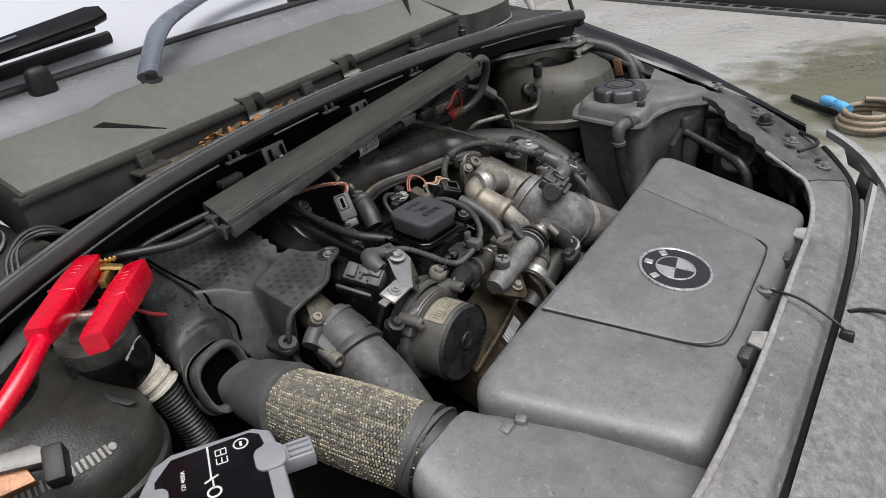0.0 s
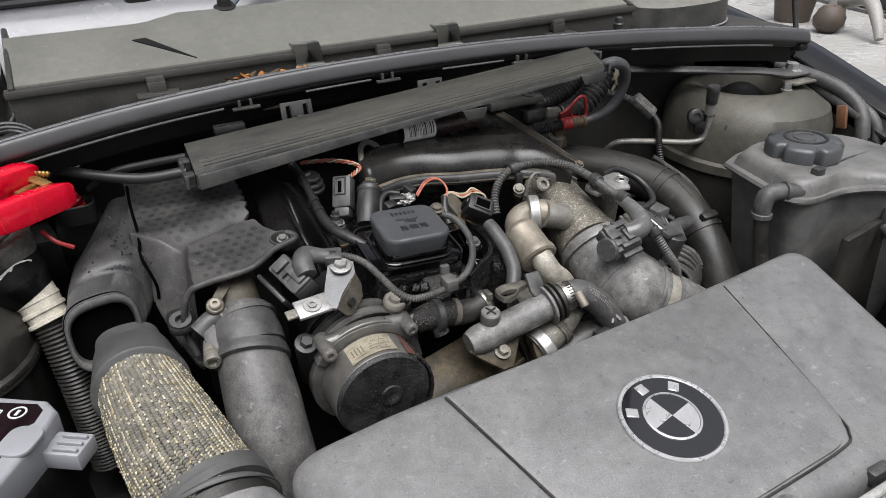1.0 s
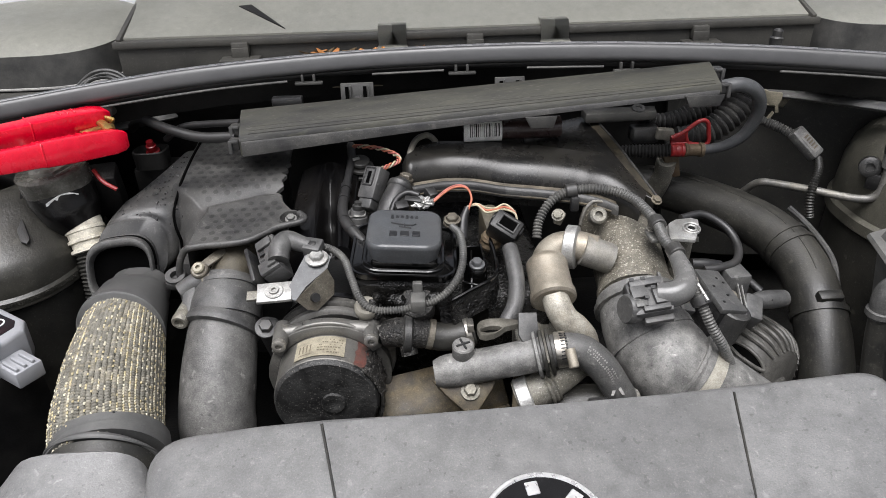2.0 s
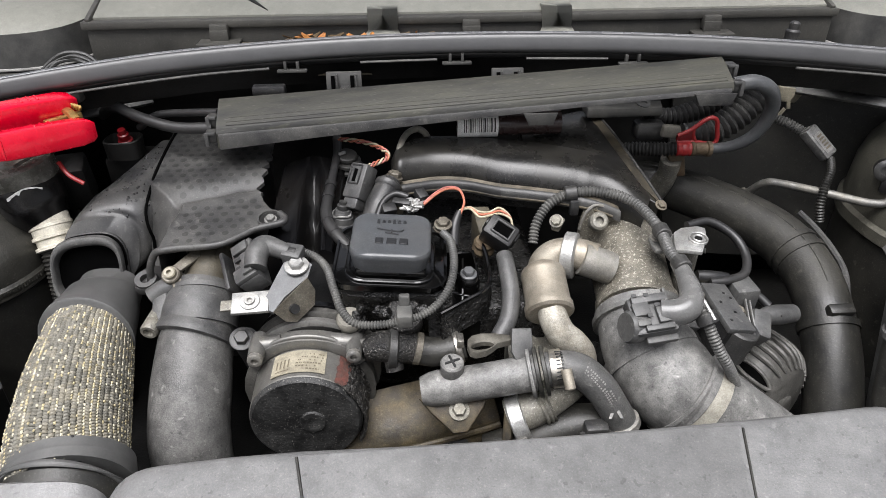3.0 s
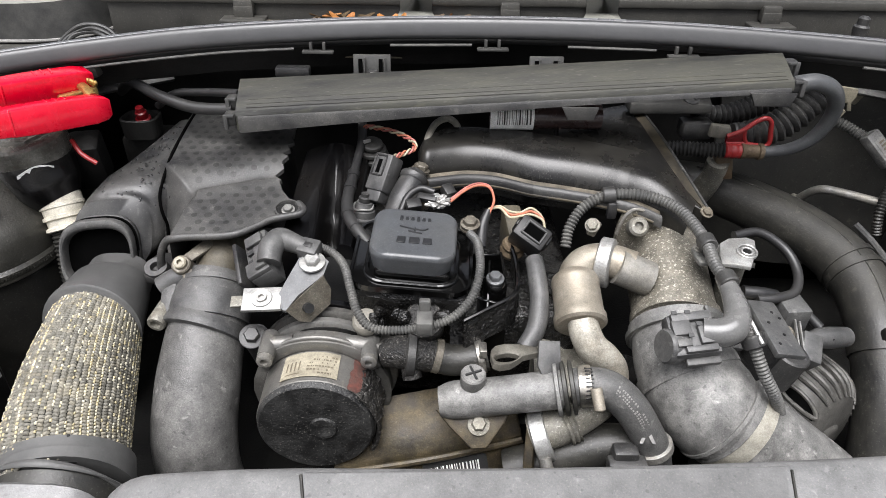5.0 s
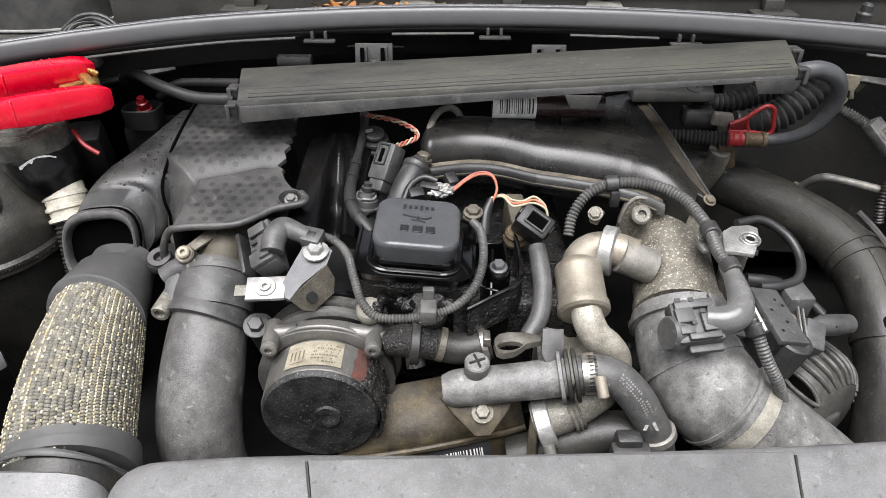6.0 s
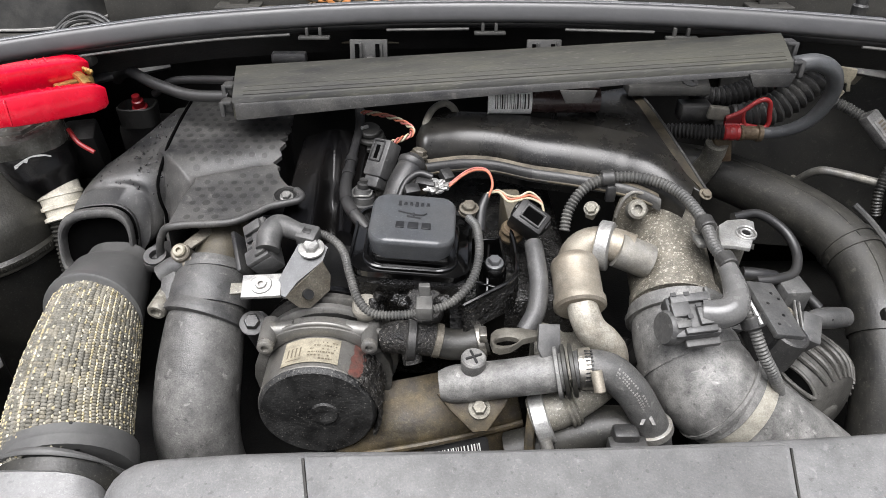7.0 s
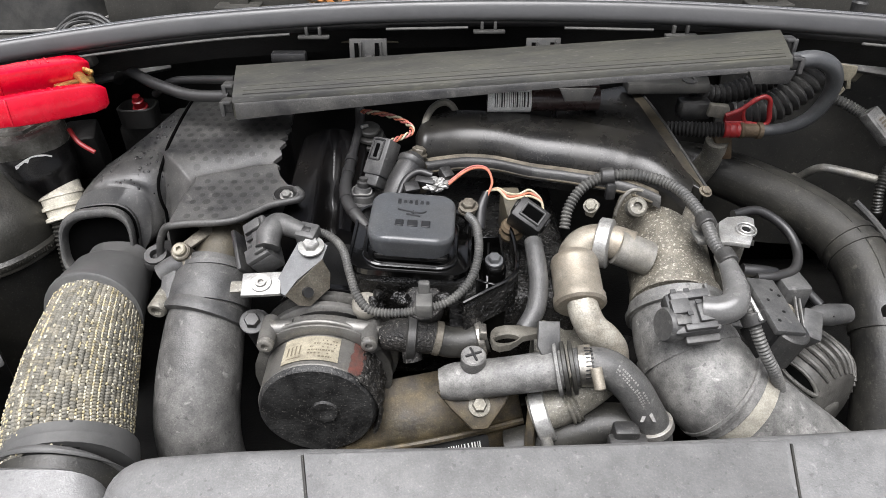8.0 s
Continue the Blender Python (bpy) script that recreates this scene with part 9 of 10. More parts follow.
# ---- spring towers, brace, brake pipe ----
for side in (1, -1):
    tower = thing("strut_tower", (side * 0.57, -0.10, 0.55), "dusty olive grey painted strut tower" if side > 0 else "black painted strut tower with a stamped number ledge", "strut tower", "strut towers")
    c = Vector((side * 0.572, -0.102, 0))
    bm = bmesh.new()
    lathe(bm, c, (0, 0, 1), [(0.775, 0.119), (0.777, 0.1215), (0.790, 0.1215), (0.794, 0.1165), (0.81, 0.1160), (0.84, 0.114), (0.862, 0.108), (0.876, 0.098), (0.884, 0.086), (0.886, 0.076), (0.884, 0.066), (0.872, 0.060), (0.86, 0.058)], 72)
    leg = lathe(bmesh.new(), c, (0, 0, 1), [(0.56, 0.124), (0.70, 0.119), (0.777, 0.1165)], 64)
    if side > 0:
        for v in list(bm.verts) + list(leg.verts):
            a = math.atan2(v.co.y - c.y, v.co.x - c.x)
            wide = 1 + 0.22 * max(0.0, -math.sin(a)) ** 1.5 + 0.06 * max(0.0, math.cos(a))
            wide = 1 + (wide - 1) * smooth01((0.890 - v.co.z) / 0.03)
            v.co.x, v.co.y = c.x + (v.co.x - c.x) * wide, c.y + (v.co.y - c.y) * wide
    # the left dome takes the darkened copy of the tower paint
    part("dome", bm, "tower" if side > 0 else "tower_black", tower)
    # below its seam the tower is coloured darker than the dome
    part("leg", leg, "bay_paint", tower, "black lower part of the tower")
    if side < 0:
        # the body panel swells towards the front below the stamped number
        swell = lambda a: 0.035 * math.exp(-((a + 55) / 32) ** 2) + 0.012 * math.exp(-((a + 105) / 30) ** 2)  # noqa: E731
        prof = [(0.880, 0.098, 0.0), (0.873, 0.105, 0.10), (0.862, 0.112, 0.35), (0.850, 0.117, 0.68), (0.841, 0.119, 0.90), (0.836, 0.1205, 1.0), (0.824, 0.123, 1.03), (0.806, 0.124, 1.0), (0.803, 0.1265, 1.03), (0.797, 0.1265, 1.03), (0.794, 0.124, 0.98), (0.74, 0.125, 0.9), (0.62, 0.125, 0.8)]
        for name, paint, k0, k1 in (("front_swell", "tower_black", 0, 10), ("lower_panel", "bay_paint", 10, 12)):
            bm = bmesh.new()

            def swollen(u, v, k0=k0, k1=k1):
                z, r, k = prof[k0 + round(v * (k1 - k0))]
                a = radians(-165 + 170 * u)
                return c + Vector(((r + k * swell(-165 + 170 * u)) * math.cos(a), (r + k * swell(-165 + 170 * u)) * math.sin(a), z))
            sheet(bm, swollen, 70, k1 - k0, 0.003)
            part(name, bm, paint, tower, "smooth dusty swelling of the body panel" if k0 == 0 else "black panel below the seam")
        bm = bmesh.new()
        for k in range(150):
            a = -150 + 1.02 * k
            r = 0.1262 + 1.03 * swell(a)
            box(bm, (0.0013, 0.0012, rnd.uniform(0.0025, 0.005)), axes(c + Vector((r * math.cos(radians(a)), r * math.sin(radians(a)), 0.800)), (rnd.uniform(-0.3, 0.3), 0, 1), (-math.sin(radians(a)), math.cos(radians(a)), 0)), 0)
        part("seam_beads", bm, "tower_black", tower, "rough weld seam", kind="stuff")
    part("bearing_well", lathe(bmesh.new(), c, (0, 0, 1), [(0.858, 0.0595), (0.862, 0.0595), (0.866, 0.04), (0.88, 0.02), (0.884, 0.012)], 32), "dark", tower, "black bearing well")
    if side < 0:
        # ledge with the stamped number, as plain bars
        def on_swell(a, z):
            """A place on the swelling, and the way out from it."""
            for (z0, r0, k0), (z1, r1, k1) in zip(prof, prof[1:]):
                if z1 <= z <= z0:
                    f = (z0 - z) / (z0 - z1)
                    r = r0 + (r1 - r0) * f + (k0 + (k1 - k0) * f) * swell(a)
                    return c + Vector((r * math.cos(radians(a)), r * math.sin(radians(a)), z))
        for i in range(18):
            a, z = -66.5 - 2.05 * i, 0.8465 + 0.00057 * i
            p = on_swell(a, z)
            along, out = on_swell(a - 1, z + 0.0003) - on_swell(a + 1, z - 0.0003), (on_swell(a - 1, z) - on_swell(a + 1, z)).cross(on_swell(a, z + 0.003) - on_swell(a, z - 0.003))
            out = out if out.z > 0 else -out
            bar_m = axes(p, out, along)
            if i == 0:
                part("stamp_dot", lathe(bmesh.new(), p, out, [(-0.001, 0.0038), (0.0010, 0.0036), (0.0012, 0.002)], 16), "stamp", tower)
            else:
                part("stamped_bar", box(bmesh.new(), (0.0030 if i not in (9, 13) else 0.0016, 0.0105, 0.0009), bar_m @ Matrix.Translation((0, 0, 0.0004)), 0.0003, 1), "stamp", tower)
    brace = thing("strut_brace", (side * 0.52, -0.1, 0.89), "flat painted strut brace bar with a bright nut", "brace", "strut braces")
    part("bar", tube(bmesh.new(), [(side * 0.385, 0.03, 0.904), (side * 0.44, -0.035, 0.911), (side * 0.50, -0.098, 0.914), (side * 0.56, -0.136, 0.912), (side * 0.60, -0.146, 0.905), (side * 0.64, -0.150, 0.904)], [0.013, 0.013, 0.013, 0.013, 0.016, 0.015], 14, 6, flat=0.4), "wing", brace)
    nut = part("nut", lathe(bmesh.new(), (side * 0.620, -0.147, 0.905), (0, 0, 1), [(0, 0.016), (0.003, 0.016), (0.005, 0.010), (0.013, 0.009), (0.014, 0.007)], 8), "zinc", brace, "bright flanged nut")
    part("lower_plate", prism(bmesh.new(), [(-0.02, -0.012), (0.026, -0.014), (0.028, 0.006), (-0.018, 0.012)], 0.004, Matrix.Translation((side * 0.612, -0.166, 0.893)), 0.001), "alu_dull", brace)
    part("lower_stud", hexbolt(bmesh.new(), (side * 0.590, -0.168, 0.884), (0, 0, 1), 0.006, 0.012, 0.009), "alu_grey", brace)

vac = thing("wing_hoses", (0.65, -0.2, 0.83), "black rubber hoses running along the inner wing", "hose")
part("hose", tube(bmesh.new(), [(0.640, -0.105, 0.905), (0.652, -0.150, 0.898), (0.662, -0.205, 0.885), (0.660, -0.245, 0.862), (0.652, -0.262, 0.83), (0.65, -0.27, 0.78)], 0.0105, 14), "hose", vac)
part("hose", tube(bmesh.new(), [(0.668, -0.16, 0.885), (0.675, -0.22, 0.868), (0.676, -0.262, 0.845), (0.672, -0.28, 0.80)], 0.0085, 12), "hose", vac)
part("orange_tag", box(bmesh.new(), (0.006, 0.016, 0.034), Matrix.Translation((0.640, -0.232, 0.852)) @ Matrix.Rotation(-0.2, 4, "X"), 0.002), "copper", vac, "orange retaining tag")
brake = thing("brake_pipe", (0.45, -0.12, 0.78), "bent silver pipe with a black capped valve", "pipe")
part("pipe", tube(bmesh.new(), [(0.350, -0.028, 0.772), (0.355, -0.040, 0.793), (0.362, -0.056, 0.811), (0.375, -0.070, 0.816), (0.41, -0.100, 0.818), (0.444, -0.129, 0.819), (0.460, -0.140, 0.826), (0.464, -0.142, 0.845), (0.464, -0.141, 0.868)], 0.0048, 12), "alu", brake)
part("collar", tube(bmesh.new(), [(0.4645, -0.1405, 0.864), (0.461, -0.1435, 0.884)], 0.0076, 14), "stamp", brake, "bright metal collar")
part("cap", tube(bmesh.new(), [(0.461, -0.1435, 0.882), (0.4575, -0.147, 0.903), (0.457, -0.1475, 0.908)], [0.0085, 0.009, 0.008], 14), "black_dusty", brake, "black screw cap")
part("clip", box(bmesh.new(), (0.034, 0.014, 0.02), axes((0.466, -0.136, 0.842), (0, 0, 1), (0.75, -0.6, 0)), 0.003), "black", brake)
for p in ((0.452, -0.128, 0.858), (0.480, -0.172, 0.846)):
    part("grommet", lathe(bmesh.new(), p, (-0.5, -0.8, 0.2), [(-0.012, 0.012), (0.002, 0.012), (0.004, 0.009), (0.004, 0.005), (0.001, 0.005)], 18), "black_dusty", brake)
part("end_nut", tube(bmesh.new(), [(0.347, -0.034, 0.777), (0.352, -0.037, 0.790)], 0.0075, 8), "alu_dull", brake)
abs_lead = thing("wheel_sensor_lead", (0.41, -0.08, 0.78), "grey corrugated lead with a labelled grey plug", "cable")
part("sleeve", tube(bmesh.new(), [(0.3696, -0.0200, 0.8814), (0.3809, -0.0300, 0.8788), (0.3929, -0.0400, 0.8737), (0.4030, -0.0500, 0.8694)], 0.0052, 12, rib=(0.0034, 0.0018)), "cable", abs_lead)
plug_m = axes((0.4097, -0.0600, 0.8637), (0.15, -0.75, 0.65), (0.0194, -0.0140, -0.0218))
part("plug", box(bmesh.new(), (0.042, 0.019, 0.014), plug_m, 0.003), "boot", abs_lead)
part("plug_label", box(bmesh.new(), (0.026, 0.012, 0.0006), plug_m @ Matrix.Translation((0.002, 0, 0.0073)), 0), "chalk", abs_lead, "small dull label")
for k in range(5):
    part("print", box(bmesh.new(), (0.0022, 0.007, 0.0004), plug_m @ Matrix.Translation((-0.007 + 0.0042 * k, 0.001, 0.0078)), 0), "ink_dim", abs_lead)
part("lower_sleeve", tube(bmesh.new(), [(0.4243, -0.0700, 0.8468), (0.4156, -0.0900, 0.8404), (0.4040, -0.1050, 0.8265), (0.3987, -0.1150, 0.8099), (0.4007, -0.1200, 0.7902)], 0.0044, 12, rib=(0.0034, 0.0016)), "hose_dark", abs_lead)
part("tan_clip", prism(bmesh.new(), [(-0.018, -0.012), (0.010, -0.016), (0.020, -0.006), (0.012, 0.004), (0.018, 0.018), (-0.004, 0.012), (-0.016, 0.010)], 0.005, axes((0.400, 0.02, 0.900), (0, -0.8, 0.5), (1, 0, 0)), 0.001), "label", abs_lead, "pale tan plastic clip")

# ---- coolant reservoir ----
res = thing("coolant_reservoir", (0.47, -0.36, 0.55), "black plastic coolant reservoir with a large screw cap", "reservoir")
OUT = [(0.380, -0.256), (0.360, -0.330), (0.352, -0.372), (0.375, -0.388), (0.425, -0.386), (0.462, -0.405), (0.500, -0.436), (0.535, -0.448), (0.566, -0.440), (0.590, -0.405), (0.604, -0.33), (0.59, -0.265), (0.53, -0.236), (0.44, -0.234)]
OUT = [Vector((*p, 0)).to_2d() for p in spline([(*p, 0) for p in OUT + OUT[:1]], 3)][:-1]
rc = sum(OUT, Vector((0, 0))) / len(OUT)


def res_ring(b, inset, z, tilt=0.06, bow=0.0):
    out = []
    for p in OUT:
        q = p + (rc - p).normalized() * inset
        arch = bow * math.exp(-((q.x - 0.47) / 0.05) ** 2) * smooth01((-0.36 - q.y) / 0.05)
        out.append(b.verts.new((q.x, q.y, z - tilt * (q.x - 0.40) + arch)))
    return out


def ringed(b, rows):
    m = len(rows[0])
    for a, c in zip(rows, rows[1:]):
        for i in range(m):
            b.faces.new((a[i], a[(i + 1) % m], c[(i + 1) % m], c[i]))
    b.faces.new(rows[0]); b.faces.new(rows[-1])


bm = bmesh.new()
ringed(bm, [res_ring(bm, -0.003, 0.834, bow=0.008), res_ring(bm, -0.005, 0.837, bow=0.008), res_ring(bm, -0.003, 0.841, bow=0.008), res_ring(bm, 0.008, 0.841, bow=0.008)])
part("flange", bm, "res", res, "moulded seam flange")
bm = bmesh.new()
ringed(bm, [res_ring(bm, 0.006, 0.838), res_ring(bm, 0.011, 0.852), res_ring(bm, 0.015, 0.858), res_ring(bm, 0.022, 0.861), res_ring(bm, 0.06, 0.862)])
part("upper_shell", bm, "res", res)
bm = bmesh.new()
ringed(bm, [res_ring(bm, 0.045, 0.60), res_ring(bm, 0.03, 0.68), res_ring(bm, 0.012, 0.80), res_ring(bm, 0.006, 0.838)])
part("lower_shell", bm, "res", res)
cc0 = Vector((0.444, -0.314, 0.857))
bm = bmesh.new()
rows = []
for h, r0, cut in ((-0.012, 0.035, 0), (0.002, 0.037, 0), (0.004, 0.0455, 1), (0.019, 0.0455, 1), (0.0225, 0.0430, 1), (0.0240, 0.0380, 0.75), (0.0243, 0.0300, 0.1), (0.0252, 0.0285, 0), (0.0256, 0.010, 0)):
    row = []
    for i in range(96):
        a = 2 * math.pi * i / 96
        notch_d = 0.0085 * max(0.0, math.cos(6 * a)) ** 5 * cut
        row.append(cc0 + Vector(((r0 - notch_d) * math.cos(a), (r0 - notch_d) * math.sin(a), h)))
    rows.append(row)
rcap = part("cap", skin(bm, rows), "cap_rubber", res, "notched black screw cap")
part("cap_ring", lathe(bmesh.new(), cc0 + Vector((0, 0, 0.0250)), (0, 0, 1), [(0, 0.0265), (0.0012, 0.026), (0.0012, 0.0225), (0, 0.022)], 40), "black", rcap)
bm = bmesh.new()
tube(bm, [cc0 + Vector((0.014 * math.cos(radians(a)), 0.014 * math.sin(radians(a)), 0.0262)) for a in range(0, 300, 30)], 0.0012, 6, 3)
part("cap_symbol", bm, "hose", rcap)
part("cap_tab", box(bmesh.new(), (0.014, 0.012, 0.024), Matrix.Translation((0.400, -0.369, 0.858)), 0.003), "black_dusty", res)
part("vent_elbow", tube(bmesh.new(), [(0.372, -0.372, 0.846), (0.352, -0.364, 0.848), (0.336, -0.358, 0.846), (0.330, -0.357, 0.836), (0.330, -0.358, 0.815)], [0.0095, 0.0105, 0.0110, 0.0105, 0.0095], 18, 6), "hose", res, "grey hose elbow")
part("elbow_rib", lathe(bmesh.new(), (0.356, -0.366, 0.848), (-1, 0.4, 0), [(0, 0.0108), (0.001, 0.0124), (0.004, 0.0124), (0.005, 0.0108)], 20), "hose", res)
part("elbow_collar", lathe(bmesh.new(), (0.330, -0.3575, 0.824), (0, 0, -1), [(0, 0.0112), (0.001, 0.0122), (0.006, 0.0122), (0.007, 0.0112)], 18), "hose", res)
part("vent_hose", tube(bmesh.new(), [(0.330, -0.358, 0.82), (0.331, -0.362, 0.79), (0.334, -0.370, 0.75), (0.34, -0.385, 0.70), (0.345, -0.40, 0.64)], 0.0090, 16), "hose_dark", res)
aux = thing("headlamp_loom", (0.42, -0.55, 0.66), "black cables and brackets behind the headlamp", "cable")
part("bent_tube", tube(bmesh.new(), [(0.470, -0.425, 0.795), (0.455, -0.452, 0.790), (0.437, -0.484, 0.785), (0.420, -0.512, 0.780), (0.405, -0.530, 0.778), (0.396, -0.545, 0.765), (0.390, -0.552, 0.735), (0.386, -0.556, 0.68)], [0.0065, 0.0065, 0.0065, 0.0070, 0.0085, 0.0085, 0.0080, 0.0080], 14), "black_dusty", aux)
part("cable", tube(bmesh.new(), [(0.515, -0.470, 0.790), (0.490, -0.478, 0.782), (0.468, -0.498, 0.784), (0.462, -0.520, 0.778), (0.450, -0.538, 0.765), (0.425, -0.556, 0.752)], 0.0048, 10), "rubber", aux)
part("cable", tube(bmesh.new(), [(0.47, -0.535, 0.775), (0.44, -0.575, 0.77), (0.40, -0.60, 0.765), (0.35, -0.62, 0.765), (0.31, -0.63, 0.765)], 0.004, 8), "rubber", aux)
part("lamp_back", box(bmesh.new(), (0.11, 0.06, 0.09), Matrix.Translation((0.505, -0.515, 0.742)) @ Matrix.Rotation(0.75, 4, "Z"), 0.012, 3), "plug_grey", aux, "dusty black back of the headlamp")
part("lamp_cover", lathe(bmesh.new(), (0.462, -0.520, 0.765), (-0.55, 0.45, 0.7), [(-0.02, 0.034), (0.004, 0.034), (0.007, 0.031), (0.007, 0.024), (0.003, 0.022), (0.003, 0.0)], 30), "plug_grey", aux)
for p, s, r in (((0.43, -0.60, 0.750), (0.06, 0.04, 0.04), 0.6), ((0.545, -0.46, 0.765), (0.05, 0.05, 0.05), 0.5), ((0.500, -0.425, 0.800), (0.05, 0.012, 0.035), -0.4), ((0.475, -0.575, 0.768), (0.04, 0.014, 0.03), 0.9)):
    part("box", box(bmesh.new(), s, Matrix.Translation(p) @ Matrix.Rotation(r, 4, "Z"), 0.005), "plug_grey", aux)
part("torn_flap", slab(bmesh.new(), [(0.478, -0.530, 0.803), (0.500, -0.515, 0.806), (0.512, -0.530, 0.800), (0.496, -0.546, 0.792)], (0, 0, -0.002)), "wing", aux)
part("post", tube(bmesh.new(), [(0.46, -0.56, 0.60), (0.46, -0.56, 0.74)], 0.03, 10), "dark", aux)
part("side_panel", slab(bmesh.new(), [(0.395, -0.43, 0.80), (0.53, -0.41, 0.80), (0.54, -0.41, 0.62), (0.395, -0.43, 0.62)], (0, 0.01, 0), 0.002), "bay_paint", aux)
# ---- washer filler and clamp ----
wash = thing("washer_filler", (-0.43, -0.16, 0.70), "black washer filler neck with a cream collar and ribbed hose", "filler neck")
part("neck", tube(bmesh.new(), [(-0.457, -0.147, 0.893), (-0.454, -0.150, 0.878), (-0.445, -0.156, 0.858), (-0.438, -0.160, 0.846)], [0.0345, 0.0345, 0.0300, 0.0225], 32, 6), "black_gloss", wash)
part("cap", lathe(bmesh.new(), (-0.457, -0.147, 0.890), (-0.1, -0.1, 1), [(-0.003, 0.0345), (0, 0.0358), (0.018, 0.0362), (0.0205, 0.0340), (0.0210, 0.028), (0.0195, 0.022)], 40), "clear", wash, "cloudy dark plastic cap")
part("cap_hex", lathe(bmesh.new(), (-0.459, -0.149, 0.909), (-0.05, -0.1, 1), [(0, 0.024), (0.004, 0.023), (0.005, 0.02)], 6), "clear", wash)
bm = bmesh.new()
rnd = random.Random(19)
torn = [rnd.uniform(0.0005, 0.0045) for i in range(15)]
sheet(bm, lambda u, v: Vector((-0.4570 + 0.0362 * math.cos(radians(-88 + 52 * u)), -0.1480 + 0.0362 * math.sin(radians(-88 + 52 * u)), 0.8860 + 0.006 * math.sin(3.3 * u - 0.4) - torn[round(14 * u)] * v)), 14, 3, 0.0004, (0, 1, 0))
part("torn_label", bm, "paper", wash, "strip of a torn white label")
part("collar", tube(bmesh.new(), [(-0.438, -0.160, 0.852), (-0.434, -0.166, 0.838), (-0.430, -0.173, 0.822)], [0.0195, 0.019, 0.0175], 24, 6), "cream", wash, "cream plastic collar")
for f in (0.2, 0.55, 0.9):
    p = Vector((-0.438, -0.160, 0.850)).lerp(Vector((-0.430, -0.173, 0.823)), f)
    part("collar_rib", lathe(bmesh.new(), p, (0.25, -0.4, -0.85), [(0, 0.0185), (0.001, 0.0205), (0.004, 0.0205), (0.005, 0.0185)], 24), "cream", wash)
part("ribbed_hose", tube(bmesh.new(), [(-0.431, -0.172, 0.824), (-0.427, -0.183, 0.80), (-0.424, -0.193, 0.77), (-0.422, -0.200, 0.73), (-0.42, -0.205, 0.66)], 0.0155, 22, rib=(0.0042, 0.0026)), "hose_dark", wash)
part("clip", box(bmesh.new(), (0.012, 0.016, 0.05), Matrix.Translation((-0.492, -0.150, 0.872)) @ Matrix.Rotation(0.3, 4, "Y"), 0.002), "black", wash)
part("lug", prism(bmesh.new(), [(0.0, -0.004), (0.05, -0.005), (0.056, 0.0), (0.05, 0.004), (0.0, 0.004)], 0.003, axes((-0.50, -0.165, 0.872), (0.1, -0.4, 0.9), (0.5, -0.8, -0.4)), 0.001), "black", wash)


def clamp_arm(parent, tip, end, w0, w1, roll):
    """A hollow moulded handle, narrower at its tip."""
    tip, end = Vector(tip), Vector(end)
    m = axes(tip, end - tip, (0, 0, 1))
    ln = (end - tip).length
    bm = bmesh.new()
    rows = []
    for f, a, b in ((0, 0.6, 0.55), (0.03, 0.85, 0.8), (0.10, 1, 0.95), (0.40, 1.03, 1), (0.55, 0.97, 1), (0.58, 0.90, 0.96), (0.9, 0.80, 0.9), (1, 0.72, 0.8)):
        rows.append([bm.verts.new(m @ Matrix.Rotation(radians(roll), 4, "Z") @ Vector((x * a * w0 / 0.02, y * b * w1 / 0.02, f * ln))) for x, y in rounded(0.02, 0.02, 0.0022, 2)])
    ringed(bm, rows)
    ob = part("arm", bm, "red", parent)
    for f in (0.24, 0.29, 0.34):
        b2 = bmesh.new()
        box(b2, (0.0012, w1 * 0.55, 0.0018), m @ Matrix.Rotation(radians(roll), 4, "Z") @ Matrix.Translation((w0 * 0.52, 0.1 * w1, f * ln)), 0.0004, 1)
        part("grip_line", b2, "red", ob)
    b2 = bmesh.new()
    box(b2, (w0 * 0.9, w1 * 1.04, 0.002), m @ Matrix.Rotation(radians(roll), 4, "Z") @ Matrix.Translation((0.001, 0, 0.56 * ln)), 0.0005, 1)
    part("grip_step", b2, "red", ob)
    return ob


clampt = thing("jump_lead_clamp", (-0.45, -0.15, 0.90), "bright red jump lead clamp with brass jaws", "battery clamp")
clamp_arm(clampt, (-0.383, -0.128, 0.930), (-0.492, -0.232, 0.943), 0.025, 0.025, 8)
clamp_arm(clampt, (-0.410, -0.093, 0.944), (-0.515, -0.188, 0.951), 0.025, 0.024, -4)
bm = bmesh.new()
tube(bm, [(-0.398, -0.124, 0.938), (-0.408, -0.114, 0.942), (-0.418, -0.106, 0.944)], 0.0050, 8, 4, flat=0.7)
box(bm, (0.036, 0.008, 0.010), axes((-0.414, -0.118, 0.936), (0, 0, 1), (0.68, 0.72, 0)), 0.002)
jaw = part("jaw", bm, "brass", clampt, "toothed brass jaw")
bm = bmesh.new()
for i in range(6):
    box(bm, (0.003, 0.004, 0.006), axes((-0.398 - 0.0035 * i, -0.112 + 0.0025 * i, 0.946), (0, 0, 1), (0.7, 0.7, 0)) @ Matrix.Rotation(0.7, 4, "X"), 0.0006, 1)
part("teeth", bm, "brass", jaw, kind="stuff")
part("pivot", tube(bmesh.new(), [(-0.448, -0.190, 0.934), (-0.472, -0.158, 0.934)], 0.0055, 12), "steel", clampt)
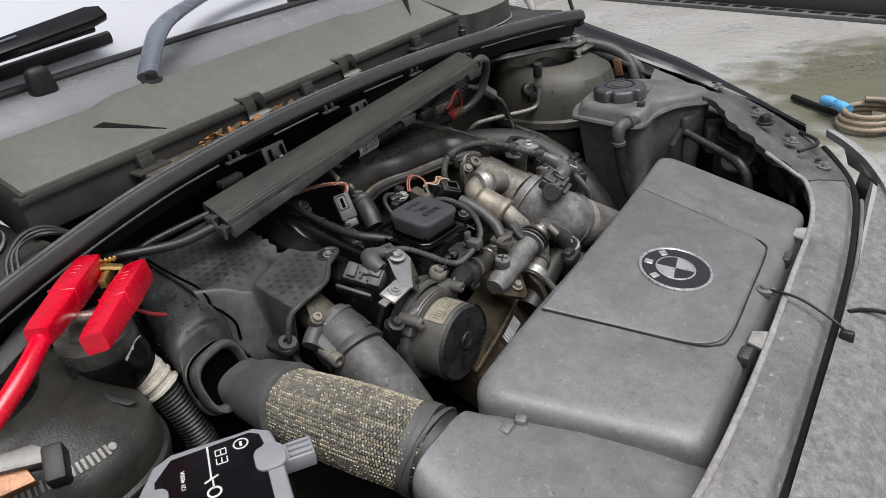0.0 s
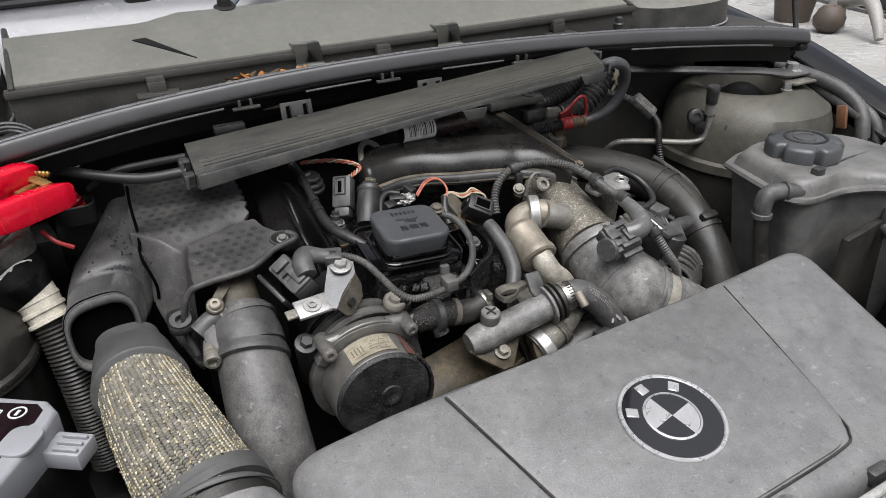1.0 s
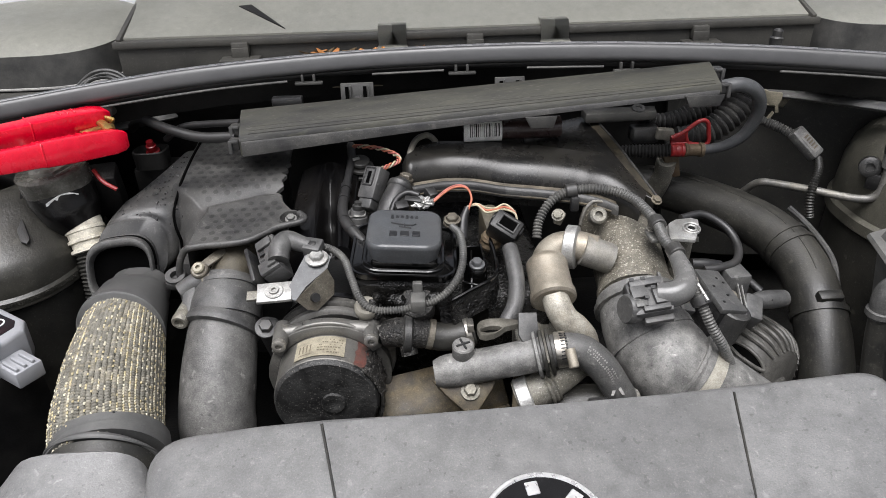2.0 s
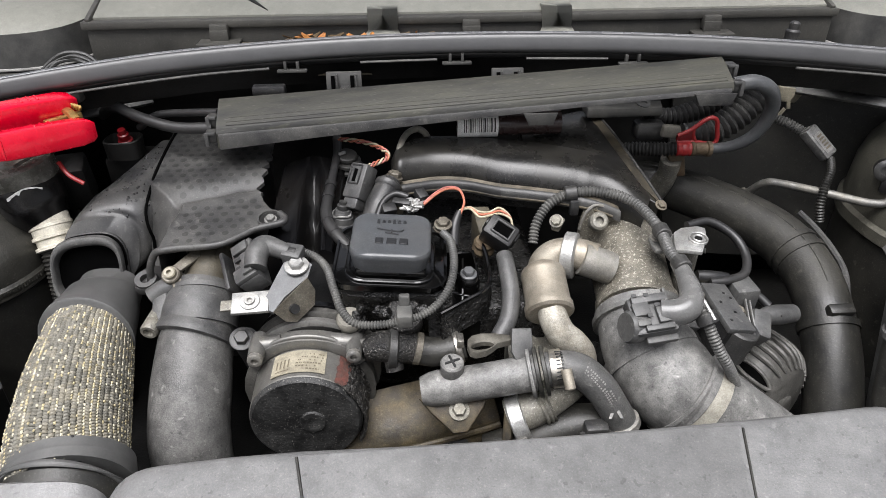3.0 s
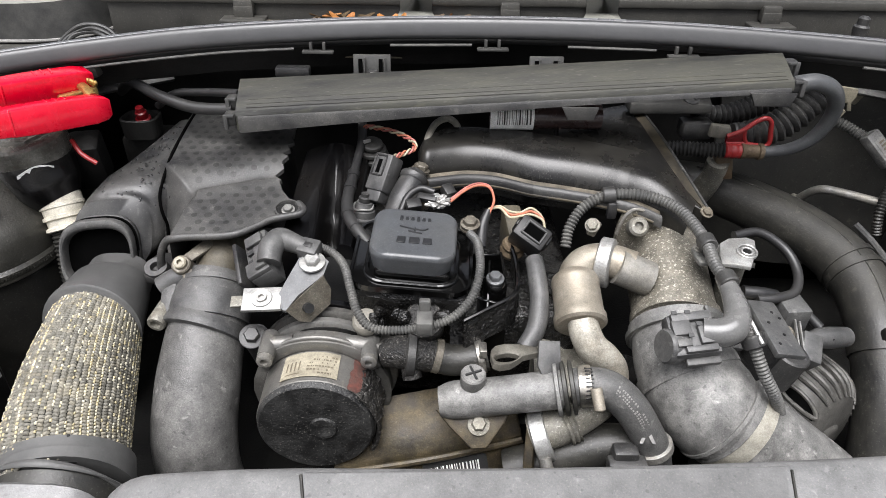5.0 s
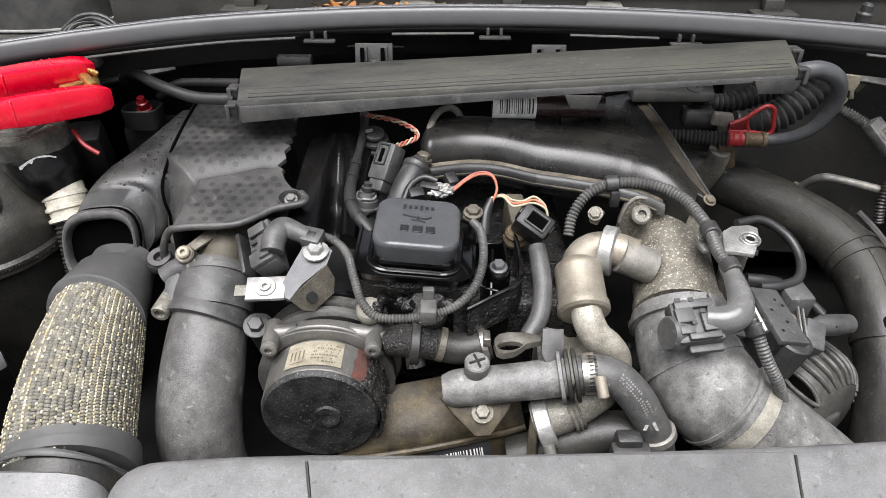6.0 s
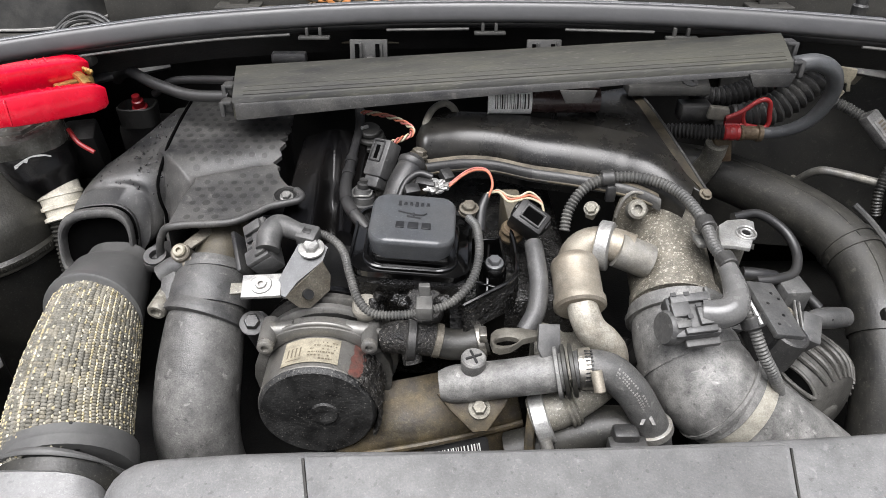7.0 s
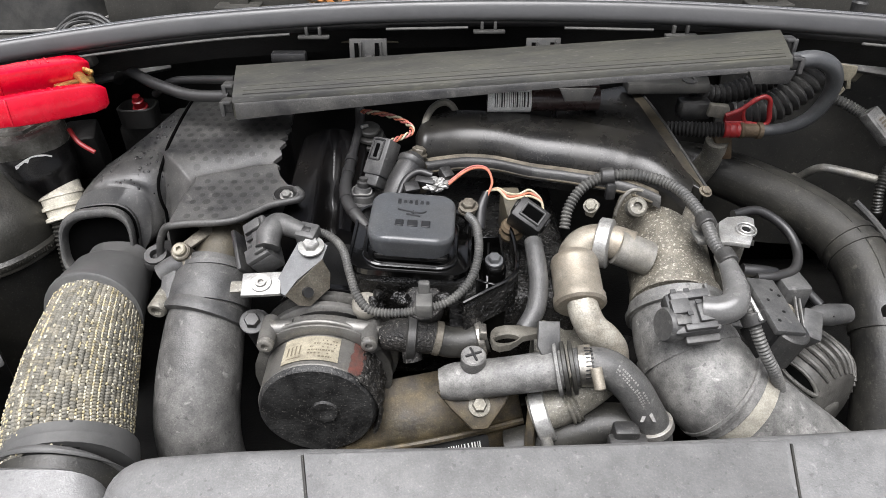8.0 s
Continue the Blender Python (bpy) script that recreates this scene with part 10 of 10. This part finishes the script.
part("cable", tube(bmesh.new(), [(-0.495, -0.168, 0.950), (-0.520, -0.192, 0.945), (-0.550, -0.210, 0.935), (-0.60, -0.225, 0.915), (-0.66, -0.25, 0.90)], 0.0085, 14), "red", clampt, "thick red cable")
part("thin_wire", tube(bmesh.new(), [(-0.415, -0.150, 0.905), (-0.405, -0.158, 0.895), (-0.392, -0.16, 0.886)], 0.0022, 8), "red_clip", clampt)
neg = thing("copper_clamp", (-0.60, -0.24, 0.86), "grey clamp jaw with a copper plate", "battery clamp")
nm = axes((-0.597, -0.232, 0.885), (-0.2, -0.5, 0.85), (0.75, -0.55, 0.1))
part("jaw", prism(bmesh.new(), [(-0.05, 0.0), (0.03, 0.002), (0.042, -0.008), (0.036, -0.016), (-0.05, -0.008)], 0.018, nm @ Matrix.Translation((0, 0.012, 0)), 0.002), "pump", neg)
part("plate", prism(bmesh.new(), [(-0.05, -0.012), (0.020, -0.008), (0.028, -0.026), (0.0, -0.030), (-0.05, -0.026)], 0.012, nm @ Matrix.Translation((0, 0.012, 0)), 0.002), "copper", neg)
part("end_block", box(bmesh.new(), (0.016, 0.03, 0.024), nm @ Matrix.Translation((0.042, -0.006, 0.008)), 0.003), "black", neg)

# ---- jump starter pack ----
js = thing("jump_starter", (-0.54, -0.38, 0.806), "grey jump starter pack with a black display panel", "jump starter")
jm = axes((-0.5215, -0.381, 0.800), (0.04, -0.02, 1), (0.84, -0.54, 0))
bm = bmesh.new()
W, H = 0.118, 0.205
o = [(-W / 2 + 0.012, H / 2 - 0.01), (-W / 2 + 0.028, H / 2), (W / 2 - 0.018, H / 2), (W / 2 - 0.004, H / 2 - 0.010), (W / 2, H / 2 - 0.035), (W / 2, -H / 2 + 0.02), (W / 2 - 0.02, -H / 2), (-W / 2 + 0.02, -H / 2), (-W / 2, -H / 2 + 0.02), (-W / 2, H / 2 - 0.04)]
prism(bm, o, 0.036, jm, 0.004, 3)
part("case", bm, "js", js)
bm = bmesh.new()
po = [(-W / 2 + 0.014, H / 2 - 0.030), (-W / 2 + 0.028, H / 2 - 0.009), (W / 2 - 0.022, H / 2 - 0.006), (W / 2 - 0.014, H / 2 - 0.012), (W / 2 - 0.012, H / 2 - 0.026), (W / 2 - 0.020, H / 2 - 0.036), (W / 2 - 0.020, H / 2 - 0.052), (W / 2 - 0.014, H / 2 - 0.058), (W / 2 - 0.014, -H / 2 + 0.03), (-W / 2 + 0.014, -H / 2 + 0.03)]
prism(bm, po, 0.002, jm @ Matrix.Translation((0, 0, 0.0345)), 0.0005, 1)
panel = part("display_panel", bm, "js_panel", js, "glossy black display panel")
top = jm @ Matrix.Translation((0, H / 2, 0.0367))
bm = bmesh.new()
box(bm, (0.0016, 0.040, 0.0006), top @ Matrix.Translation((0.000, -0.028, 0)), 0)
for a, b, c, d in ((-0.006, -0.046, 0.006, -0.0515), (0.006, -0.0455, -0.006, -0.051)):
    box(bm, (0.013, 0.0018, 0.0006), top @ Matrix.Translation((0, -0.0485, 0)) @ Matrix.Rotation(radians(24), 4, "Z"), 0)
box(bm, (0.0016, 0.010, 0.0006), top @ Matrix.Translation((0.001, -0.055, 0)), 0)
part("white_line", bm, "pale_print", panel)
for x, y, r0, r1 in ((0.001, -0.064, 0.0062, 0.0044), (0.028, -0.0175, 0.0068, 0.0054)):
    part("white_ring", lathe(bmesh.new(), top @ Vector((x, y, -0.0004)), jm.to_3x3() @ Vector((0, 0, 1)), [(0, r0), (0.0007, r0), (0.0007, r1), (0, r1)], 28), "pale_print", panel)
part("ring_mark", box(bmesh.new(), (0.0024, 0.006, 0.0006), top @ Matrix.Translation((0.028, -0.0175, 0)), 0), "pale_print", panel)
for k, dy in enumerate((-0.020, -0.0305)):
    for x, y, w, h in ((0.006, 0, 0.001, 0.007), (0.0105, 0, 0.001, 0.007), (0.015, 0, 0.001, 0.007), (0.0105, -0.0036, 0.009, 0.001), (0.0105, 0.0036, 0.009, 0.001))[: 5 - k]:
        part("digit_bar", box(bmesh.new(), (w, h, 0.0006), top @ Matrix.Translation((x, y + dy, 0)), 0), "pale_print", panel)
bm = bmesh.new()
words = bpy.data.curves.new("words", "FONT")
words.body, words.size, words.extrude, words.resolution_u, words.align_x = "12V 4000A", 0.0052, 0.0002, 2, "CENTER"
word_ob = bpy.data.objects.new("words", words)
word_mesh = bpy.data.meshes.new_from_object(word_ob)
bm.from_mesh(word_mesh)
bm.transform(top @ Matrix.Translation((-0.0205, -0.040, 0.0002)) @ Matrix.Rotation(radians(90), 4, "Z"))
bpy.data.objects.remove(word_ob)
bpy.data.meshes.remove(word_mesh)
part("lettering", bm, "pale_print", panel, "pale printed rating")
for x, y in ((W / 2 - 0.010, H / 2 - 0.046), (-W / 2 + 0.012, H / 2 - 0.055)):
    part("corner_pad", prism(bmesh.new(), rounded(0.026, 0.03, 0.009), 0.0035, jm @ Matrix.Translation((x, y, 0.0348)), 0.001), "js", js)
bm = bmesh.new()
box(bm, (0.030, 0.024, 0.016), jm @ Matrix.Translation((W / 2 + 0.013, H / 2 - 0.030, 0.014)), 0.002)
nub = part("socket_cover", bm, "js", js)
for i in range(3):
    part("socket_rib", box(bmesh.new(), (0.02, 0.003, 0.004), jm @ Matrix.Translation((W / 2 + 0.016, H / 2 - 0.038 + 0.007 * i, 0.023)), 0.001), "js", nub)
fuse = thing("fuse_box", (-0.55, -0.40, 0.20), "plain black plastic box under the jump starter", "box")
part("case", box(bmesh.new(), (0.15, 0.24, 0.56), axes((-0.545, -0.395, 0.526), (0, 0, 1), (0.84, -0.54, 0)), 0.01), "dark", fuse)
bundle = thing("cable_bundle", (-0.46, -0.04, 0.93), "loose black cables beside the bonnet seal", "cable")
for k in range(3):
    part("cable", tube(bmesh.new(), [(-0.475 + 0.006 * k, -0.045, 0.945), (-0.463 + 0.006 * k, -0.032, 0.962 + 0.002 * k), (-0.440 + 0.004 * k, -0.028, 0.977 - 0.003 * k), (-0.415, -0.028 - 0.004 * k, 0.975 - 0.003 * k), (-0.392, -0.035, 0.955)], 0.0024, 8), "black_dusty", bundle)

tag = thing("torn_bracket", (0.372, -0.02, 0.90), "torn tan plastic bracket hanging on the wiring", "bracket")
part("plate", slab(bmesh.new(), [(0.3609, -0.0200, 0.9232), (0.3726, -0.0200, 0.9181), (0.3897, -0.0200, 0.9155), (0.3899, -0.0200, 0.9078), (0.3866, -0.0200, 0.9013), (0.3895, -0.0200, 0.8908), (0.3844, -0.0200, 0.8908), (0.3825, -0.0200, 0.9000), (0.3750, -0.0200, 0.9013), (0.3678, -0.0200, 0.9078)], (0, 0.003, 0.001), 0.0006), "label", tag)
part("strip", slab(bmesh.new(), [(0.3784, -0.0250, 0.8936), (0.3807, -0.0250, 0.8920), (0.3746, -0.0250, 0.8821), (0.3715, -0.0250, 0.8840)], (0, 0.002, 0.001)), "label", tag)

# ---- things on the paving ----
coilp = thing("garden_hose", (2.7, -0.5, 0), "tan garden hose loop with a blue connector", "hose")
part("loop", tube(bmesh.new(), [(2.74 + (0.135 - 0.010 * (k // 16)) * math.cos(radians(22.5 * k)), -0.56 + (0.12 - 0.010 * (k // 16)) * math.sin(radians(22.5 * k)), 0.016 + 0.0016 * k) for k in range(50)], 0.012, 10, 3), "tan", coilp)
part("dark_part", tube(bmesh.new(), [(2.83, -0.42, 0.02), (2.93, -0.30, 0.02), (3.02, -0.2, 0.02)], 0.016, 10), "dark", coilp)
part("connector", tube(bmesh.new(), [(2.735, -0.475, 0.070), (2.765, -0.445, 0.075), (2.785, -0.425, 0.078)], [0.026, 0.026, 0.020], 14), "blue", coilp, "bright blue connector")
part("connector", tube(bmesh.new(), [(2.79, -0.42, 0.078), (2.825, -0.385, 0.076), (2.85, -0.36, 0.07)], [0.020, 0.025, 0.025], 14), "blue", coilp, "bright blue connector")
gp = thing("bent_pipe", (4.9, 2.6, 0), "grey bent plastic pipe lying by the wall", "pipe")
part("pipe", tube(bmesh.new(), [(5.15, 2.95, 0.45), (5.12, 2.85, 0.30), (5.10, 2.75, 0.22), (5.02, 2.55, 0.26), (4.95, 2.42, 0.24), (4.88, 2.30, 0.12), (4.84, 2.24, 0.03)], [0.05, 0.06, 0.06, 0.05, 0.05, 0.04, 0.03], 12), "grey_pipe", gp)
part("stand", tube(bmesh.new(), [(5.1, 2.8, 0.0), (5.1, 2.8, 0.24)], [0.09, 0.06], 12), "grey_pipe", gp)
pot = thing("clay_pot", (4.95, 2.75, 0), "round brown clay pot on the paving", "pot")
part("pot", lathe(bmesh.new(), (4.92, 2.72, 0), (0, 0, 1), [(0, 0.06), (0.05, 0.11), (0.11, 0.12), (0.17, 0.09), (0.20, 0.06), (0.19, 0.045)], 22), "brown", pot)
tub = thing("plant_tub", (5.1, 3.15, 0), "brown tub with dull leaves", "plant")
part("tub", lathe(bmesh.new(), (5.12, 3.2, 0), (0, 0, 1), [(0, 0.14), (0.26, 0.18), (0.28, 0.18), (0.27, 0.16)], 22), "brown", tub)
bm = bmesh.new()
rnd = random.Random(77)
for i in range(160):
    a, e = rnd.uniform(0, 6.28), rnd.uniform(0.1, 1.3)
    r = rnd.uniform(0.05, 0.26)
    p = Vector((5.12 + r * math.cos(a) * math.cos(e), 3.2 + r * math.sin(a) * math.cos(e), 0.30 + r * math.sin(e)))
    m = Matrix.Translation(p) @ Euler((rnd.uniform(-1, 1), rnd.uniform(-1, 1), a)).to_matrix().to_4x4()
    vs = [bm.verts.new(m @ Vector(q)) for q in ((-0.03, 0, 0), (0, -0.014, 0.005), (0.035, 0, 0), (0, 0.014, 0.005))]
    bm.faces.new(vs)
part("leaves", bm, "leaf", tub, kind="stuff")
